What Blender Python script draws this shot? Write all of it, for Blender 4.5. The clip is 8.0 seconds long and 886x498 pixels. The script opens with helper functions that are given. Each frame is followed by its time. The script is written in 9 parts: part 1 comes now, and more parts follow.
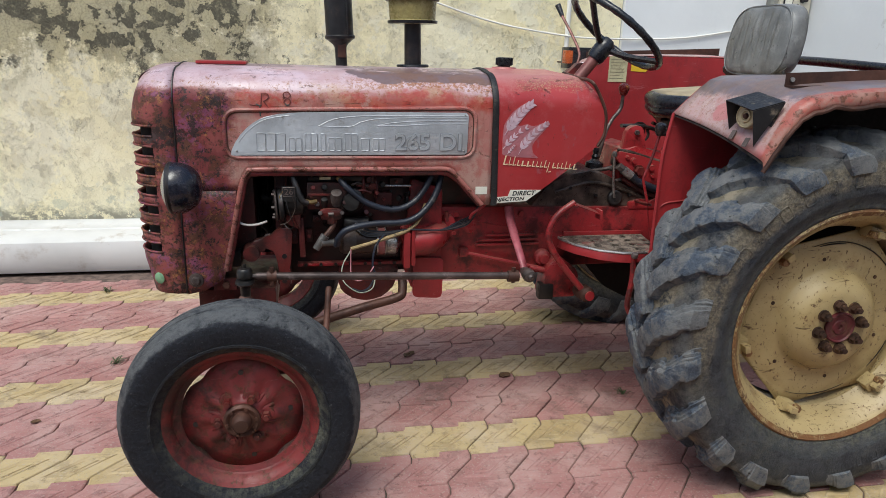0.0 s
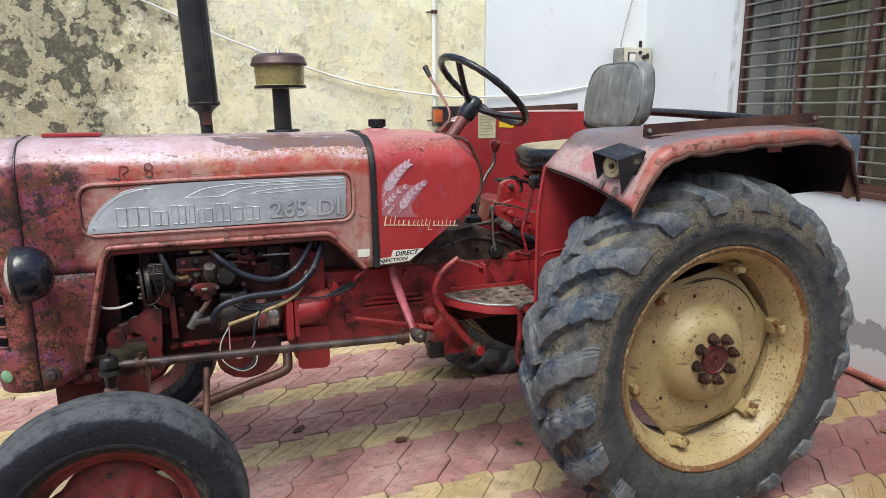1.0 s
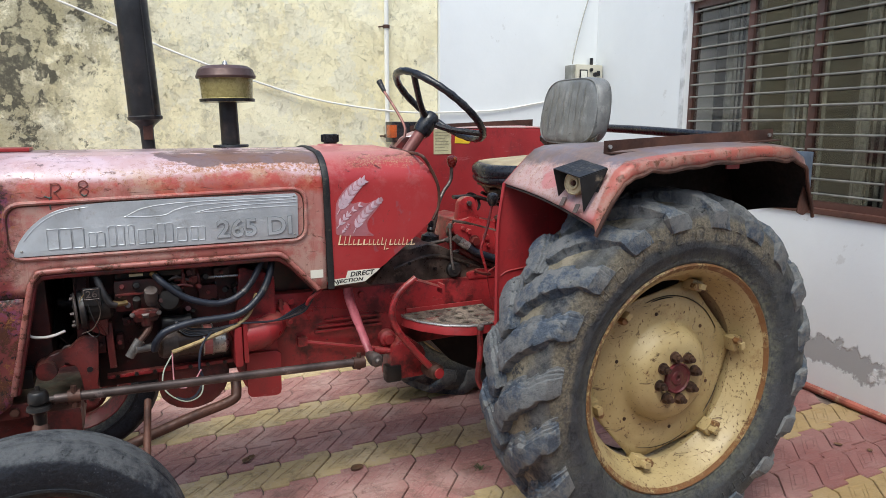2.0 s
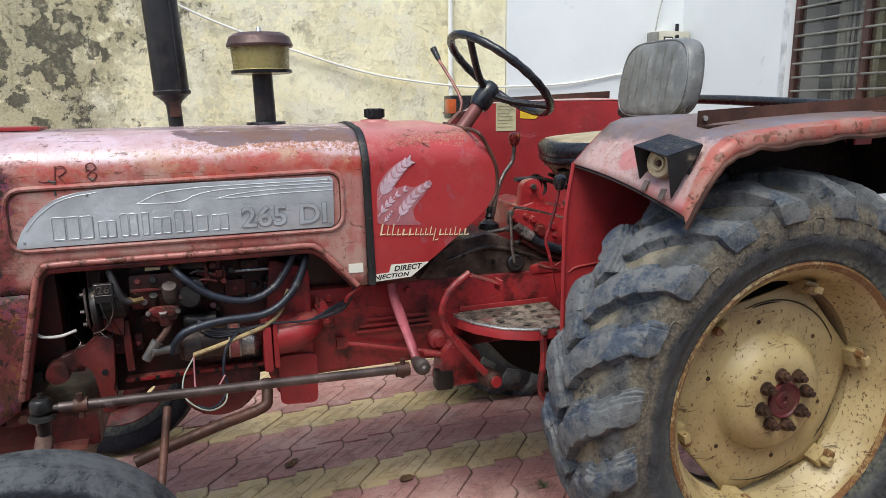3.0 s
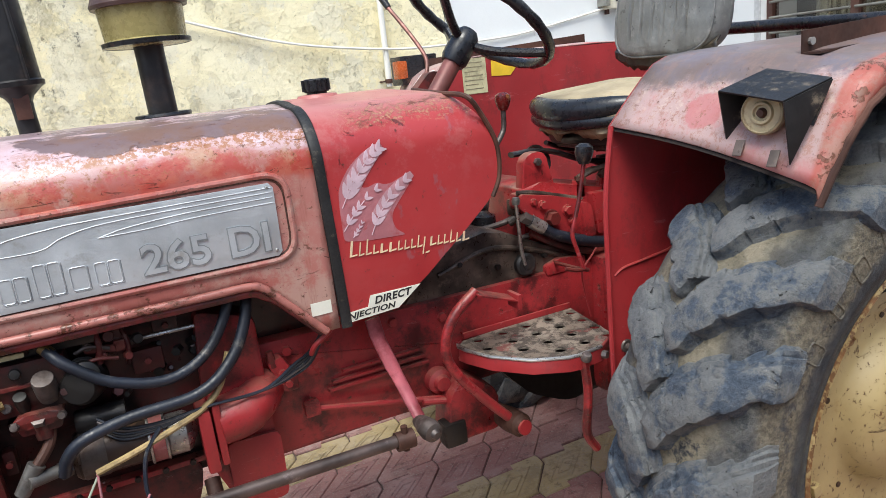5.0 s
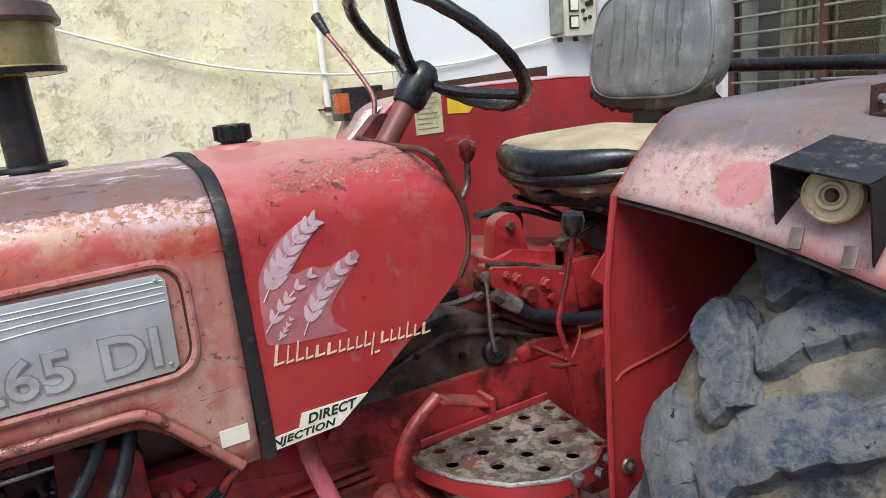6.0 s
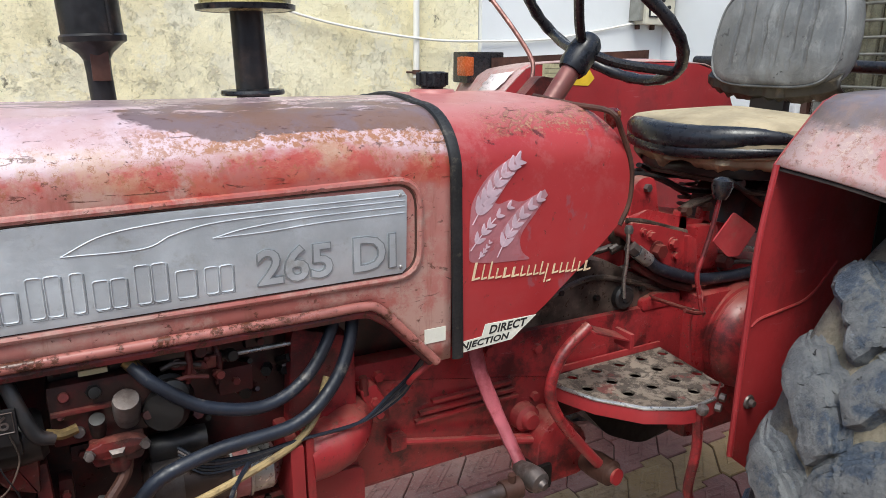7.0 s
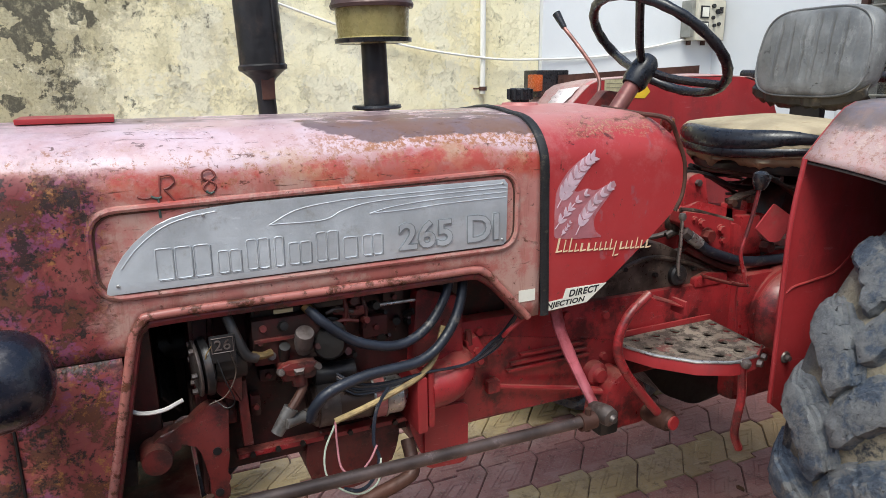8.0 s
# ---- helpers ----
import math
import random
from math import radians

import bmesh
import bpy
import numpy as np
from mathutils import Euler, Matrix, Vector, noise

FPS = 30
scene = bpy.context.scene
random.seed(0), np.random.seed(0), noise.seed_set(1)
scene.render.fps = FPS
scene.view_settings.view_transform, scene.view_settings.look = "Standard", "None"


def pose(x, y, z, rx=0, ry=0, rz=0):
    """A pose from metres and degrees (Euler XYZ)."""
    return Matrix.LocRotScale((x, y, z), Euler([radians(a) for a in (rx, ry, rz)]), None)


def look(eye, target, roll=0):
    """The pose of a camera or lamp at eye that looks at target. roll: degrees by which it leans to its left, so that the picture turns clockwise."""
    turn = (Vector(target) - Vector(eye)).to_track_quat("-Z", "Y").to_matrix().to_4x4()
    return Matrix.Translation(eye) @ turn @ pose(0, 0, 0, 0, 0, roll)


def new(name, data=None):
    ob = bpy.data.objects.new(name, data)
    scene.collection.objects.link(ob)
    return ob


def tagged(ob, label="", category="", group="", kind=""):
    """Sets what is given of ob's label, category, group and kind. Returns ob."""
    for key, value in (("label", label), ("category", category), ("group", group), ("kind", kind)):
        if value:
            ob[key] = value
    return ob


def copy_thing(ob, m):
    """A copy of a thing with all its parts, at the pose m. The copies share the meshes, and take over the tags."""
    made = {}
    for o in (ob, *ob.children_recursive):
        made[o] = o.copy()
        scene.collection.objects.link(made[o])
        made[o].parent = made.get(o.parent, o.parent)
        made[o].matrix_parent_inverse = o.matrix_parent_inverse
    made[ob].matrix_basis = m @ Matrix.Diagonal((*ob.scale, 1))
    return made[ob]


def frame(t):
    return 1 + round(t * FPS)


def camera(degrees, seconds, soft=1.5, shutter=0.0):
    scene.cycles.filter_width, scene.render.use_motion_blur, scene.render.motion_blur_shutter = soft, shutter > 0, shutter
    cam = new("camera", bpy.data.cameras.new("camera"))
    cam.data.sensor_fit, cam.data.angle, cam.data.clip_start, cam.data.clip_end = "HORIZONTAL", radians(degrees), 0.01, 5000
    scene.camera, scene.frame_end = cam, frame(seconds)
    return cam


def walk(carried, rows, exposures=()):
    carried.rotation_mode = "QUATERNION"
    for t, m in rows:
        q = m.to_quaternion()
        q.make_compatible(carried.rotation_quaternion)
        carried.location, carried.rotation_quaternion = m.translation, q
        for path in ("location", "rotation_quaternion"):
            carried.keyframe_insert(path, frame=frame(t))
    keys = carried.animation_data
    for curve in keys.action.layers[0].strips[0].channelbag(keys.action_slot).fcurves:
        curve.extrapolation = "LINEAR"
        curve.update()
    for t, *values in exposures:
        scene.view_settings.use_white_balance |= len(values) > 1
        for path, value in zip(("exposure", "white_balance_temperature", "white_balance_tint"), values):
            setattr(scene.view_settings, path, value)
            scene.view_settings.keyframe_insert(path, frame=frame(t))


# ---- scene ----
cam = camera(66.0, 8.0, soft=0.3)
PATH = [
    (0, (0.228, -2.668, 1.432), (0.594, -0.785, 0.867), 1.7),
    (0.5, (0.236, -2.647, 1.441), (0.774, -0.786, 0.944), 1.8),
    (1, (0.228, -2.613, 1.439), (0.937, -0.786, 1.038), -0.2),
    (1.5, (0.195, -2.575, 1.441), (1.008, -0.786, 1.069), -0.2),
    (1.7, (0.207, -2.562, 1.439), (1.051, -0.784, 1.084), 0.1),
    (2.8, (0.391, -2.32, 1.429), (1.158, -0.515, 1.038), -1.4),
    (3, (0.425, -2.251, 1.412), (1.064, -0.401, 0.999), -0.7),
    (3.5, (0.425, -2.151, 1.398), (0.909, -0.274, 0.905), -1.0),
    (4, (0.405, -1.987, 1.393), (1.148, -0.184, 0.949), 0.5),
    (4.5, (0.381, -1.824, 1.416), (1.3, -0.123, 0.906), -1.7),
    (5, (0.504, -1.637, 1.393), (1.308, 0.123, 0.886), -6.4),
    (5.2, (0.669, -1.534, 1.43), (1.455, 0.234, 0.924), -7.1),
    (6.3, (0.61, -1.29, 1.444), (1.614, 0.376, 0.98), -4.7),
    (6.5, (0.484, -1.299, 1.44), (1.458, 0.388, 0.985), -4.2),
    (7, (0.272, -1.317, 1.428), (1.203, 0.37, 0.893), 0.4),
    (7.5, (0.166, -1.473, 1.427), (1.093, 0.243, 0.984), -0.3),
    (8, (0.012, -1.582, 1.437), (0.825, 0.178, 0.945), -0.6),
]
EXPOSURES = [(t, e, 6300, 4.5) for t, e in ((0.0, 0.38), (0.5, 0.61), (1.0, 0.72), (1.5, 0.70), (3.0, 0.66), (3.5, 0.82), (4.5, 0.83), (5.0, 0.90), (6.5, 0.74), (7.0, 0.76), (7.5, 0.73), (8.0, 0.74))]
walk(cam, [(t, look(eye, target, roll)) for t, eye, target, roll in PATH], EXPOSURES)

# ---- world, sun, exposure ----
world = bpy.data.worlds.new("sky")
scene.world = world
world.use_nodes = True
wn = world.node_tree
sky = wn.nodes.new("ShaderNodeTexSky")
sky.sky_type = "NISHITA"
sky.sun_disc = False
sky.sun_elevation, sky.sun_rotation = radians(62), radians(217)
sky.air_density, sky.dust_density, sky.ozone_density = 1.0, 3.0, 1.0
wn.links.new(sky.outputs[0], wn.nodes["Background"].inputs[0])
wn.nodes["Background"].inputs[1].default_value = 0.15
sun = new("sun", bpy.data.lights.new("sun", "SUN"))
sun.data.energy, sun.data.angle, sun.data.color = 1.7, radians(32), (1.0, 0.985, 0.94)
sun.matrix_world = look((-3.0, -4.0, 9.6), (0, 0, 0))


# ---- material helpers ----
class Nodes:
    """A few shorthands round one material's node tree."""

    def __init__(self, name):
        self.mat = bpy.data.materials.new(name)
        self.mat.use_nodes = True
        self.tree = self.mat.node_tree
        self.bsdf = self.tree.nodes["Principled BSDF"]
        self.coord = self.tree.nodes.new("ShaderNodeTexCoord").outputs["Object"]

    def node(self, kind, **inputs):
        n = self.tree.nodes.new(kind)
        for key, value in inputs.items():
            self.put(n.inputs[key.replace("_", " ")], value)
        return n

    def put(self, socket, value):
        if isinstance(value, bpy.types.NodeSocket):
            self.tree.links.new(value, socket)
        elif isinstance(value, tuple) and len(value) == 3 and socket.type == "RGBA":
            socket.default_value = (*value, 1)
        else:
            socket.default_value = value

    def noise(self, scale, detail=4.0, rough=0.55, stretch=(1, 1, 1), shift=(0, 0, 0), distort=0.0):
        m = self.node("ShaderNodeMapping", Vector=self.coord, Scale=stretch, Location=shift)
        n = self.node("ShaderNodeTexNoise", Vector=m.outputs[0], Scale=scale, Detail=detail, Roughness=rough, Distortion=distort)
        return n.outputs["Fac"]

    def ramp(self, value, lo, hi, a=0.0, b=1.0):
        r = self.tree.nodes.new("ShaderNodeMapRange")
        r.interpolation_type = "SMOOTHSTEP"
        for i, v in enumerate((value, lo, hi, a, b)):
            self.put(r.inputs[i], v)
        return r.outputs[0]

    def math(self, op, a, b=0.0):
        n = self.tree.nodes.new("ShaderNodeMath")
        n.operation = op
        self.put(n.inputs[0], a)
        self.put(n.inputs[1], b)
        return n.outputs[0]

    def mix(self, fac, a, b, blend="MIX"):
        n = self.tree.nodes.new("ShaderNodeMix")
        n.data_type, n.blend_type = "RGBA", blend
        self.put(n.inputs[0], fac)
        self.put(n.inputs[6], a)
        self.put(n.inputs[7], b)
        return n.outputs[2]

    def axis(self, which):
        n = self.node("ShaderNodeSeparateXYZ", Vector=self.coord)
        return n.outputs[which]

    def band(self, value, lo, hi, soft):
        return self.math("MULTIPLY", self.ramp(value, lo - soft, lo + soft), self.ramp(value, hi - soft, hi + soft, 1.0, 0.0))

    def finish(self, colour, rough=0.6, metal=0.0, bump=None, depth=0.002, coat=0.0, spec=0.5):
        self.put(self.bsdf.inputs["Base Color"], colour)
        self.put(self.bsdf.inputs["Roughness"], rough)
        self.put(self.bsdf.inputs["Metallic"], metal)
        self.put(self.bsdf.inputs["Coat Weight"], coat)
        self.put(self.bsdf.inputs["Specular IOR Level"], spec)
        if bump is not None:
            b = self.node("ShaderNodeBump", Strength=1.0, Distance=depth, Height=bump)
            self.tree.links.new(b.outputs[0], self.bsdf.inputs["Normal"])
        return self.mat


def plain(name, colour, rough=0.5, metal=0.0, vary=0.25, scale=30.0, dirt=None, dirt_amount=0.5):
    """A surface of one colour with fine grain, blotches and dirt."""
    m = Nodes(name)
    fine, wide = m.noise(scale * 4, 5), m.noise(scale * 0.4, 4, shift=(3, 1, 2))
    dark = tuple(c * (1 - vary) for c in colour)
    light = tuple(min(1, c * (1 + vary * 0.6)) for c in colour)
    col = m.mix(m.ramp(wide, 0.35, 0.65), dark, light)
    if dirt:
        spots = m.ramp(m.noise(scale * 0.8, 7, 0.7, shift=(7, 2, 5)), 0.62 - 0.2 * dirt_amount, 0.72)
        col = m.mix(m.math("MULTIPLY", spots, 0.85), col, dirt)
    r = m.ramp(fine, 0.3, 0.7, max(0.05, rough - 0.12), min(1, rough + 0.12))
    return m.finish(col, r, metal, fine, 0.0006)


def red_paint(name, base=(0.31, 0.032, 0.032), chalk=0.35, rust=0.3, oil=0.0, rough=0.42, dust=0.35):
    """Old red tractor paint: chalky fading, chips down to rust, settled dust and oily dirt."""
    m = Nodes(name)
    wide, mid, fine = m.noise(2.2, 4), m.noise(11, 6, 0.65, shift=(4, 4, 1)), m.noise(90, 4)
    col = m.mix(m.ramp(wide, 0.3, 0.7), tuple(c * 0.8 for c in base), tuple(min(1, c * 1.2) for c in base))
    fade = m.math("MULTIPLY", m.ramp(m.noise(5, 6, 0.7, shift=(1, 8, 3)), 0.62 - 0.3 * chalk, 0.85), min(1.0, chalk * 1.3))
    col = m.mix(fade, col, (0.55, 0.27, 0.26))
    dull = m.ramp(m.noise(9, 9, 0.78, stretch=(1, 1, 0.6), shift=(6, 3, 3)), 0.50, 0.60)
    col = m.mix(m.math("MULTIPLY", dull, 0.42), col, tuple(c * 0.42 + 0.012 for c in base))
    scuff = m.ramp(m.noise(20, 8, 0.78, stretch=(0.5, 1, 2.0), shift=(7, 7, 1), distort=1.2), 0.62, 0.64)
    col = m.mix(m.math("MULTIPLY", scuff, 0.6), col, tuple(min(1, c * 0.9 + 0.10) for c in base))
    chips = m.ramp(m.noise(30, 9, 0.80, shift=(9, 1, 6)), 0.69 - 0.14 * rust, 0.715 - 0.12 * rust)
    col = m.mix(m.math("MULTIPLY", chips, 0.9), col, (0.085, 0.030, 0.014))
    fleck = m.ramp(m.noise(110, 6, 0.8, shift=(2, 2, 6)), 0.60, 0.63)
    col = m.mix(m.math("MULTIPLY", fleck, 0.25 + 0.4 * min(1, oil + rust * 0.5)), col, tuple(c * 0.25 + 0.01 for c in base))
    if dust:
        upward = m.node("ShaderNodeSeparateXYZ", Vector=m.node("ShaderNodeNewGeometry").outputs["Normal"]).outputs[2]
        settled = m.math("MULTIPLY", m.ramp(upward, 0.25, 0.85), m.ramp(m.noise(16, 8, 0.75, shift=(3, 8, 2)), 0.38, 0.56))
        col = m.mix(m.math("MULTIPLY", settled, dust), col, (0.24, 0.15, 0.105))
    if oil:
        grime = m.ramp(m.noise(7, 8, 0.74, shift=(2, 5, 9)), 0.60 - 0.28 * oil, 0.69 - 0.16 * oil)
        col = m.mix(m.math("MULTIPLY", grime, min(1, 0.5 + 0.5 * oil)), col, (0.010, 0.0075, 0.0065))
    r = m.ramp(mid, 0.3, 0.7, rough - 0.1, rough + 0.18)
    bump = m.math("ADD", m.math("MULTIPLY", fine, 0.25), m.math("MULTIPLY", chips, -0.6))
    return m.finish(col, r, 0.0, bump, 0.0008)


def bonnet_paint(name):
    """The sun-bleached bonnet: lilac top of faded paint with sky reflection painted in, bare brownish primer with rusty
    fringes, keen red below, dirt runs, rust and stains at the front.
    """
    m = Nodes(name)
    x, z = m.axis(0), m.axis(2)

    def centred(n):
        return m.math("SUBTRACT", n, 0.5)

    def moved(value, n, amount):
        return m.math("ADD", value, m.math("MULTIPLY", centred(n), amount))

    def lay(col, mask, amount, colour):
        return m.mix(m.math("MULTIPLY", mask, amount), col, colour)

    wob = m.noise(6, 5, 0.6, stretch=(0.5, 1, 1))
    rag = m.noise(22, 9, 0.75, stretch=(0.6, 1, 1), shift=(1, 2, 8))
    crisp = m.noise(75, 8, 0.8, shift=(5, 2, 1))
    zz = moved(moved(z, wob, 0.11), rag, 0.05)
    fine = m.noise(140, 4)
    # dull pink body, dusty and streaked
    col = m.mix(m.ramp(m.noise(3, 5, 0.6), 0.35, 0.68), (0.34, 0.095, 0.080), (0.43, 0.190, 0.165))
    col = lay(col, m.ramp(m.noise(10, 9, 0.76, shift=(3, 3, 3)), 0.44, 0.60), 0.70, (0.43, 0.300, 0.250))
    col = lay(col, m.ramp(m.noise(13, 8, 0.75, stretch=(2.6, 1, 0.22), shift=(4, 4, 8)), 0.53, 0.64), 0.45, (0.24, 0.085, 0.062))
    # keen red band under the shoulder
    keen = m.math("MULTIPLY", m.ramp(m.noise(5, 7, 0.7, shift=(2, 9, 1)), 0.47, 0.56), m.band(zz, 1.222, 1.282, 0.016))
    col = lay(col, keen, 0.88, m.mix(m.ramp(rag, 0.45, 0.60), (0.36, 0.042, 0.030), (0.41, 0.105, 0.070)))
    # lilac over the top: faded bloom, with the sky's reflection painted in
    bloom = m.ramp(zz, 1.270, 1.298)
    lilac = m.mix(m.ramp(m.noise(7, 8, 0.72, shift=(6, 1, 3)), 0.42, 0.60), (0.57, 0.445, 0.490), (0.49, 0.340, 0.355))
    col = lay(col, bloom, 0.90, lilac)
    # tan stains and specks where bloom meets red
    meet = m.band(zz, 1.250, 1.318, 0.018)
    col = lay(col, m.math("MULTIPLY", m.ramp(m.noise(9, 8, 0.75, shift=(1, 5, 5)), 0.52, 0.62), meet), 0.60, (0.42, 0.27, 0.17))
    col = lay(col, m.math("MULTIPLY", m.ramp(m.noise(58, 9, 0.84, shift=(4, 1, 7)), 0.545, 0.575), meet), 0.85, (0.27, 0.105, 0.045))
    # bare primer along the shoulder, ragged, with an orange fringe below
    xx = moved(x, m.noise(5, 6, 0.7, shift=(5, 0, 2)), 0.30)
    ragged = moved(moved(z, rag, 0.050), wob, 0.045)
    along = m.ramp(m.math("ADD", xx, m.math("MULTIPLY", m.math("SUBTRACT", z, 1.335), 4.0)), 0.365, 0.385)
    fringe = m.math("MULTIPLY", m.band(moved(ragged, crisp, 0.02), 1.290, 1.330, 0.006), m.ramp(xx, 0.30, 0.45))
    col = lay(col, m.math("MULTIPLY", fringe, m.ramp(crisp, 0.47, 0.53)), 0.90, (0.30, 0.120, 0.045))
    bare = m.math("MULTIPLY", m.band(ragged, 1.314, 1.3475, 0.0018), along)
    primer = m.mix(m.ramp(m.noise(12, 7, 0.7, shift=(9, 2, 2)), 0.42, 0.58), (0.135, 0.090, 0.095), (0.150, 0.080, 0.055))
    col = lay(col, bare, 0.94, primer)
    crown = m.math("MULTIPLY", m.ramp(z, 1.3500, 1.3530), m.ramp(m.noise(3.5, 7, 0.75, stretch=(1, 4, 4), shift=(2, 2, 0)), 0.46, 0.48))
    col = lay(col, crown, 0.80, (0.185, 0.130, 0.135))
    spots = m.math("MULTIPLY", m.ramp(m.noise(14, 7, 0.72, stretch=(0.55, 1, 1.6), shift=(7, 7, 3)), 0.630, 0.636), m.ramp(z, 1.285, 1.31))
    col = lay(col, spots, 0.85, (0.14, 0.085, 0.085))
    # the front end is mottled with rust, black and purple stains
    frontal = m.ramp(moved(moved(x, wob, 0.26), rag, 0.16), -0.06, 0.0, 1.0, 0.0)
    area = m.math("MULTIPLY", frontal, m.ramp(zz, 1.262, 1.290, 1.0, 0.10))
    col = lay(col, area, 0.92, m.mix(m.ramp(m.noise(6, 6, 0.7, shift=(4, 8, 8)), 0.42, 0.58), (0.150, 0.020, 0.024), (0.235, 0.050, 0.046)))
    purple = m.math("MULTIPLY", m.ramp(m.noise(8, 7, 0.7, shift=(6, 6, 0)), 0.50, 0.56), m.ramp(m.noise(60, 7, 0.75, shift=(6, 6, 4)), 0.46, 0.51))
    col = lay(col, m.math("MULTIPLY", purple, area), 0.85, (0.20, 0.055, 0.125))
    rusty = m.ramp(m.noise(15, 10, 0.82, shift=(8, 3, 1)), 0.520, 0.535)
    col = lay(col, m.math("MULTIPLY", rusty, area), 0.88, (0.095, 0.036, 0.018))
    ochre = m.math("MULTIPLY", m.ramp(m.noise(55, 9, 0.84, shift=(3, 1, 9)), 0.540, 0.560), m.ramp(m.noise(7, 6, 0.65, shift=(3, 1, 2)), 0.46, 0.54))
    col = lay(col, m.math("MULTIPLY", ochre, area), 0.90, (0.33, 0.150, 0.045))
    black = m.math("MULTIPLY", m.ramp(m.noise(12, 9, 0.78, shift=(2, 7, 7)), 0.555, 0.562), m.ramp(crisp, 0.40, 0.46))
    col = lay(col, m.math("MULTIPLY", black, area), 0.92, (0.026, 0.016, 0.015))
    fleck = m.ramp(m.noise(52, 7, 0.74, shift=(2, 3, 3)), 0.585, 0.600)
    col = lay(col, m.math("MULTIPLY", fleck, area), 0.92, (0.020, 0.012, 0.011))
    # hairline scratches and chips all over
    scr = m.ramp(m.noise(12, 7, 0.76, stretch=(0.5, 2, 4), shift=(3, 9, 4), distort=1.6), 0.628, 0.638)
    col = lay(col, scr, 0.80, (0.11, 0.038, 0.022))
    hair = m.ramp(m.noise(7, 6, 0.7, stretch=(1.2, 2, 3.2), shift=(8, 1, 4), distort=3.0), 0.652, 0.657)
    col = lay(col, hair, 0.80, (0.075, 0.028, 0.020))
    chip = m.ramp(m.noise(62, 7, 0.76, shift=(1, 1, 5)), 0.625, 0.640)
    col = lay(col, chip, 0.80, (0.13, 0.048, 0.028))
    r = m.ramp(m.noise(8, 6), 0.3, 0.7, 0.24, 0.42)
    r = m.math("ADD", m.math("ADD", r, m.math("MULTIPLY", area, 0.2)), m.math("MULTIPLY", bare, 0.12))
    flaws = m.math("ADD", m.math("ADD", scr, m.math("ADD", bare, chip)), m.math("MULTIPLY", m.math("ADD", rusty, m.math("ADD", fleck, black)), area))
    return m.finish(col, r, 0.0, m.math("SUBTRACT", m.math("MULTIPLY", fine, 0.2), flaws), 0.0008)


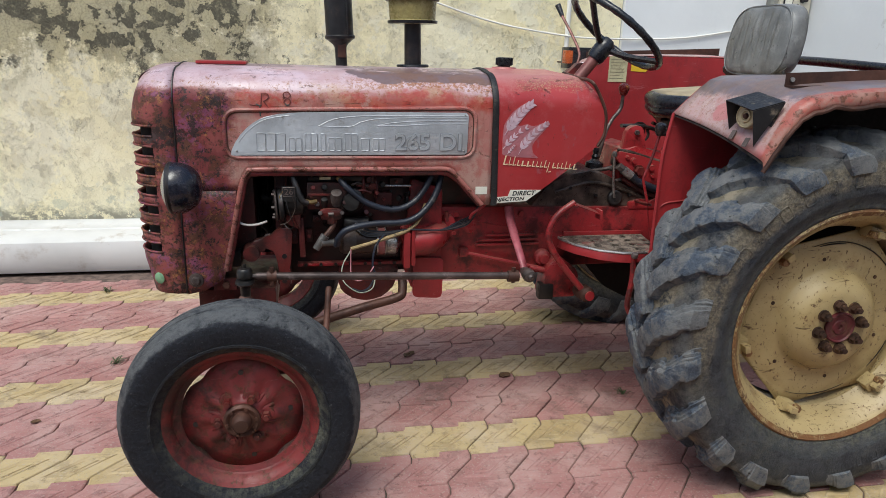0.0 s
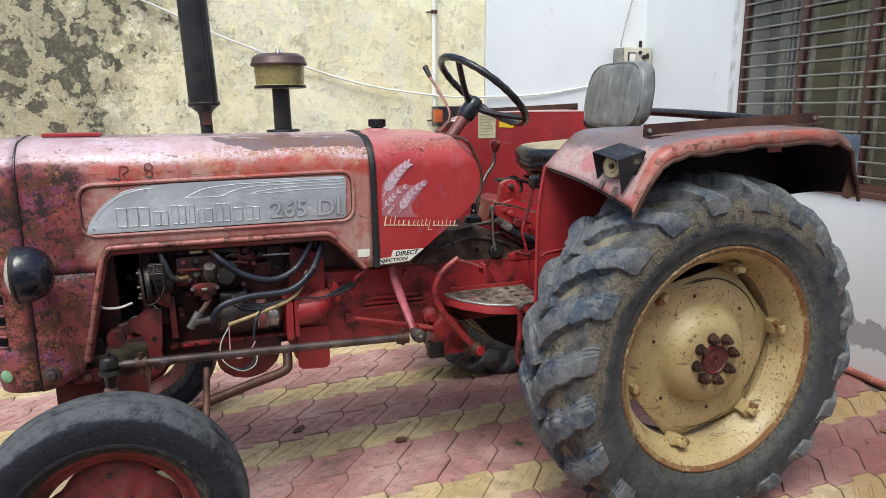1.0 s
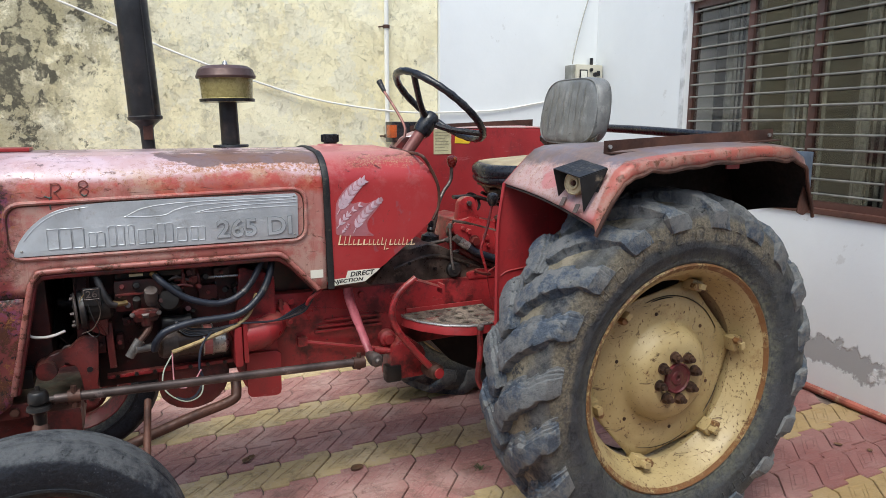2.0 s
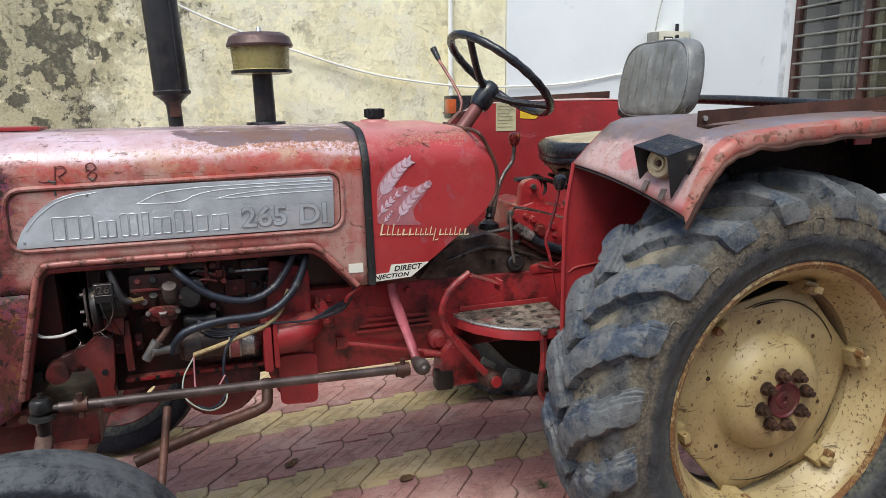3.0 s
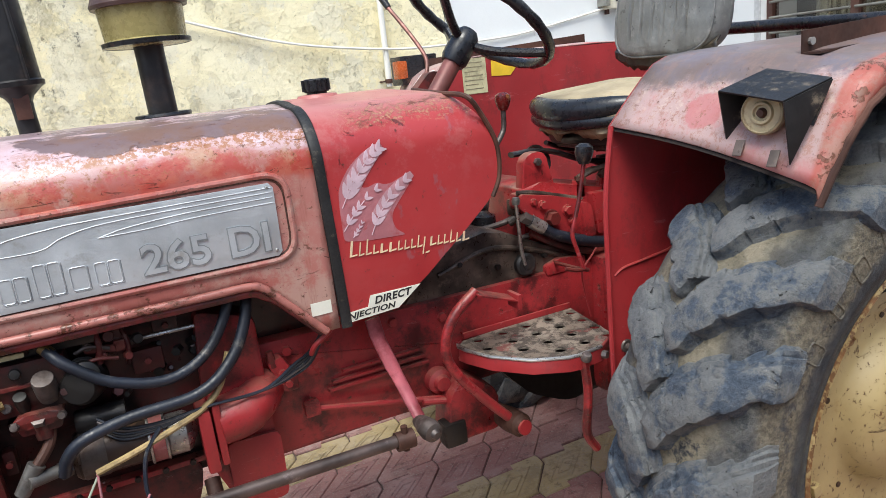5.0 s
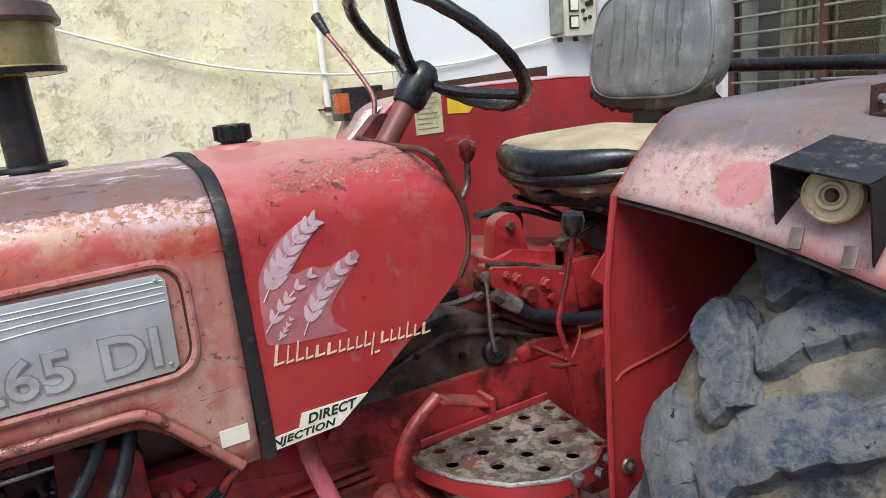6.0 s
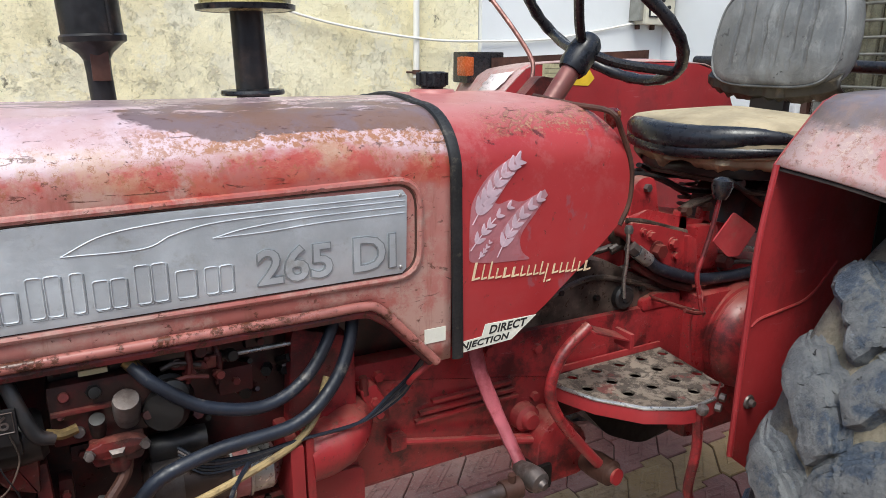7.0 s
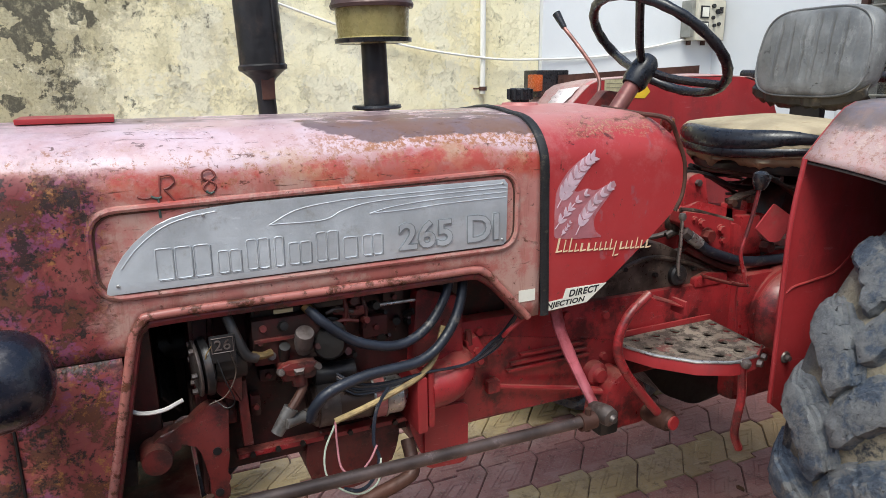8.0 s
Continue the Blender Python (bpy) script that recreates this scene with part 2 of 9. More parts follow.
def rubber(name, mud=0.5, scuffed=0.5, hub=None, base=(0.0055, 0.006, 0.008), worn=(0.11, 0.125, 0.15), bead=0.0, wall=0.06, cracks=0.75, dry=0.0, centre=None, chafed=0.0):
    """Old tyre rubber; hub is (x, z, radius) beyond which the tread is dusty; centre is the tread's middle y, where the mud is thickest."""
    m = Nodes(name)
    wide, mid, fine = m.noise(5, 6, 0.65), m.noise(24, 8, 0.75, shift=(3, 3, 8)), m.noise(110, 6, 0.7)
    col = m.mix(m.ramp(fine, 0.35, 0.7), base, tuple(c * 2.2 for c in base))
    scuff = m.math("MULTIPLY", m.ramp(m.math("ADD", m.math("MULTIPLY", mid, 0.6), m.math("MULTIPLY", wide, 0.4)), 0.36, 0.58), scuffed)
    soil = m.ramp(m.math("ADD", m.math("MULTIPLY", wide, 0.7), m.math("MULTIPLY", mid, 0.7)), 0.60 + dry, 0.69 + dry)
    soil = m.math("MULTIPLY", soil, mud)
    if centre is not None:
        out = m.math("ABSOLUTE", m.math("SUBTRACT", m.axis(1), centre))
        soil = m.math("MULTIPLY", soil, m.ramp(m.math("ADD", out, m.math("MULTIPLY", m.math("SUBTRACT", m.noise(9, 5, shift=(1, 4, 6)), 0.5), 0.16)), 0.085, 0.150, 1.0, 0.22))
    if hub:
        dx, dz = m.math("SUBTRACT", m.axis(0), hub[0]), m.math("SUBTRACT", m.axis(2), hub[1])
        far = m.math("SQRT", m.math("ADD", m.math("MULTIPLY", dx, dx), m.math("MULTIPLY", dz, dz)))
        edge = m.ramp(m.math("ADD", far, m.math("MULTIPLY", m.math("SUBTRACT", mid, 0.5), 0.03)), hub[2] - 0.006, hub[2] + 0.006)
        soil = m.math("MULTIPLY", soil, m.math("ADD", wall * 0.7, m.math("MULTIPLY", edge, 1 - wall * 0.7)))
        scuff = m.math("MULTIPLY", scuff, m.math("ADD", wall, m.math("MULTIPLY", edge, 1 - wall)))
    col = m.mix(scuff, col, worn)
    if centre is not None:
        bloom = m.ramp(m.noise(7, 9, 0.76, shift=(6, 6, 2)), 0.44, 0.62)
        col = m.mix(m.math("MULTIPLY", bloom, 0.32), col, m.mix(m.ramp(m.noise(28, 8, 0.8, shift=(3, 7, 1)), 0.42, 0.58), (0.050, 0.066, 0.072), (0.125, 0.128, 0.100)))
    if bead:
        dust = m.math("MULTIPLY", m.ramp(m.math("ADD", far, m.math("MULTIPLY", mid, 0.05)), bead, bead + 0.055, 1.0, 0.0), m.ramp(dx, -0.20, 0.25, 0.45, 1.0))
        dust = m.math("MULTIPLY", dust, m.ramp(m.noise(40, 8, 0.8, shift=(5, 5, 1)), 0.40, 0.60))
        col = m.mix(m.math("MULTIPLY", dust, 0.75), col, (0.17, 0.175, 0.13))
    col = m.mix(soil, col, m.mix(m.ramp(mid, 0.4, 0.6), (0.155, 0.135, 0.095), (0.265, 0.23, 0.165)))
    if centre is not None:
        belt = m.math("MULTIPLY", m.band(m.math("ADD", far, m.math("MULTIPLY", m.math("SUBTRACT", wide, 0.5), 0.10)), 0.478, 0.556, 0.012), m.ramp(m.math("ADD", dz, m.math("MULTIPLY", m.math("SUBTRACT", dx, 0.0), -0.55)), 0.02, 0.30))
        belt = m.math("MULTIPLY", belt, m.ramp(m.noise(18, 9, 0.8, shift=(4, 1, 9)), 0.36, 0.54))
        col = m.mix(m.math("MULTIPLY", belt, 0.62), col, m.mix(m.ramp(fine, 0.4, 0.6), (0.150, 0.126, 0.086), (0.275, 0.235, 0.165)))
    crack = m.ramp(m.noise(38, 9, 0.8, shift=(1, 6, 2), distort=1.5), 0.61, 0.64)
    col = m.mix(m.math("MULTIPLY", crack, cracks), col, (0.008, 0.008, 0.009))
    pale = m.ramp(m.noise(30, 9, 0.8, shift=(8, 2, 2), distort=2.2), 0.605, 0.63)
    col = m.mix(m.math("MULTIPLY", pale, scuffed * 0.45), col, tuple(min(1.0, c * 1.7) for c in worn))
    if chafed:
        ridge = m.math("MULTIPLY", m.ramp(m.node("ShaderNodeNewGeometry").outputs["Pointiness"], 0.515, 0.575), m.ramp(m.noise(16, 7, 0.75, shift=(9, 4, 4)), 0.38, 0.56))
        col = m.mix(m.math("MULTIPLY", ridge, chafed), col, m.mix(m.ramp(fine, 0.4, 0.6), (0.20, 0.215, 0.225), (0.30, 0.285, 0.245)))
    bump = m.math("ADD", m.math("ADD", fine, m.math("MULTIPLY", mid, 2.6)), m.math("ADD", m.math("MULTIPLY", crack, -2.4), m.math("MULTIPLY", m.noise(11, 5, 0.6, shift=(2, 9, 9)), 3.0)))
    return m.finish(col, m.ramp(wide, 0.3, 0.7, 0.50, 0.75), 0.0, bump, 0.0038, spec=0.22)


def cream_paint(name, rust=0.0):
    m = Nodes(name)
    wide, fine = m.noise(5, 5), m.noise(100, 4)
    col = m.mix(m.ramp(wide, 0.3, 0.7), (0.285, 0.210, 0.092), (0.40, 0.310, 0.152))
    specks = m.ramp(m.noise(105, 6, 0.72, stretch=(1, 1, 0.6), shift=(4, 2, 2)), 0.602 - 0.08 * rust, 0.622 - 0.08 * rust)
    col = m.mix(m.math("MULTIPLY", specks, 0.9), col, (0.085, 0.032, 0.012))
    scratch = m.ramp(m.noise(26, 7, 0.75, stretch=(0.45, 1, 1.6), shift=(1, 5, 9), distort=1.0), 0.612, 0.630)
    col = m.mix(m.math("MULTIPLY", scratch, 0.85), col, (0.07, 0.03, 0.014))
    streak = m.ramp(m.noise(9, 7, 0.75, shift=(0, 5, 4)), 0.56 - 0.13 * rust, 0.70 - 0.1 * rust)
    col = m.mix(m.math("MULTIPLY", streak, 0.45 + 0.4 * rust), col, (0.17, 0.075, 0.025))
    bump = m.math("SUBTRACT", m.math("MULTIPLY", fine, 0.3), m.math("ADD", specks, scratch))
    return m.finish(col, m.ramp(wide, 0.3, 0.7, 0.34, 0.50), 0.0, bump, 0.0006)


def fender_paint(name, lower=0.0):
    """Sun-bleached sheet metal: red low down, chalky white above, bare purplish steel along the top."""
    m = Nodes(name)
    z = m.math("SUBTRACT", m.axis(2), lower)
    wide, fine = m.noise(4, 5, 0.6), m.noise(90, 4)
    rag = m.math("SUBTRACT", m.noise(14, 9, 0.75), 0.5)
    zz = m.math("ADD", z, m.math("ADD", m.math("MULTIPLY", m.math("SUBTRACT", m.noise(6, 6, 0.65), 0.5), 0.10), m.math("MULTIPLY", rag, 0.05)))
    col = m.mix(m.ramp(wide, 0.35, 0.65), (0.37, 0.070, 0.068), (0.43, 0.150, 0.145))
    chalk = m.math("MULTIPLY", m.ramp(zz, 1.150, 1.215), m.ramp(m.noise(15, 9, 0.78, stretch=(1, 1, 0.5), shift=(4, 4, 1)), 0.34, 0.50, 0.45, 1.0))
    col = m.mix(m.math("MULTIPLY", chalk, 0.85), col, (0.385, 0.295, 0.278))
    worn = m.ramp(m.noise(70, 8, 0.8, stretch=(1, 1, 0.7), shift=(1, 6, 3)), 0.53, 0.57)
    col = m.mix(m.math("MULTIPLY", m.math("MULTIPLY", worn, chalk), 0.75), col, (0.30, 0.150, 0.110))
    cream = m.math("MULTIPLY", m.ramp(m.noise(48, 8, 0.8, shift=(2, 2, 8)), 0.53, 0.58), m.band(zz, 1.255, 1.345, 0.02))
    col = m.mix(m.math("MULTIPLY", cream, 0.40), col, (0.56, 0.44, 0.34))
    patch = m.math("MULTIPLY", m.ramp(m.noise(6.5, 5, 0.5, shift=(1, 8, 2)), 0.60, 0.612), m.ramp(zz, 1.24, 1.26))
    col = m.mix(m.math("MULTIPLY", patch, 0.85), col, (0.45, 0.16, 0.155))
    dx, dy, dh = m.math("SUBTRACT", m.axis(0), 1.497), m.math("ADD", m.axis(1), 0.690), m.math("SUBTRACT", m.axis(2), 1.265)
    ring = m.math("SQRT", m.math("ADD", m.math("ADD", m.math("MULTIPLY", dx, dx), m.math("MULTIPLY", dy, dy)), m.math("MULTIPLY", dh, dh)))
    rosy = m.ramp(m.math("ADD", ring, m.math("MULTIPLY", rag, 0.05)), 0.034, 0.042, 1.0, 0.0)
    col = m.mix(m.math("MULTIPLY", rosy, 0.70), col, (0.40, 0.125, 0.125))
    grit = m.math("MULTIPLY", m.ramp(m.noise(62, 9, 0.84, shift=(5, 8, 1)), 0.57, 0.60), m.ramp(zz, 1.20, 1.26))
    col = m.mix(m.math("MULTIPLY", grit, 0.75), col, (0.19, 0.095, 0.062))
    bare = m.ramp(zz, 1.304, 1.326)
    steel = m.mix(m.ramp(m.noise(5, 5, 0.6, shift=(7, 1, 1)), 0.42, 0.58), (0.120, 0.090, 0.080), (0.125, 0.115, 0.140))
    steel = m.mix(m.math("MULTIPLY", m.ramp(m.noise(24, 9, 0.8, stretch=(1, 1.6, 1), shift=(2, 7, 7)), 0.48, 0.60), 0.55), steel, (0.21, 0.135, 0.105))
    col = m.mix(m.math("MULTIPLY", bare, 0.9), col, steel)
    out = m.ramp(m.math("ABSOLUTE", m.math("ADD", m.axis(1), 0.012)), 0.893, 0.903)
    lip = m.mix(m.ramp(m.noise(16, 8, 0.75, shift=(6, 2, 3)), 0.42, 0.58), (0.36, 0.075, 0.050), (0.33, 0.16, 0.12))
    col = m.mix(m.math("MULTIPLY", out, 0.85), col, lip)
    chips = m.ramp(m.noise(38, 9, 0.8, shift=(9, 1, 6)), m.math("SUBTRACT", 0.625, m.math("MULTIPLY", out, 0.07)), m.math("SUBTRACT", 0.645, m.math("MULTIPLY", out, 0.07)))
    col = m.mix(m.math("MULTIPLY", chips, 0.85), col, (0.13, 0.05, 0.025))
    spots = m.ramp(m.noise(15, 7, 0.7, shift=(3, 6, 6)), 0.665, 0.68)
    col = m.mix(m.math("MULTIPLY", spots, 0.85), col, (0.06, 0.03, 0.022))
    return m.finish(col, m.ramp(wide, 0.3, 0.7, 0.34, 0.52), 0.0, m.math("SUBTRACT", m.math("MULTIPLY", fine, 0.3), chips), 0.0008)


def yellow_wall(name):
    """Limewashed rough plaster: layers of wash flaking off in islands, black mould between them high up, damp at the foot."""
    m = Nodes(name)
    x, z = m.axis(0), m.axis(2)

    def lay(col, mask, amount, colour):
        return m.mix(m.math("MULTIPLY", mask, amount), col, colour)

    wide, mid, fine = m.noise(1.3, 5, 0.6), m.noise(7, 10, 0.74, shift=(2, 1, 4)), m.noise(45, 8, 0.75)
    grit = m.noise(22, 9, 0.78, shift=(7, 3, 5))
    # islands of thicker wash: cells with edges bent by noise
    bend = m.node("ShaderNodeTexNoise", Vector=m.coord, Scale=9.0, Detail=6.0, Roughness=0.65).outputs["Color"]
    spot = m.node("ShaderNodeVectorMath", Vector=m.coord)
    spot.operation = "MULTIPLY_ADD"
    m.tree.links.new(bend, spot.inputs[0])
    spot.inputs[1].default_value = (0.16, 0.16, 0.16)
    m.tree.links.new(m.coord, spot.inputs[2])
    cells = m.node("ShaderNodeTexVoronoi", Vector=spot.outputs[0], Scale=13.0)
    pick = m.node("ShaderNodeSeparateColor", Color=cells.outputs["Color"]).outputs[0]
    big = m.node("ShaderNodeTexVoronoi", Vector=spot.outputs[0], Scale=5.0)
    pick_big = m.node("ShaderNodeSeparateColor", Color=big.outputs["Color"]).outputs[1]
    col = m.mix(m.ramp(wide, 0.3, 0.7), (0.88, 0.79, 0.50), (0.95, 0.89, 0.65))
    col = lay(col, m.ramp(pick_big, 0.55, 0.60), 0.35, (0.76, 0.69, 0.47))
    col = lay(col, m.ramp(m.noise(3.4, 10, 0.72, shift=(6, 0, 1)), 0.52, 0.545), 0.55, (0.80, 0.76, 0.60))
    col = lay(col, m.ramp(m.noise(2.6, 10, 0.74, shift=(3, 0, 8)), 0.54, 0.58), 0.32, (0.66, 0.57, 0.34))
    grey = m.ramp(m.noise(4.5, 10, 0.76, shift=(1, 4, 7)), 0.585, 0.605)
    col = lay(col, grey, 0.36, (0.44, 0.40, 0.30))
    peel = m.math("MULTIPLY", m.ramp(pick, 0.80, 0.82), m.ramp(mid, 0.46, 0.52))
    col = lay(col, peel, 0.30, (0.55, 0.50, 0.36))
    up = m.ramp(m.math("ADD", z, m.math("MULTIPLY", wide, 0.7)), 1.30, 1.95)
    left = m.ramp(m.math("ADD", x, m.math("MULTIPLY", m.noise(1.1, 4, shift=(9, 9, 0)), 1.9)), 0.15, 1.95, 1.0, 0.06)
    mask = m.math("MULTIPLY", up, left)
    # an olive film first, then grey wash, then black growth between the islands
    film = m.ramp(m.math("ADD", m.noise(5, 10, 0.78, shift=(4, 2, 2)), m.math("MULTIPLY", mask, 0.20)), 0.52, 0.62)
    col = lay(col, m.math("MULTIPLY", film, m.ramp(mask, 0.02, 0.45, 0.10, 1.0)), 0.72, (0.38, 0.33, 0.19))
    smear = m.math("MULTIPLY", m.ramp(m.noise(3.0, 9, 0.72, stretch=(1, 1, 0.6), shift=(5, 3, 6), distort=0.8), 0.50, 0.58), m.ramp(grit, 0.42, 0.56, 0.15, 1.0))
    col = lay(col, m.math("MULTIPLY", smear, m.ramp(x, 0.3, 1.8, 1.0, 0.12)), 0.42, (0.45, 0.41, 0.30))
    island = m.math("MULTIPLY", m.ramp(pick, 0.40, 0.42), m.ramp(m.noise(12, 8, 0.7, shift=(3, 3, 3)), 0.40, 0.44))
    grow = m.ramp(m.math("ADD", m.noise(9, 10, 0.78, stretch=(1, 1, 0.8), shift=(2, 8, 4)), m.math("MULTIPLY", mask, 0.34)), 0.61, 0.70)
    black = m.math("MULTIPLY", m.math("MULTIPLY", grow, m.math("SUBTRACT", 1.0, m.math("MULTIPLY", island, 0.92))), m.ramp(grit, 0.36, 0.50, 0.45, 1.0))
    col = lay(col, black, 0.90, (0.060, 0.057, 0.046))
    specks = m.ramp(m.math("ADD", m.noise(70, 6, 0.75, shift=(1, 1, 6)), m.math("MULTIPLY", mask, 0.10)), 0.595, 0.64)
    col = lay(col, specks, 0.40, (0.20, 0.18, 0.12))
    streaks = m.ramp(m.noise(5, 8, 0.7, stretch=(2.5, 1, 0.35), shift=(4, 0, 9)), 0.54, 0.66)
    col = lay(col, m.math("MULTIPLY", streaks, mask), 0.55, (0.20, 0.18, 0.12))
    low = m.math("ADD", z, m.math("MULTIPLY", mid, 0.34))
    damp = m.math("MULTIPLY", m.ramp(low, 0.44, 0.54, 1.0, 0.0), m.ramp(m.noise(6, 10, 0.78, shift=(8, 8, 8)), 0.45, 0.49))
    col = lay(col, damp, 0.85, (0.23, 0.22, 0.18))
    green = m.math("MULTIPLY", m.ramp(low, 0.55, 0.72, 1.0, 0.0), m.ramp(m.noise(4, 9, 0.74, shift=(2, 6, 1)), 0.54, 0.57))
    col = lay(col, green, 0.55, (0.47, 0.49, 0.40))
    crack = m.ramp(m.noise(5.5, 9, 0.75, shift=(5, 7, 2), distort=2.0), 0.640, 0.650)
    col = lay(col, crack, 0.40, (0.30, 0.26, 0.16))
    step = m.math("ADD", m.math("ADD", m.math("MULTIPLY", island, 0.30), m.math("MULTIPLY", peel, -0.30)), m.math("ADD", m.math("MULTIPLY", grey, -0.25), m.math("MULTIPLY", crack, -0.35)))
    bump = m.math("ADD", m.math("ADD", m.math("MULTIPLY", mid, 1.5), m.math("MULTIPLY", fine, 0.30)), m.math("ADD", step, m.math("MULTIPLY", grit, 0.55)))
    return m.finish(col, 0.9, 0.0, bump, 0.0075, spec=0.2)


def white_wall(name):
    m = Nodes(name)
    z = m.axis(2)
    wide, fine = m.noise(1.2, 5), m.noise(30, 6, 0.7)
    col = m.mix(m.ramp(wide, 0.3, 0.7), (0.66, 0.68, 0.69), (0.73, 0.75, 0.755))
    spots = m.ramp(m.noise(9, 8, 0.7, shift=(5, 1, 1)), 0.64, 0.70)
    col = m.mix(m.math("MULTIPLY", spots, 0.40), col, (0.45, 0.44, 0.42))
    edge = m.math("ADD", z, m.math("MULTIPLY", m.noise(5, 8, 0.7, stretch=(1, 1, 0.7), shift=(0, 3, 1)), 0.30))
    bare = m.math("MULTIPLY", m.band(edge, 0.33, 0.46, 0.012), m.ramp(m.noise(3.5, 5, 0.6, shift=(2, 2, 7)), 0.40, 0.46))
    col = m.mix(m.math("MULTIPLY", bare, 0.9), col, (0.33, 0.33, 0.33))
    return m.finish(col, 0.75, 0.0, m.math("SUBTRACT", m.math("MULTIPLY", fine, 0.25), bare), 0.004, spec=0.3)


def paver_mat(name, a, b, worn):
    """Coloured cement blocks; each differs a little, with dust in the relief."""
    m = Nodes(name)
    rnd = m.tree.nodes.new("ShaderNodeObjectInfo").outputs["Random"]
    isl = m.tree.nodes.new("ShaderNodeNewGeometry").outputs["Random Per Island"]
    geo = m.node("ShaderNodeNewGeometry")
    pos = geo.outputs["Position"]
    n1 = m.node("ShaderNodeTexNoise", Vector=pos, Scale=3.0, Detail=6.0, Roughness=0.65).outputs["Fac"]
    n2 = m.node("ShaderNodeTexNoise", Vector=pos, Scale=120.0, Detail=4.0).outputs["Fac"]
    n3 = m.node("ShaderNodeTexNoise", Vector=pos, Scale=22.0, Detail=7.0, Roughness=0.75).outputs["Fac"]
    pick = m.math("FRACT", m.math("ADD", rnd, isl))
    col = m.mix(pick, a, b)
    col = m.mix(m.ramp(n1, 0.42, 0.66, 0.0, 0.65), col, worn)
    n4 = m.node("ShaderNodeTexNoise", Vector=pos, Scale=8.0, Detail=9.0, Roughness=0.78).outputs["Fac"]
    col = m.mix(m.ramp(n4, 0.50, 0.60, 0.0, 0.45), col, tuple(c * 0.55 + 0.02 for c in a))
    col = m.mix(m.ramp(n3, 0.54, 0.66, 0.0, 0.65), col, tuple(c * 0.42 for c in a))
    col = m.mix(m.ramp(n2, 0.55, 0.70, 0.0, 0.45), col, (0.40, 0.36, 0.33))
    stain = m.node("ShaderNodeTexNoise", Vector=pos, Scale=2.1, Detail=8.0, Roughness=0.7, Distortion=0.6).outputs["Fac"]
    col = m.mix(m.ramp(stain, 0.58, 0.68, 0.0, 0.5), col, (0.115, 0.075, 0.062))
    # the paving is darker and smoother towards the house wall
    px, py = m.node("ShaderNodeSeparateXYZ", Vector=pos).outputs[0], m.node("ShaderNodeSeparateXYZ", Vector=pos).outputs[1]
    reach = m.math("ADD", px, m.math("ADD", m.math("MULTIPLY", py, 0.35), m.math("MULTIPLY", m.math("SUBTRACT", stain, 0.5), 1.2)))
    east_dark = m.ramp(reach, 1.95, 2.35)
    col = m.mix(m.math("MULTIPLY", east_dark, 0.62), col, tuple(c * c * 1.1 for c in a))
    r = m.math("SUBTRACT", m.ramp(n1, 0.3, 0.7, 0.62, 0.85), m.math("MULTIPLY", east_dark, 0.12))
    return m.finish(col, r, 0.0, m.math("ADD", n2, m.math("MULTIPLY", n3, 1.5)), 0.0018)


M_BONNET = bonnet_paint("faded_bonnet_paint")
M_RED = red_paint("red_paint", base=(0.315, 0.024, 0.028), chalk=0.10, rust=0.30)


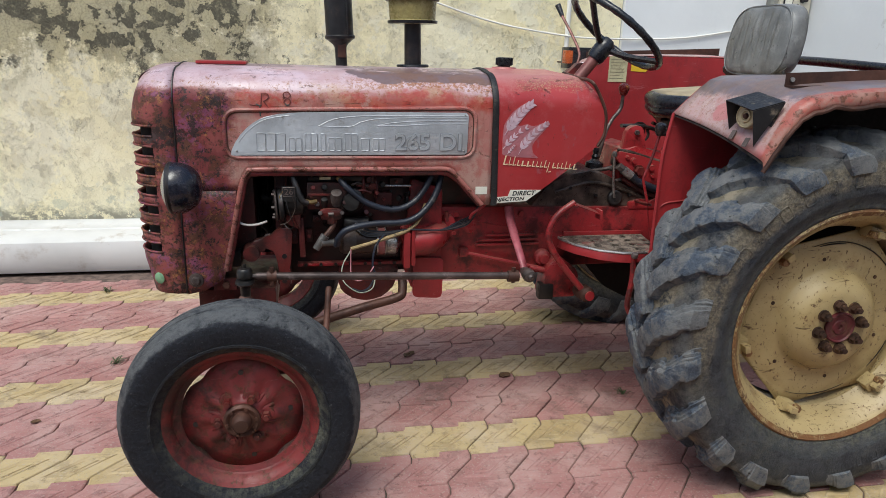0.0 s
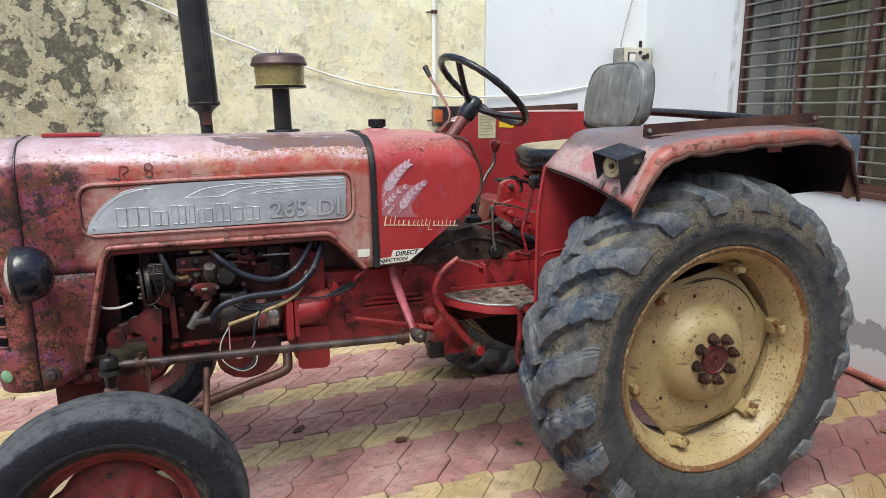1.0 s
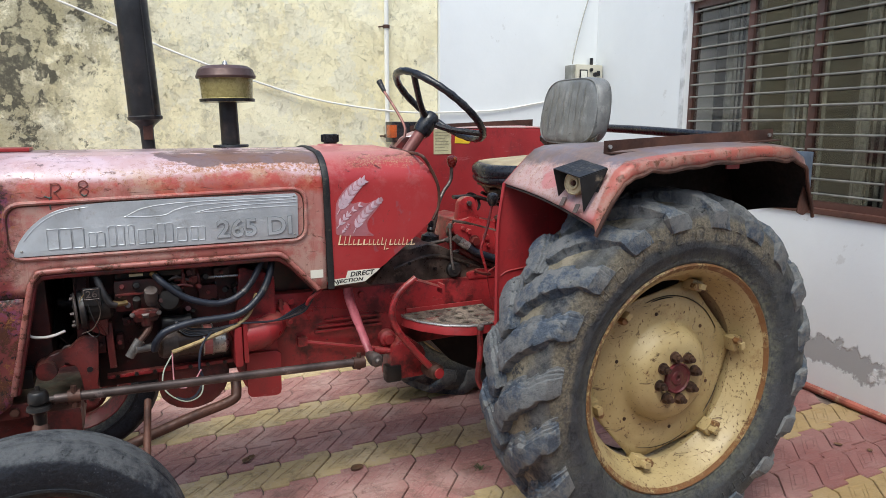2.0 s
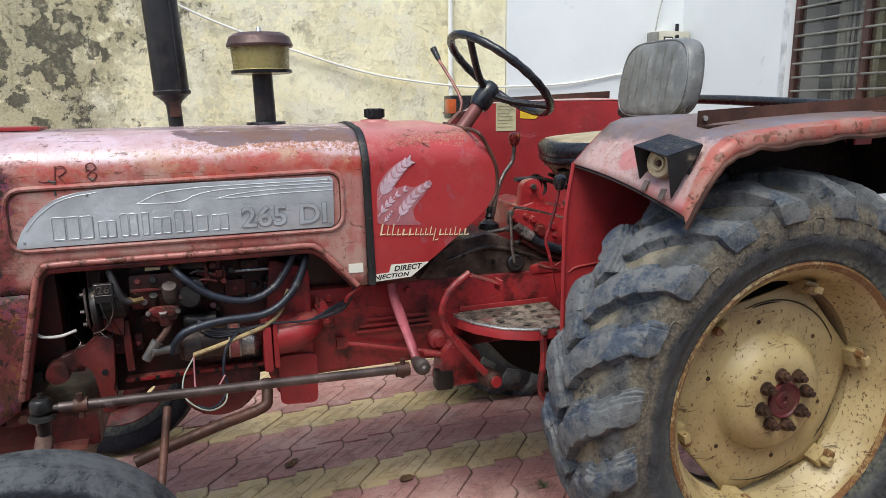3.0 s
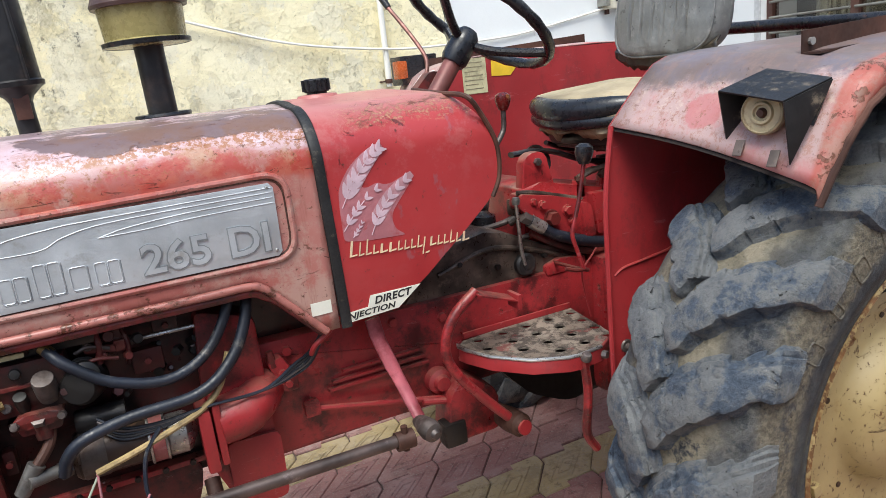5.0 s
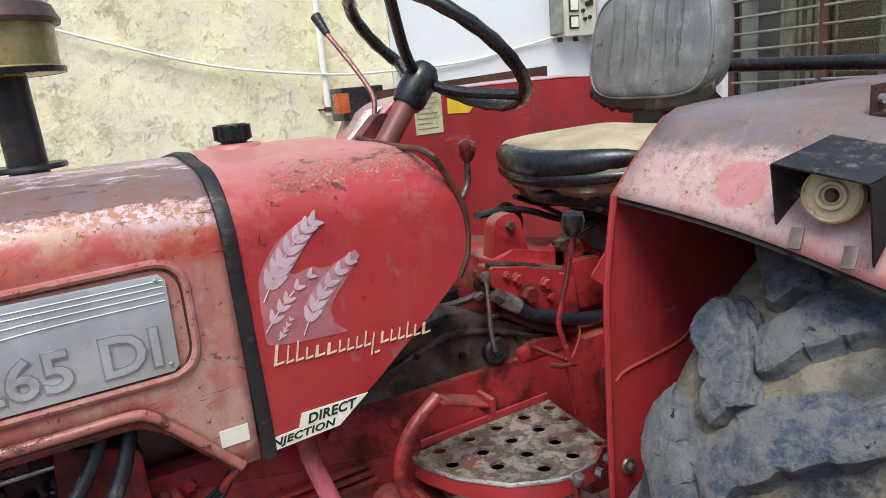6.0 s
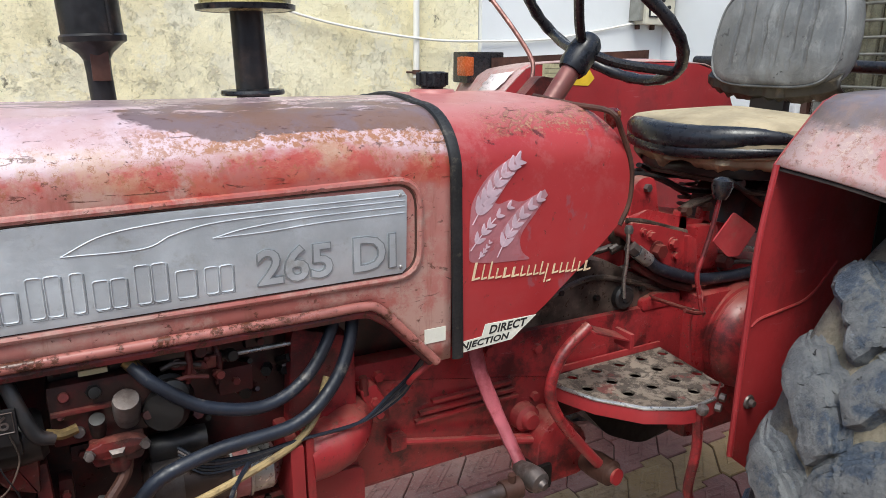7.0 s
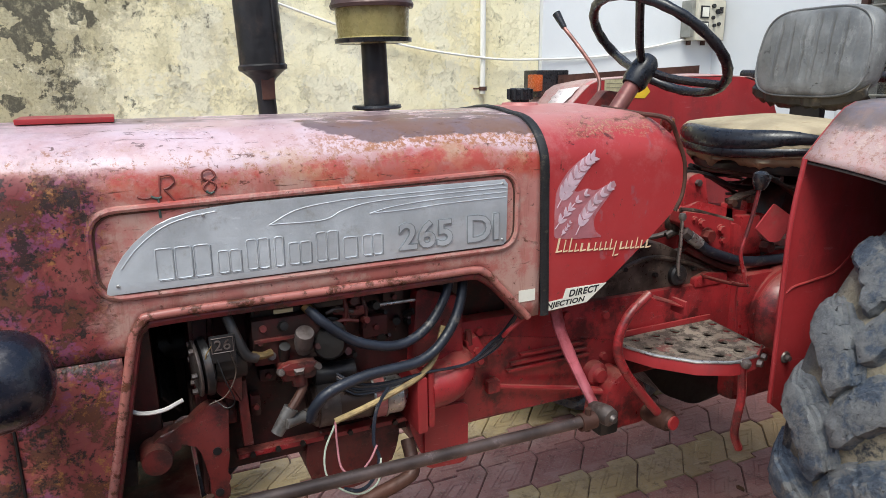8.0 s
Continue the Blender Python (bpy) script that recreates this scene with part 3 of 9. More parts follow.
def tank_paint():
    """Brighter red than the rest, dull with dust on top, speckled with worn-through yellow and rust at the upper rear."""
    m = Nodes("tank_paint")
    x, z = m.axis(0), m.axis(2)
    wide, fine = m.noise(3, 5, 0.6), m.noise(120, 5)
    col = m.mix(m.ramp(wide, 0.35, 0.65), (0.31, 0.022, 0.025), (0.38, 0.036, 0.039))
    zz = m.math("ADD", z, m.math("MULTIPLY", m.math("SUBTRACT", m.noise(9, 8, 0.72), 0.5), 0.09))
    col = m.mix(m.math("MULTIPLY", m.ramp(zz, 1.285, 1.345), 0.62), col, (0.47, 0.235, 0.215))
    dusty = m.ramp(m.noise(12, 9, 0.76, shift=(5, 5, 2)), 0.48, 0.60)
    col = m.mix(m.math("MULTIPLY", dusty, m.ramp(z, 1.10, 1.34, 0.05, 0.42)), col, (0.42, 0.16, 0.15))
    smudge = m.ramp(m.noise(9, 6, 0.6, stretch=(1.6, 1, 0.8), shift=(4, 1, 7)), 0.63, 0.66)
    col = m.mix(m.math("MULTIPLY", smudge, 0.35), col, (0.20, 0.13, 0.15))
    zone = m.math("MULTIPLY", m.band(zz, 1.292, 1.338, 0.010), m.ramp(x, 0.90, 1.02))
    speck = m.math("MULTIPLY", m.ramp(m.noise(120, 8, 0.8, shift=(3, 2, 5)), 0.525, 0.555), zone)
    col = m.mix(m.math("MULTIPLY", speck, 0.70), col, (0.46, 0.29, 0.16))
    brown = m.math("MULTIPLY", m.ramp(m.noise(20, 8, 0.8, stretch=(0.5, 1, 1.6), shift=(1, 2, 2)), 0.56, 0.585), zone)
    col = m.mix(m.math("MULTIPLY", brown, 0.85), col, (0.13, 0.045, 0.025))
    scr = m.ramp(m.noise(14, 7, 0.75, stretch=(1.6, 2, 0.45), shift=(3, 9, 4), distort=1.2), 0.640, 0.655)
    col = m.mix(m.math("MULTIPLY", scr, 0.85), col, (0.09, 0.016, 0.016))
    chip = m.ramp(m.noise(60, 7, 0.75, shift=(1, 1, 5)), 0.635, 0.660)
    col = m.mix(m.math("MULTIPLY", chip, 0.8), col, (0.10, 0.03, 0.02))
    stain = m.ramp(m.noise(6, 8, 0.75, stretch=(1, 1, 0.6), shift=(8, 8, 1)), 0.56, 0.68)
    col = m.mix(m.math("MULTIPLY", stain, 0.5), col, (0.20, 0.055, 0.05))
    return m.finish(col, m.ramp(m.noise(10, 6), 0.3, 0.7, 0.30, 0.46), 0.0, m.math("SUBTRACT", m.math("MULTIPLY", fine, 0.2), m.math("ADD", scr, m.math("ADD", speck, chip))), 0.0007)


M_TANK = tank_paint()
M_BEAD = red_paint("worn_edge_paint", base=(0.34, 0.125, 0.105), chalk=0.50, rust=1.25, oil=0.10, rough=0.26, dust=0.0)
M_FADED = red_paint("faded_red_paint", base=(0.34, 0.09, 0.09), chalk=0.7, rust=0.5)
M_FENDER = fender_paint("chalky_fender_paint")
M_FARFENDER = fender_paint("faded_far_fender_paint", 0.13)
M_OILY = red_paint("oily_red_paint", base=(0.30, 0.022, 0.026), chalk=0.05, rust=0.70, oil=0.50, rough=0.36)
M_LIFT = red_paint("dusty_casting_paint", base=(0.34, 0.026, 0.030), chalk=0.22, rust=0.60, oil=0.22, rough=0.34, dust=0.75)
# grease, with the engine bay's shade darkened into the base colour
M_GREASY = red_paint("greasy_shaded_engine_paint", base=(0.062, 0.008, 0.008), chalk=0.0, rust=0.5, oil=0.75, rough=0.36, dust=0.08)
M_WHEELRED = red_paint("wheel_red_paint", base=(0.165, 0.020, 0.022), chalk=0.05, rust=1.1, oil=0.50, rough=0.5, dust=0.15)
M_RUST = plain("rusty_steel", (0.085, 0.036, 0.024), 0.6, 0.2, 0.45, 20, (0.035, 0.016, 0.012), 0.7)
M_STEEL = plain("worn_grey_steel", (0.14, 0.118, 0.11), 0.48, 0.6, 0.4, 25, (0.045, 0.024, 0.018), 0.8)
M_LINK = plain("worn_link_steel", (0.085, 0.062, 0.056), 0.42, 0.4, 0.5, 22, (0.26, 0.20, 0.19), 0.30)
M_BRIGHT = plain("bare_aluminium", (0.46, 0.45, 0.43), 0.36, 0.85, 0.3, 30, (0.10, 0.075, 0.06), 0.7)
M_DULL = plain("dull_grey_casting", (0.18, 0.17, 0.16), 0.45, 0.5, 0.4, 40, (0.07, 0.055, 0.045), 0.7)
M_PLATE = plain("silver_nameplate", (0.50, 0.53, 0.56), 0.42, 0.40, 0.14, 25, (0.34, 0.34, 0.33), 0.35)
M_PLATEDARK = plain("nameplate_shadow_edge", (0.25, 0.27, 0.285), 0.55, 0.3, 0.2, 25)
M_BLACK = plain("black_enamel", (0.010, 0.010, 0.012), 0.32, 0.0, 0.3, 25, (0.10, 0.05, 0.03), 0.25)
M_SOOT = plain("sooty_black_steel", (0.020, 0.019, 0.020), 0.42, 0.2, 0.45, 16, (0.060, 0.038, 0.030), 0.6)
M_STRAP = plain("black_rubber_strap", (0.012, 0.012, 0.013), 0.6, 0.0, 0.4, 40, (0.10, 0.08, 0.06), 0.3)
M_HOSE = plain("dusty_black_hose", (0.013, 0.017, 0.028), 0.45, 0.0, 0.35, 30, (0.12, 0.11, 0.10), 0.3)
M_RUBBER = rubber("front_tyre_rubber", 0.06, 0.92, (0.0, 0.354, 0.328), base=(0.0075, 0.0090, 0.0135), worn=(0.100, 0.108, 0.118), bead=0.240, wall=0.05)
M_RUBBERMUD = rubber("muddy_tyre_rubber", 0.95, 0.62, (1.890, 0.600, 0.548), base=(0.013, 0.015, 0.020), worn=(0.098, 0.114, 0.140), bead=0.425, wall=0.45, cracks=0.8, dry=-0.03, centre=-0.752)
M_LUG = rubber("scuffed_lug_rubber", 0.34, 0.85, base=(0.030, 0.039, 0.054), worn=(0.118, 0.144, 0.182), cracks=0.9, dry=0.02, chafed=0.2)
M_CREAM = cream_paint("cream_wheel_paint")
M_CREAMRIM = cream_paint("stained_cream_rim", 0.16)
M_CREAMRUST = cream_paint("rusting_cream_rim", 1.35)
M_HUBRED = red_paint("dark_hub_paint", base=(0.085, 0.008, 0.011), chalk=0.0, rust=1.2, rough=0.55, dust=0.0)
M_NUT = plain("dark_rusty_nut", (0.055, 0.028, 0.018), 0.55, 0.3, 0.5, 60, (0.14, 0.07, 0.03), 0.5)
M_OLIVE = plain("oil_bowl_olive", (0.30, 0.25, 0.10), 0.28, 0.2, 0.2, 20, (0.12, 0.08, 0.04), 0.3)
M_BROWNCAP = plain("brown_filter_lid", (0.085, 0.05, 0.045), 0.45, 0.3, 0.35, 20, (0.20, 0.10, 0.06), 0.3)


def vinyl_mat():
    """Cracked grey seat vinyl with stitched upright pleats."""
    m = Nodes("pleated_grey_vinyl")
    y, z = m.axis(1), m.axis(2)
    wob = m.math("MULTIPLY", m.noise(9, 5, 0.6), 0.030)
    wave = m.math("SINE", m.math("MULTIPLY", m.math("ADD", y, wob), 138.0))
    inside = m.math("MULTIPLY", m.band(y, -0.175, 0.115, 0.03), m.band(z, 1.42, 1.60, 0.025))
    groove = m.math("MULTIPLY", m.ramp(wave, 0.35, 0.95), inside)
    wide, fine = m.noise(7, 6, 0.7, shift=(2, 2, 2)), m.noise(80, 6, 0.75)
    col = m.mix(m.ramp(wide, 0.35, 0.65), (0.128, 0.130, 0.128), (0.212, 0.215, 0.208))
    col = m.mix(m.math("MULTIPLY", m.math("MULTIPLY", groove, m.ramp(m.noise(12, 7, 0.75, stretch=(1, 1, 0.5), shift=(1, 4, 4)), 0.46, 0.62)), 0.55), col, (0.06, 0.06, 0.058))
    pale = m.ramp(m.noise(16, 8, 0.78, stretch=(1, 1, 0.6), shift=(5, 5, 5)), 0.55, 0.62)
    col = m.mix(m.math("MULTIPLY", pale, 0.45), col, (0.31, 0.31, 0.29))
    tear = m.ramp(m.noise(19, 8, 0.75, shift=(4, 9, 1), distort=1.0), 0.63, 0.65)
    col = m.mix(m.math("MULTIPLY", tear, 0.8), col, (0.045, 0.045, 0.042))
    hem = m.ramp(m.math("ADD", z, m.math("MULTIPLY", wide, 0.05)), 1.385, 1.41, 1.0, 0.0)
    col = m.mix(m.math("MULTIPLY", hem, 0.8), col, (0.05, 0.048, 0.045))
    bump = m.math("SUBTRACT", m.math("MULTIPLY", m.noise(14, 7, 0.7, shift=(8, 1, 1), distort=1.0), 1.2), m.math("ADD", m.math("MULTIPLY", groove, 0.7), m.math("ADD", tear, m.math("MULTIPLY", fine, 0.06))))
    return m.finish(col, m.ramp(wide, 0.3, 0.7, 0.34, 0.5), 0.0, bump, 0.0032)


M_VINYL = vinyl_mat()
M_TAN = plain("tan_canvas", (0.36, 0.295, 0.19), 0.8, 0.0, 0.2, 25, (0.25, 0.18, 0.10), 0.3)
M_BLACKVINYL = plain("black_vinyl", (0.014, 0.015, 0.019), 0.30, 0.0, 0.3, 12)
M_YELLOW = yellow_wall("yellow_limewash")
M_WHITE = white_wall("white_wall_paint")
M_FRAME = plain("brown_window_frame", (0.080, 0.032, 0.023), 0.5, 0.0, 0.3, 12, (0.06, 0.03, 0.02), 0.3)
M_BAR = plain("grey_window_bar", (0.27, 0.27, 0.24), 0.5, 0.3, 0.2, 30)
M_BARDARK = plain("weathered_window_bar", (0.20, 0.197, 0.175), 0.5, 0.2, 0.3, 30)
M_PVC = plain("white_plastic_pipe", (0.75, 0.74, 0.68), 0.45, 0.0, 0.08, 10, (0.45, 0.40, 0.28), 0.2)
M_PLINTH = plain("white_plinth_paint", (0.60, 0.60, 0.585), 0.6, 0.0, 0.10, 6, (0.36, 0.31, 0.26), 0.4)
M_PAVRED = paver_mat("red_block", (0.300, 0.136, 0.124), (0.38, 0.190, 0.176), (0.46, 0.315, 0.285))
M_PAVYEL = paver_mat("yellow_block", (0.40, 0.297, 0.145), (0.48, 0.373, 0.20), (0.50, 0.405, 0.29))
M_JOINT = plain("sandy_joint", (0.145, 0.10, 0.082), 0.95, 0.0, 0.4, 60)
M_DARKROOM = plain("near_black_interior", (0.040, 0.037, 0.033), 0.9, 0.0, 0.2, 5)
M_CURTAIN = plain("grey_green_curtain", (0.34, 0.35, 0.30), 0.8, 0.0, 0.45, 30, (0.12, 0.125, 0.105), 0.6)
M_LABELW = plain("white_label", (0.72, 0.71, 0.62), 0.6, 0.0, 0.08, 40, (0.5, 0.42, 0.3), 0.15)
M_INK = plain("black_ink", (0.015, 0.015, 0.015), 0.6, 0.0, 0.1, 40)
M_FAINT = plain("faded_print", (0.24, 0.215, 0.135), 0.8, 0.0, 0.3, 80)
M_DECAL = plain("faded_lilac_decal", (0.57, 0.42, 0.48), 0.5, 0.0, 0.15, 60, (0.46, 0.20, 0.22), 0.3)
M_DECALPALE = plain("washed_out_pink", (0.40, 0.150, 0.170), 0.45, 0.0, 0.15, 40, (0.36, 0.06, 0.06), 0.6)
M_DECALCREAM = plain("cream_decal", (0.70, 0.55, 0.36), 0.5, 0.0, 0.12, 60, (0.50, 0.20, 0.12), 0.5)
M_NOTICE = plain("aged_paper_notice", (0.50, 0.46, 0.28), 0.8, 0.0, 0.2, 60, (0.25, 0.22, 0.14), 0.6)
M_YELLOWTAG = plain("yellow_sticker", (0.75, 0.50, 0.03), 0.5, 0.0, 0.1, 60)
M_ORANGE = plain("orange_lens", (0.46, 0.095, 0.02), 0.25, 0.0, 0.3, 40, (0.15, 0.05, 0.02), 0.5)
M_PINK = plain("pinkish_worn_rod", (0.36, 0.09, 0.11), 0.4, 0.1, 0.5, 18, (0.16, 0.018, 0.020), 0.9)
M_BOXCREAM = plain("cream_plastic_box", (0.55, 0.52, 0.42), 0.5, 0.0, 0.1, 20)
M_WIREWHITE = plain("white_wire", (0.50, 0.48, 0.46), 0.5)
M_WIREYEL = plain("tan_wire_sleeve", (0.36, 0.26, 0.12), 0.5, 0.0, 0.3, 30, (0.08, 0.055, 0.035), 0.7)
M_BRASS = plain("dull_brass", (0.22, 0.15, 0.06), 0.45, 0.6, 0.4, 40, (0.06, 0.04, 0.025), 0.8)
M_WIREPINK = plain("pink_wire", (0.42, 0.17, 0.19), 0.5)
M_WIREGREEN = plain("pale_green_wire", (0.38, 0.42, 0.34), 0.5)


def tread_mat():
    """Bare step plate caked with dark dirt, red paint left in places."""
    m = Nodes("worn_tread_plate")
    col = m.mix(m.ramp(m.noise(10, 6, 0.7), 0.35, 0.65), (0.20, 0.160, 0.125), (0.31, 0.262, 0.212))
    dirt = m.ramp(m.noise(26, 9, 0.78, shift=(4, 4, 4)), 0.47, 0.55)
    col = m.mix(m.math("MULTIPLY", dirt, 0.8), col, (0.055, 0.044, 0.037))
    left = m.ramp(m.noise(13, 7, 0.7, shift=(1, 7, 2)), 0.56, 0.60)
    col = m.mix(m.math("MULTIPLY", left, 0.55), col, (0.24, 0.050, 0.045))
    return m.finish(col, 0.6, 0.2, m.math("SUBTRACT", m.noise(90, 5), dirt), 0.001)


M_TREAD = tread_mat()
M_KNOB = plain("dark_red_knob", (0.16, 0.018, 0.015), 0.25, 0.0, 0.2, 30, (0.5, 0.2, 0.05), 0.1)
# greasy casting, taken darker still to paint in the bay's shade
M_GREASE = plain("grease_and_shade_casting", (0.008, 0.007, 0.0065), 0.45, 0.0, 0.45, 14, (0.03, 0.021, 0.017), 0.4)
M_COVER = plain("dusty_greasy_cover", (0.085, 0.062, 0.050), 0.38, 0.1, 0.7, 26, (0.175, 0.128, 0.098), 0.6)
M_CASTRED = red_paint("rusty_casting_paint", base=(0.125, 0.017, 0.015), chalk=0.0, rust=0.75, oil=0.55, rough=0.42, dust=0.25)
M_GREEN = plain("green_paint_smear", (0.16, 0.30, 0.17), 0.6, 0.0, 0.3, 60)
# near-black brown: mud, and shade painted into recesses and undersides
M_UNDER = plain("mud_and_shade_brown", (0.014, 0.009, 0.0075), 0.95, 0.0, 0.4, 15, (0.034, 0.019, 0.014), 0.5)
M_SCRAWL = plain("dark_paint_scrawl", (0.20, 0.045, 0.036), 0.6, 0.0, 0.3, 80)
M_LEAF = plain("dry_brown_leaf", (0.10, 0.05, 0.022), 0.8, 0.0, 0.4, 60)
M_GRASS = plain("weed_green", (0.06, 0.075, 0.03), 0.7, 0.0, 0.4, 60)


def lens_mat():
    m = Nodes("lamp_glass")
    m.bsdf.inputs["Transmission Weight"].default_value = 0.55
    return m.finish((0.75, 0.72, 0.62), m.ramp(m.noise(40), 0.3, 0.7, 0.08, 0.22))


M_LENS = lens_mat()


def pane_mat():
    m = Nodes("window_glass")
    m.bsdf.inputs["Transmission Weight"].default_value = 1.0
    return m.finish((0.62, 0.60, 0.56), m.ramp(m.noise(12), 0.3, 0.7, 0.03, 0.10), spec=0.18)


M_PANE = pane_mat()


# ---- mesh helpers ----
def part(name, bm, material, parent=None, label="", smooth=True, sharp=35):
    """Links a bmesh as one mesh object under a thing or a part."""
    me = bpy.data.meshes.new(name)
    bmesh.ops.recalc_face_normals(bm, faces=bm.faces)
    bm.to_mesh(me)
    bm.free()
    me.materials.append(material)
    if smooth:
        for p in me.polygons:
            p.use_smooth = True
        me.set_sharp_from_angle(angle=radians(sharp))
    ob = new(name, me)
    if parent:
        ob.parent = parent
    if label:
        ob["label"] = label
    return ob


def box(bm, lo, hi, bevel=0.0, m=None):
    r = bmesh.ops.create_cube(bm, size=1.0)
    vs = r["verts"]
    for v in vs:
        v.co = Vector([lo[i] + (v.co[i] + 0.5) * (hi[i] - lo[i]) for i in range(3)])
    if bevel:
        es = list({e for v in vs for e in v.link_edges})
        r = bmesh.ops.bevel(bm, geom=es, offset=bevel, segments=2, profile=0.7, affect="EDGES")
        vs = list({v for f in r["faces"] for v in f.verts} | {v for v in vs if v.is_valid})
    if m is not None:
        for v in vs:
            v.co = m @ v.co
    return bm


def ring_loop(bm, centre, u, v, r, seg):
    return [bm.verts.new(centre + r * (math.cos(2 * math.pi * k / seg) * u + math.sin(2 * math.pi * k / seg) * v)) for k in range(seg)]


def bridge(bm, a, b, closed=True):
    n = len(a)
    for k in range(n if closed else n - 1):
        bm.faces.new((a[k], a[(k + 1) % n], b[(k + 1) % n], b[k]))


def frame_of(d):
    d = d.normalized()
    u = d.cross(Vector((0, 0, 1)))
    if u.length < 1e-3:
        u = Vector((1, 0, 0))
    u.normalize()
    return u, u.cross(d).normalized()


def rod(bm, p0, p1, r0, r1=None, seg=14):
    """A capped straight round bar."""
    p0, p1 = Vector(p0), Vector(p1)
    u, v = frame_of(p1 - p0)
    a = ring_loop(bm, p0, u, v, r0, seg)
    b = ring_loop(bm, p1, u, v, r0 if r1 is None else r1, seg)
    bridge(bm, a, b)
    bm.faces.new(a)
    bm.faces.new(b)
    return bm


def smooth_path(pts, n=6):
    """Catmull-Rom points through pts."""
    p = [Vector(q) for q in pts]
    p = [2 * p[0] - p[1]] + p + [2 * p[-1] - p[-2]]
    out = []
    for i in range(1, len(p) - 2):
        for k in range(n):
            t = k / n
            a, b, c, d = p[i - 1], p[i], p[i + 1], p[i + 2]
            out.append(0.5 * (2 * b + (c - a) * t + (2 * a - 5 * b + 4 * c - d) * t * t + (3 * b - 3 * c + d - a) * t ** 3))
    return out + [p[-2]]


def tube(bm, pts, r, seg=10, n=6, closed=False, flat=1.0):
    """A bent round bar, hose or wire through pts."""
    q = smooth_path(pts, n) if n > 1 else [Vector(a) for a in pts]
    rings, u = [], None
    for i, c in enumerate(q):
        d = (q[min(i + 1, len(q) - 1)] - q[max(i - 1, 0)]).normalized()
        if u is None:
            u, _ = frame_of(d)
        u = (u - d * u.dot(d)).normalized()
        rr = r[min(i * len(r) // len(q), len(r) - 1)] if isinstance(r, (list, tuple)) else r
        rings.append(ring_loop(bm, c, u, d.cross(u) * flat, rr, seg))
    for a, b in zip(rings, rings[1:]):
        bridge(bm, a, b)
    bm.faces.new(rings[0])
    bm.faces.new(rings[-1])
    return bm


def lathe(bm, profile, centre, axis=(0, 1, 0), seg=48, close=False):
    """Turns (radius, along) pairs round an axis through centre."""
    c, d = Vector(centre), Vector(axis).normalized()
    u, v = frame_of(d)
    rings = []
    for r, s in profile:
        rings.append([bm.verts.new(c + d * s)] if r < 1e-6 else ring_loop(bm, c + d * s, u, v, r, seg))
    pairs = list(zip(rings, rings[1:]))
    if close:
        pairs.append((rings[-1], rings[0]))
    for a, b in pairs:
        if len(a) == 1 and len(b) == 1:
            continue
        if len(a) == 1 or len(b) == 1:
            one, ring = (a[0], b) if len(a) == 1 else (b[0], a)
            for k in range(seg):
                bm.faces.new((one, ring[k], ring[(k + 1) % seg]))
        else:
            bridge(bm, a, b)
    return bm


def slab(bm, outline, y0, y1, bevel=0.0, place=None):
    """An (x, z) outline given thickness from y0 to y1; place turns (x, y, z) elsewhere."""
    place = place or (lambda x, y, z: (x, y, z))
    a = [bm.verts.new(place(x, y0, z)) for x, z in outline]
    b = [bm.verts.new(place(x, y1, z)) for x, z in outline]
    f0 = bm.faces.new(a)
    f1 = bm.faces.new(b[::-1])
    bridge(bm, a, b)
    if bevel:
        es = list(set(f0.edges) | set(f1.edges))
        bmesh.ops.bevel(bm, geom=es, offset=bevel, segments=2, profile=0.6, affect="EDGES")
    return bm


def round_poly(pts, radius, n=5):
    """Rounds the corners of a closed outline."""
    out = []
    for i, p in enumerate(pts):
        p, a, b = Vector(p), Vector(pts[i - 1]), Vector(pts[(i + 1) % len(pts)])
        ra = min(radius, (a - p).length * 0.45, (b - p).length * 0.45)
        s, e = p + (a - p).normalized() * ra, p + (b - p).normalized() * ra
        for k in range(n + 1):
            t = k / n
            q = s * (1 - t) ** 2 + p * 2 * t * (1 - t) + e * t * t
            out.append((q.x, q.y))
    return out


def sheet(bm, rows):
    """A grid of points as one sheet."""
    vs = [[bm.verts.new(p) for p in row] for row in rows]
    for a, b in zip(vs, vs[1:]):
        bridge(bm, a, b, closed=False)
    return vs


def thick(ob, t, offset=-1.0):
    m = ob.modifiers.new("thickness", "SOLIDIFY")
    m.thickness, m.offset, m.use_even_offset = t, offset, False
    return ob


def lettering(text, size, depth, spacing=1.0, shear=0.0, bold=0.0):
    """A bmesh of built-in-font letters lying in x and z, facing -y, starting at the origin."""
    cu = bpy.data.curves.new("letters", "FONT")
    cu.body, cu.size, cu.extrude, cu.space_character, cu.shear = text, size, depth, spacing, shear
    cu.resolution_u, cu.offset = 3, bold
    ob = bpy.data.objects.new("letters", cu)
    scene.collection.objects.link(ob)
    bpy.context.view_layer.update()
    me = bpy.data.meshes.new_from_object(ob.evaluated_get(bpy.context.evaluated_depsgraph_get()))
    bm = bmesh.new()
    bm.from_mesh(me)
    for v in bm.verts:
        v.co = Vector((v.co.x, -v.co.z, v.co.y))
    bpy.data.objects.remove(ob)
    bpy.data.curves.remove(cu)
    bpy.data.meshes.remove(me)
    return bm


def fit_letters(bm, x0, x1, z0, z1, y):
    xs, zs = [v.co.x for v in bm.verts], [v.co.z for v in bm.verts]
    for v in bm.verts:
        v.co.x = x0 + (v.co.x - min(xs)) / (max(xs) - min(xs)) * (x1 - x0)
        v.co.z = z0 + (v.co.z - min(zs)) / (max(zs) - min(zs)) * (z1 - z0)
        v.co.y += y
    return bm


B = bmesh.new


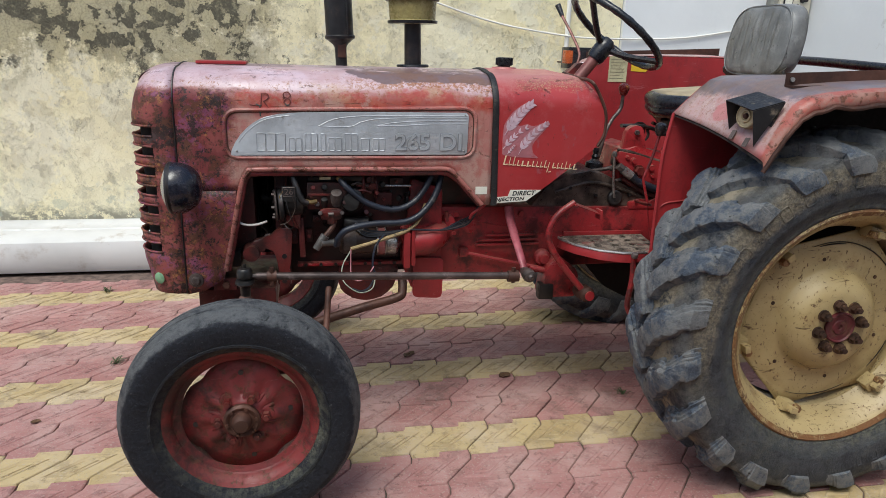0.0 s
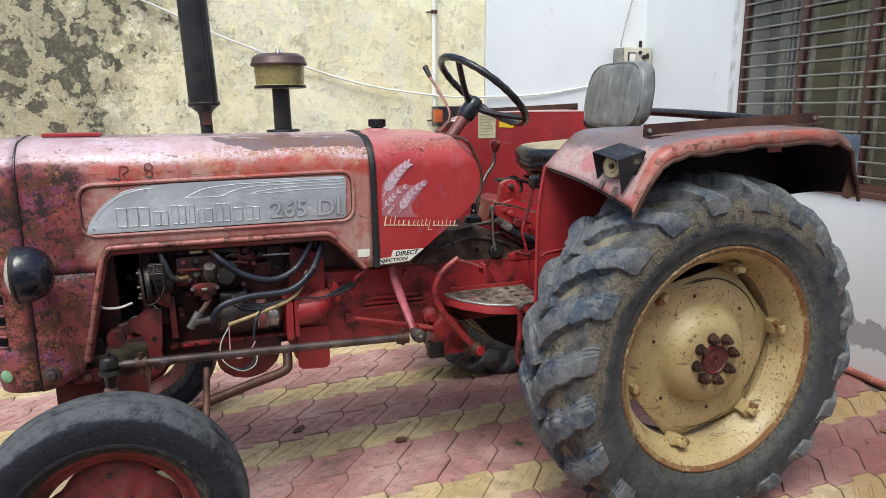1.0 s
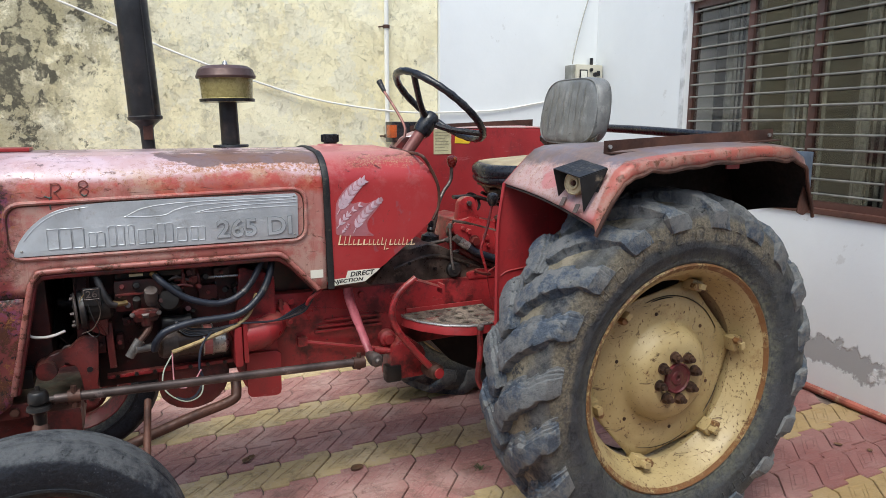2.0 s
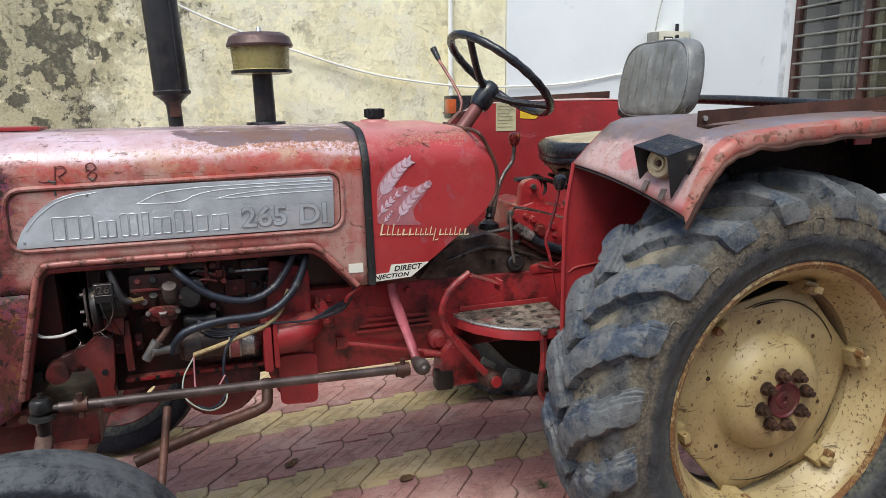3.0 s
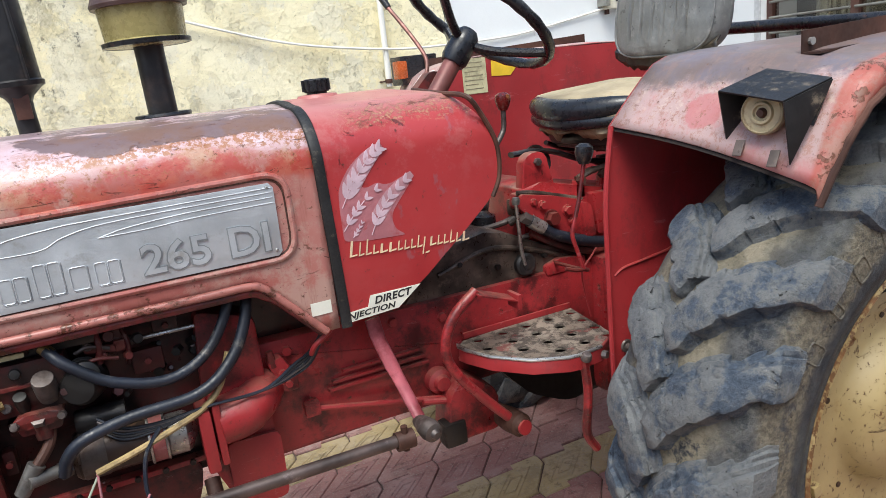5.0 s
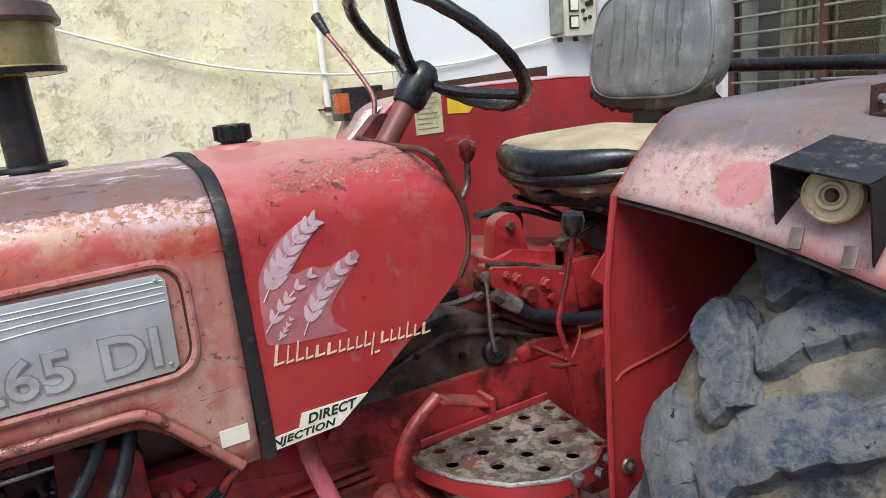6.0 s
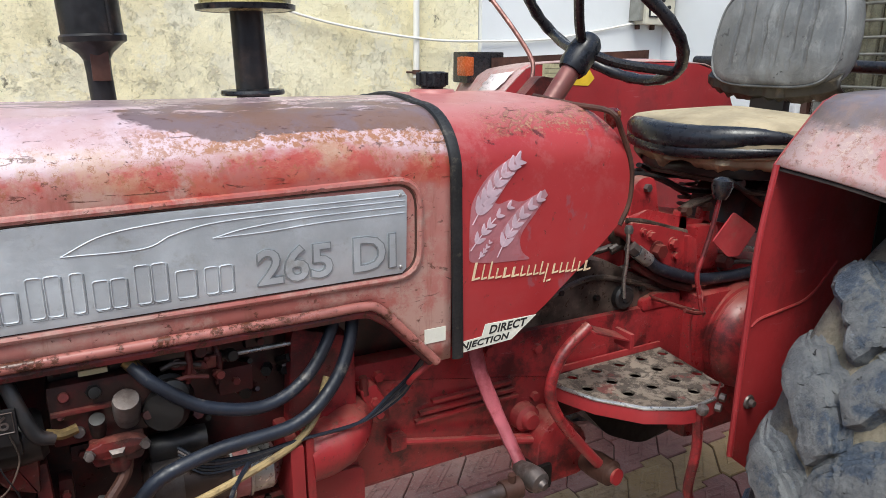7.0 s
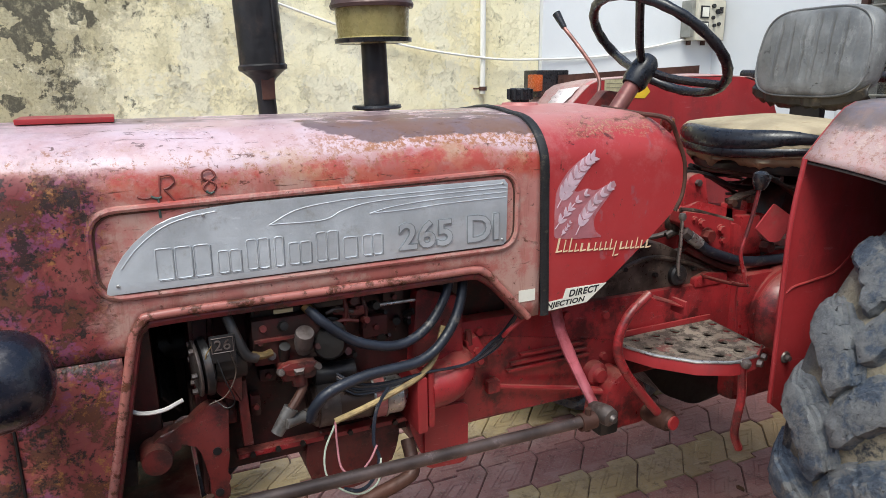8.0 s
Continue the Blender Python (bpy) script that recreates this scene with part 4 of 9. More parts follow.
# ---- the yard: ground, walls, window ----
def ground_sheet():
    bm = B()
    sheet(bm, [[(x, y, -0.012) for x in (-400, -20, 20, 400)] for y in (-400, -20, 20, 400)])
    tagged(part("ground", bm, M_JOINT, smooth=False), "sandy bedding and bare earth under the block paving", "ground", kind="structure")


def wall(name, lo, hi, material, label):
    bm = box(B(), lo, hi, 0.006)
    return tagged(part(name, bm, material), label, "wall", kind="structure")


WALL_Y, WHITE_Y, EAST_X = 2.20, 2.17, 3.74
ground_sheet()
wall("wall_north", (-9.0, WALL_Y, -0.05), (2.435, WALL_Y + 0.23, 2.75), M_YELLOW, "old yellow limewashed wall with peeling plaster and black mould")
wall("wall_north_white", (2.44, WHITE_Y, -0.05), (4.4, WHITE_Y + 0.3, 3.4), M_WHITE, "plain white painted house wall with small stains")

# unseen wall, added behind the camera to cut low light and deepen darks
wall("wall_south", (-9.0, -4.35, -0.05), (4.6, -4.12, 2.9), plain("grey_cement_plaster", (0.34, 0.32, 0.29), 0.9, 0.0, 0.2, 6, (0.16, 0.15, 0.13), 0.4), "unseen wall added behind the camera to block low sky light")

# the east wall has a wide window opening
WIN_Y0, WIN_Y1, WIN_Z0, WIN_Z1 = -1.75, 1.05, 0.99, 2.24
wall("wall_east_low", (EAST_X, -6.0, -0.05), (EAST_X + 0.25, WIN_Y1, WIN_Z0), M_WHITE, "white painted house wall below the window, paint peeling near the ground")
wall("wall_east_high", (EAST_X, -6.0, WIN_Z1), (EAST_X + 0.25, WIN_Y1, 3.4), M_WHITE, "white painted house wall above the window")
wall("wall_east_pier", (EAST_X, WIN_Y1, -0.05), (EAST_X + 0.25, WHITE_Y + 0.06, 3.4), M_WHITE, "white painted wall pier between window and corner")
wall("wall_east_far_pier", (EAST_X, -6.0, WIN_Z0), (EAST_X + 0.25, WIN_Y0, WIN_Z1), M_WHITE, "white painted wall pier beyond the window")
# room shell; its unlit depth is put into the near-black colour
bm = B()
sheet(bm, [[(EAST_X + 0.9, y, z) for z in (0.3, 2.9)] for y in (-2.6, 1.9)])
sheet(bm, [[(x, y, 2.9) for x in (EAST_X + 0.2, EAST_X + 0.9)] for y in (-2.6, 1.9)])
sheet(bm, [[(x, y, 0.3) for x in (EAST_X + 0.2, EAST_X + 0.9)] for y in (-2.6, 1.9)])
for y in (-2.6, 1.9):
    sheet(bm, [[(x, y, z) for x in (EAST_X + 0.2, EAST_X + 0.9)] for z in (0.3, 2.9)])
tagged(part("wall_room", bm, M_DARKROOM, smooth=False), "room behind the barred window, coloured near-black for its darkness", "wall", kind="structure")


def turn_east(ob):
    """The house wall stands a few degrees off square."""
    ob.matrix_basis = Matrix.Translation((EAST_X, 1.05, 0)) @ Matrix.Rotation(radians(-6), 4, "Z") @ Matrix.Translation((-EAST_X, -1.05, 0))


for ob in list(scene.objects):
    if ob.name.startswith(("wall_east", "wall_room")):
        turn_east(ob)


def window():
    bm = B()
    x0, x1 = EAST_X + 0.035, EAST_X + 0.085
    box(bm, (x0, WIN_Y0, WIN_Z0), (x1, WIN_Y1, WIN_Z0 + 0.045), 0.004)
    box(bm, (x0, WIN_Y0, WIN_Z1 - 0.045), (x1, WIN_Y1, WIN_Z1), 0.004)
    posts = [1.05, 0.545, 0.055, -0.44, -0.93, -1.42, -1.75 + 0.045]
    for i, y in enumerate(posts):
        w = 0.045 if i else 0.04
        box(bm, (x0, y - w, WIN_Z0 + 0.045), (x1, y, WIN_Z1 - 0.045), 0.004)
    win = tagged(part("window_1", bm, M_FRAME), "wide house window in a brown wooden frame with grey iron bars", "window", kind="structure")
    for a, b in zip(posts, posts[1:]):
        for k in range(15):
            z = 1.075 + k * 0.0785
            if z < WIN_Z1 - 0.06:
                part("window_bar", rod(B(), (x0 - 0.008, a - 0.03, z), (x0 - 0.008, b - 0.005, z), 0.0065, seg=8), M_BARDARK, win)
        pane = part("pane", box(B(), (x1 - 0.035, b + 0.002, WIN_Z0 + 0.047), (x1 - 0.030, a - 0.047, WIN_Z1 - 0.047)), M_PANE, win, "dusty window glass")
        pane.visible_shadow = False
        mid = (a + b) / 2
        # drawn curtain: two broad folds with narrow ones between
        for f0, f1 in ((0.32, 0.50), (0.545, 0.585), (0.635, 0.69), (0.735, 0.775), (0.81, 0.98)):
            ya, yb = a - 0.045 + (b - a + 0.045) * f0, a - 0.045 + (b - a + 0.045) * f1
            count = max(4, int((f1 - f0) * 60))
            rows = []
            for k in range(count + 1):
                y = ya + (yb - ya) * k / count
                rows.append([(x1 + 0.09 + 0.006 * math.sin(k * 2.1 + f0 * 40), y, z) for z in (WIN_Z0 - 0.1 + 0.18 * (f0 > 0.3) * ((k * 7 + int(f0 * 50)) % 3 == 0), 2.2)])
            cb = B()
            sheet(cb, rows)
            thick(part("curtain", cb, M_CURTAIN, win, "pale grey-green curtain behind the glass"), 0.003)
        for dy in (0.02, 0.075):
            part("grille_bar", rod(B(), (x1 + 0.02, mid - dy, WIN_Z0 + 0.03), (x1 + 0.02, mid - dy, WIN_Z1 - 0.03), 0.0055, seg=8), M_BAR, win)
    sill = box(B(), (EAST_X - 0.012, WIN_Y0 - 0.03, WIN_Z0 - 0.02), (EAST_X + 0.033, WIN_Y1 - 0.002, WIN_Z0 + 0.010), 0.003)
    part("window_sill", sill, M_FRAME, win, "brown painted sill strip")
    reveal = box(B(), (EAST_X - 0.006, WIN_Y1 + 0.002, WIN_Z0), (EAST_X + 0.02, WIN_Y1 + 0.045, WIN_Z1), 0.003)
    turn_east(win)
    part("window_trim", reveal, plain("grey_plaster_edge", (0.56, 0.57, 0.58), 0.8), win, "grey plaster edge")


window()


def plinth():
    """A stepped white ledge along the foot of the yellow wall."""
    prof = [(1.765, 0.012), (1.748, 0.05), (1.745, 0.15), (1.765, 0.205), (1.81, 0.225), (1.99, 0.228), (2.0, 0.236), (2.10, 0.238), (2.11, 0.245), (WALL_Y, 0.247), (WALL_Y, 0.012)]
    bm = B()
    slab(bm, prof, -9.0, 2.39, place=lambda a, x, z: (x, a, z))
    tagged(part("plinth", bm, M_PLINTH), "white painted stepped ledge along the foot of the yellow wall", "plinth", kind="structure")


plinth()


def drain_pipe():
    bm = B()
    tube(bm, [(2.020, WALL_Y - 0.03, 1.33), (2.022, WALL_Y - 0.03, 1.9), (2.024, WALL_Y - 0.03, 2.9)], 0.017, 12)
    pipe = tagged(part("conduit_pipe", bm, M_PVC), "thin white plastic conduit pipe fixed upright to the yellow wall", "pipe")
    for z in (1.36, 2.12):
        c = B()
        lathe(c, [(0.018, -0.012), (0.024, -0.012), (0.024, 0.012), (0.018, 0.012)], (2.022, WALL_Y - 0.03, z), (0, 0, 1), 14, close=True)
        rod(c, (1.998, WALL_Y - 0.03, z), (1.975, WALL_Y + 0.002, z), 0.005, seg=8)
        part("pipe_clip", c, M_RUST, pipe, "rusty wire clip")


drain_pipe()


def wall_cable():
    y = WALL_Y - 0.03
    pts = [(-2.8, y, 3.05), (-1.1, y, 2.55), (0.10, y, 2.105), (0.555, y, 1.905), (1.094, y, 1.721), (1.527, y, 1.605), (2.04, y - 0.02, 1.537), (2.40, WHITE_Y - 0.02, 1.530),
           (2.886, WHITE_Y - 0.015, 1.55), (3.29, WHITE_Y - 0.012, 1.61), (3.60, WHITE_Y - 0.02, 1.665)]
    tagged(part("electric_cable", tube(B(), pts, 0.0065, 8), M_PVC), "slack white electric cable hung along the walls", "cable")


wall_cable()


def control_box():
    x0, x1, y0, y1, z0, z1 = 3.585, 3.835, WHITE_Y - 0.115, WHITE_Y - 0.002, 1.655, 1.915
    body = tagged(part("switch_panel", box(B(), (x0, y0, z0), (x1, y1, z1), 0.008), M_BOXCREAM), "cream pump switch panel with two meters on the white wall", "switch panel")
    side = box(B(), (x0 - 0.035, y0 + 0.02, z0 + 0.02), (x0 - 0.001, y1, z1 - 0.005), 0.004)
    part("side_box", side, M_BAR, body, "grey side casing")
    for z in (1.835, 1.735):
        meter = part("meter", box(B(), (x0 + 0.025, y0 - 0.008, z - 0.04), (x0 + 0.10, y0 + 0.002, z + 0.04), 0.003), M_BLACK, body, "black framed meter")
        part("meter_face", box(B(), (x0 + 0.034, y0 - 0.011, z - 0.03), (x0 + 0.091, y0 - 0.0085, z + 0.03)), M_LABELW, meter)
    for x, z, r in ((x0 + 0.135, 1.875, 0.014), (x0 + 0.175, 1.84, 0.018), (x0 + 0.135, 1.80, 0.012), (x0 + 0.15, 1.75, 0.012), (x0 + 0.19, 1.76, 0.012)):
        part("button", rod(B(), (x, y0 + 0.002, z), (x, y0 - 0.014, z), r, seg=14), M_BLACK, body)
    part("switch", box(B(), (x0 + 0.195, y0 - 0.01, 1.83), (x0 + 0.22, y0 + 0.002, 1.87), 0.002), M_BLACK, body)
    part("cable_gland", rod(B(), (x1 - 0.05, y1 - 0.03, z1 - 0.002), (x1 - 0.05, y1 - 0.03, z1 + 0.06), 0.014), M_BLACK, body)
    for x in (x0 + 0.02, x0 + 0.15):
        part("foot_bracket", box(B(), (x, y1 - 0.03, z0 - 0.03), (x + 0.02, y1 - 0.002, z0 + 0.002), 0.003), M_RUST, body)
    wire = tube(B(), [(x0 - 0.018, y0 + 0.04, z1 + 0.002), (x0 + 0.02, y0 + 0.06, 2.05), (x0 + 0.10, WHITE_Y - 0.03, 2.28), (x0 + 0.20, WHITE_Y - 0.015, 2.62), (x0 + 0.21, WHITE_Y - 0.012, 3.2)], 0.005, 8)
    part("wire", wire, M_BAR, body, "thin grey supply wire")


control_box()


def garden_hose():
    pts = [(3.63, 0.45, 0.022), (3.60, -0.06, 0.022), (3.565, -0.45, 0.022), (3.52, -0.9, 0.022), (3.44, -1.6, 0.022), (3.35, -2.3, 0.022)]
    hose = tagged(part("water_hose", tube(B(), pts, 0.020, 10), plain("dusty_red_hose", (0.27, 0.075, 0.05), 0.6, 0, 0.35, 20, (0.38, 0.28, 0.18), 0.6)), "dusty reddish water hose lying along the foot of the white wall", "hose")
    return hose


garden_hose()


# ---- the tractor ----
tractor = tagged(new("tractor"), "old worn red farm tractor with faded bonnet parked on paving", "tractor")
SIDE, HALF, CROWN = -0.280, 0.268, 1.358     # near side of the bonnet, half width, height of its top
MID = SIDE + HALF


def bonnet_section(z_low, n_side=10):
    """(y, z) points from the near lower edge over the top to the far lower edge."""
    pts = [(SIDE, z_low + (1.235 - z_low) * k / n_side) for k in range(n_side)]
    for k in range(13):
        a = k / 12 * math.pi / 2
        pts.append((SIDE + 0.145 * (1 - math.cos(a) ** 0.9 if k < 12 else 1), 1.235 + 0.112 * math.sin(a)))
    pts.append((MID - 0.06, CROWN - 0.003))
    pts.append((MID, CROWN))
    return pts + [(2 * MID - y, z) for y, z in reversed(pts[:-1])]


def bonnet_low(x):
    if x < -0.03:
        return 0.9445
    if x < -0.005:
        return 0.9445 + (x + 0.03) / 0.025 * 0.0575
    if x < 0.02:
        return 1.002 + (x + 0.005) / 0.025 * 0.014
    if x < 0.70:
        return 1.016
    if x < 0.715:
        return 1.016 - (x - 0.70) / 0.015 * 0.006
    return max(0.882, 1.010 - (x - 0.715) / 0.115 * 0.128)


def bonnet():
    xs = sorted([-0.219, -0.16, -0.1, -0.06] + [-0.03 + 0.005 * k for k in range(11)] + [0.05 + 0.06 * k for k in range(11)] + [0.70, 0.715, 0.735, 0.76, 0.785, 0.81, 0.83, 0.845, 0.862])
    bm = B()
    sheet(bm, [[(x, y, z) for y, z in bonnet_section(bonnet_low(x))] for x in xs])
    ob = thick(part("bonnet", bm, M_BONNET, tractor, "sun-bleached red bonnet with bare purplish patches and rust", sharp=60), 0.003)
    # rolled bead along the engine opening
    pts = [(-0.086, SIDE - 0.002, 0.655), (-0.066, SIDE - 0.002, 0.745), (-0.035, SIDE - 0.002, 0.885), (-0.015, SIDE - 0.002, 0.972), (0.004, SIDE - 0.002, 1.006), (0.04, SIDE - 0.002, 1.016),
           (0.30, SIDE - 0.002, 1.016), (0.60, SIDE - 0.002, 1.016), (0.69, SIDE - 0.002, 1.016), (0.72, SIDE - 0.002, 1.004), (0.76, SIDE - 0.002, 0.962), (0.832, SIDE - 0.002, 0.882)]
    part("edge_bead", tube(B(), pts, 0.0085, 12, 5), M_BEAD, ob)
    part("edge_flange", tube(B(), [(x + 0.006 * (z < 1.0) * (1 if x < 0.3 else -1), y + 0.012, z - 0.014 * (z > 0.99)) for x, y, z in pts], 0.012, 8, 5), M_WHEELRED, ob)
    # raised bead round the nameplate recess
    out = round_poly([(-0.063, 1.056), (0.797, 1.058), (0.797, 1.232), (-0.063, 1.215)], 0.05, 6)
    part("recess_bead", tube(B(), [(x, SIDE - 0.001, z) for x, z in out + out[:1]], 0.0065, 8, 1), M_BONNET, ob)
    grime = round_poly([(-0.056, 1.062), (0.790, 1.064), (0.790, 1.225), (-0.056, 1.208)], 0.045, 6)
    part("recess_grime", tube(B(), [(x, SIDE + 0.0006, z) for x, z in grime + grime[:1]], 0.0030, 6, 1), M_RUST, ob, "brown dirt caught in the recess")
    # front top hinge plate and bonnet seam
    part("hinge_plate", box(B(), (-0.17, MID - 0.07, CROWN - 0.002), (0.0, MID + 0.05, CROWN + 0.0085), 0.003), M_RED, ob)
    seam = [(-0.2205, y, z) for y, z in bonnet_section(0.575, 12)]
    part("seam_strip", tube(B(), [(x, y - 0.0005 if y < MID else y, z + 0.001) for x, y, z in seam], 0.0028, 6, 1), M_SOOT, ob)
    return ob


hood = bonnet()


def nameplate():
    out = [(-0.047, 1.064), (0.760, 1.068), (0.768, 1.076), (0.770, 1.205), (0.762, 1.215), (0.40, 1.214), (0.20, 1.211), (0.15, 1.2075), (0.110, 1.203), (0.071, 1.194), (0.048, 1.184), (0.026, 1.170), (0.006, 1.153), (-0.012, 1.134), (-0.030, 1.108), (-0.042, 1.083)]
    plate = part("nameplate", slab(B(), out, SIDE - 0.0065, SIDE - 0.0008, 0.0012), M_PLATE, tractor, "embossed silver-grey metal nameplate")
    y = SIDE - 0.0067
    # fine raised lines sweeping along the upper half
    for pts in ([(0.246, 1.165), (0.30, 1.189), (0.375, 1.199), (0.45, 1.202), (0.765, 1.206)], [(0.246, 1.165), (0.349, 1.164), (0.392, 1.180), (0.45, 1.191), (0.56, 1.195), (0.765, 1.197)],
                [(0.447, 1.168), (0.50, 1.178), (0.60, 1.185), (0.765, 1.187)], [(0.447, 1.168), (0.53, 1.169), (0.62, 1.174), (0.765, 1.176)], [(0.15, 1.200), (0.10, 1.193), (0.055, 1.178), (0.012, 1.146), (-0.018, 1.110)]):
        part("raised_line", tube(B(), [(x, y, z) for x, z in pts], 0.0011, 6, 8), M_PLATE, plate)
    # upright bars standing for the maker's wordmark, each with its shadow drawn as a dark line
    x = 0.040
    for w, h, bars in ((0.098, 0.058, 3), (0.044, 0.042, 2), (0.044, 0.058, 2), (0.018, 0.058, 1), (0.046, 0.043, 2), (0.046, 0.058, 2), (0.032, 0.042, 1), (0.044, 0.042, 2)):
        wide = w / bars
        for q in range(bars):
            x0, x1 = x + q * wide, x + (q + 0.86) * wide
            o = [(x0, 1.082), (x1, 1.082), (x1, 1.082 + h), (x0, 1.082 + h)]
            part("raised_bar", tube(B(), [(px, y, pz) for px, pz in round_poly(o, 0.004, 2) + round_poly(o, 0.004, 2)[:1]], 0.0013, 6, 1), M_PLATE, plate)
            part("bar_shadow_line", tube(B(), [(px, y + 0.0002, pz) for px, pz in ((x0 + 0.003, 1.0795), (x1 + 0.002, 1.0795), (x1 + 0.0025, 1.080 + h))], 0.0011, 6, 1), M_PLATEDARK, plate)
        x += w + 0.009
    for text, x0, x1 in (("265", 0.508, 0.634), ("DI", 0.668, 0.748)):
        bm = fit_letters(lettering(text, 0.1, 0.0022, bold=0.004), x0, x1, 1.081, 1.143, y)
        part("raised_letters", bm, M_PLATEDARK, plate, smooth=False)
        inner = fit_letters(lettering(text, 0.1, 0.0028, bold=0.0012), x0 + 0.002, x1 - 0.002, 1.083, 1.141, y)
        part("letter_face", inner, M_PLATE, plate, smooth=False)
    for x, z in ((-0.026, 1.080), (0.757, 1.080), (0.757, 1.207), (0.128, 1.195)):
        part("rivet", rod(B(), (x, y + 0.001, z), (x, y - 0.003, z), 0.004, 0.002, 10), M_BRIGHT, plate)


nameplate()


def side_panel():
    """The lower front side, below the horizontal joint."""
    xs = [-0.219, -0.16, -0.11, -0.092, -0.086, -0.075, -0.062, -0.05, -0.036]

    def low(x):
        return 0.572 + max(0, x + 0.178) * 0.6 if x < -0.092 else 0.655 + (x + 0.086) * 4.6

    for name, sgn in (("side_panel", 1), ("side_panel", -1)):
        bm = B()
        yy = SIDE if sgn == 1 else 2 * MID - SIDE
        sheet(bm, [[(x, yy, low(x) + (0.942 - low(x)) * k / 8) for k in range(9)] for x in xs])
        ob = thick(part(name, bm, M_BONNET, tractor), 0.003, -sgn)
    bolt = B()
    lathe(bolt, [(0.0, -0.02), (0.012, -0.018), (0.016, -0.010), (0.016, -0.008), (0.024, -0.007), (0.026, 0.0), (0.0, 0.001)], (-0.188, SIDE, 0.624), seg=18)
    part("panel_bolt", bolt, M_STEEL, tractor, "rusty round panel bolt")


side_panel()


def nose():
    """The front cowl, with slots that wrap round its corner."""
    slots = [1.141 - 0.0665 * k for k in range(7)]
    zs = {0.575, 0.60, 0.65, 0.69, 1.19, 1.235}
    for s in slots:
        zs |= {s - 0.016, s + 0.016}
    side = sorted(zs)
    sec = [(SIDE, z) for z in side]
    for k in range(1, 9):
        a = k / 8 * math.pi / 2
        sec.append((SIDE + 0.145 * (1 - math.cos(a)), 1.235 + 0.112 * math.sin(a)))
    sec += [(MID - 0.06, CROWN - 0.003), (MID, CROWN)]
    sec += [(2 * MID - y, z) for y, z in reversed(sec[:-1])]
    us = [0, 0.12, 0.28, 0.42, 0.55, 0.68, 0.80, 0.90, 1.0]
    rows = []
    for u in us:
        a = u * math.pi / 2
        back, narrow = 0.155 * math.sin(a) ** 0.9, 0.13 * (1 - math.cos(a)) ** 1.1
        row = []
        for y, z in sec:
            t = max(0.0, min(1.0, (z - 1.19) / 0.165))
            drop = 0.06 * (1 - math.cos(a)) * t
            yy = y + narrow * (1 if y < MID else -1) if abs(y - MID) > 0.14 else y * 1.0
            lowpull = 0.035 * max(0.0, (0.70 - z) / 0.13) * u
            row.append((-0.2225 - back + 0.03 * t * u + lowpull, yy, z - drop))
        rows.append(row)
    bm = B()
    vs = [[bm.verts.new(p) for p in row] for row in rows]
    n = len(sec)
    for i in range(len(us) - 1):
        for k in range(n - 1):
            za, zb = sec[k][1], sec[k + 1][1]
            cut = any(abs((za + zb) / 2 - s) < 0.012 for s in slots) and abs(za - zb) > 0.02 and us[i] >= 0.28
            if not cut:
                bm.faces.new((vs[i][k], vs[i][k + 1], vs[i + 1][k + 1], vs[i + 1][k]))
    # the front face: slats between the two sides
    last = vs[-1]
    for k in range(n // 2):
        za, zb = sec[k][1], sec[k + 1][1]
        cut = any(abs((za + zb) / 2 - s) < 0.012 for s in slots) and abs(za - zb) > 0.02
        a, b, c, d = last[k], last[k + 1], last[n - 2 - k], last[n - 1 - k]
        if not cut and len({a, b, c, d}) == 4:
            bm.faces.new((a, b, c, d))
        elif not cut and len({a, b, c, d}) == 3:
            bm.faces.new((a, b, d))
    cowl = thick(part("grille_cowl", bm, M_BONNET, tractor, "rusty red front cowl with horizontal slots", sharp=50), 0.004)
    for s in slots:
        for e in (-0.017, 0.017):
            pts = []
            for u in us[2:]:
                a = u * math.pi / 2
                pts.append((-0.2225 - 0.155 * math.sin(a) ** 0.9, SIDE + 0.13 * (1 - math.cos(a)) ** 1.1, s + e))
            part("slot_lip", tube(B(), pts, 0.004, 6, 2), M_BONNET, cowl)
    # added near-black backing that gives the slots their shade
    plan = [(-0.226, SIDE + 0.02)] + [(-0.2225 - 0.150 * math.sin(u * math.pi / 2) ** 0.9 + 0.016, SIDE + 0.018 + 0.13 * (1 - math.cos(u * math.pi / 2)) ** 1.1) for u in us[1:]]
    plan = plan + [(x, 2 * MID - y) for x, y in reversed(plan)]
    part("slot_backing", slab(B(), plan, 0.63, 1.20, place=lambda a, z, b: (a, b, z)), M_UNDER, cowl, "dark sheet added behind the slots for their shade")
    part("radiator_core", box(B(), (-0.30, SIDE + 0.05, 0.62), (-0.235, 2 * MID - SIDE - 0.05, 1.24), 0.006), M_GREASE, tractor, "dark radiator core")
    part("paint_smear", lathe(B(), [(0.0, -0.004), (0.016, -0.003), (0.021, 0.0)], (-0.312, SIDE + 0.012, 0.632), (0.5, 0.85, 0), 14), M_GREEN, cowl, "smear of green paint")


nose()


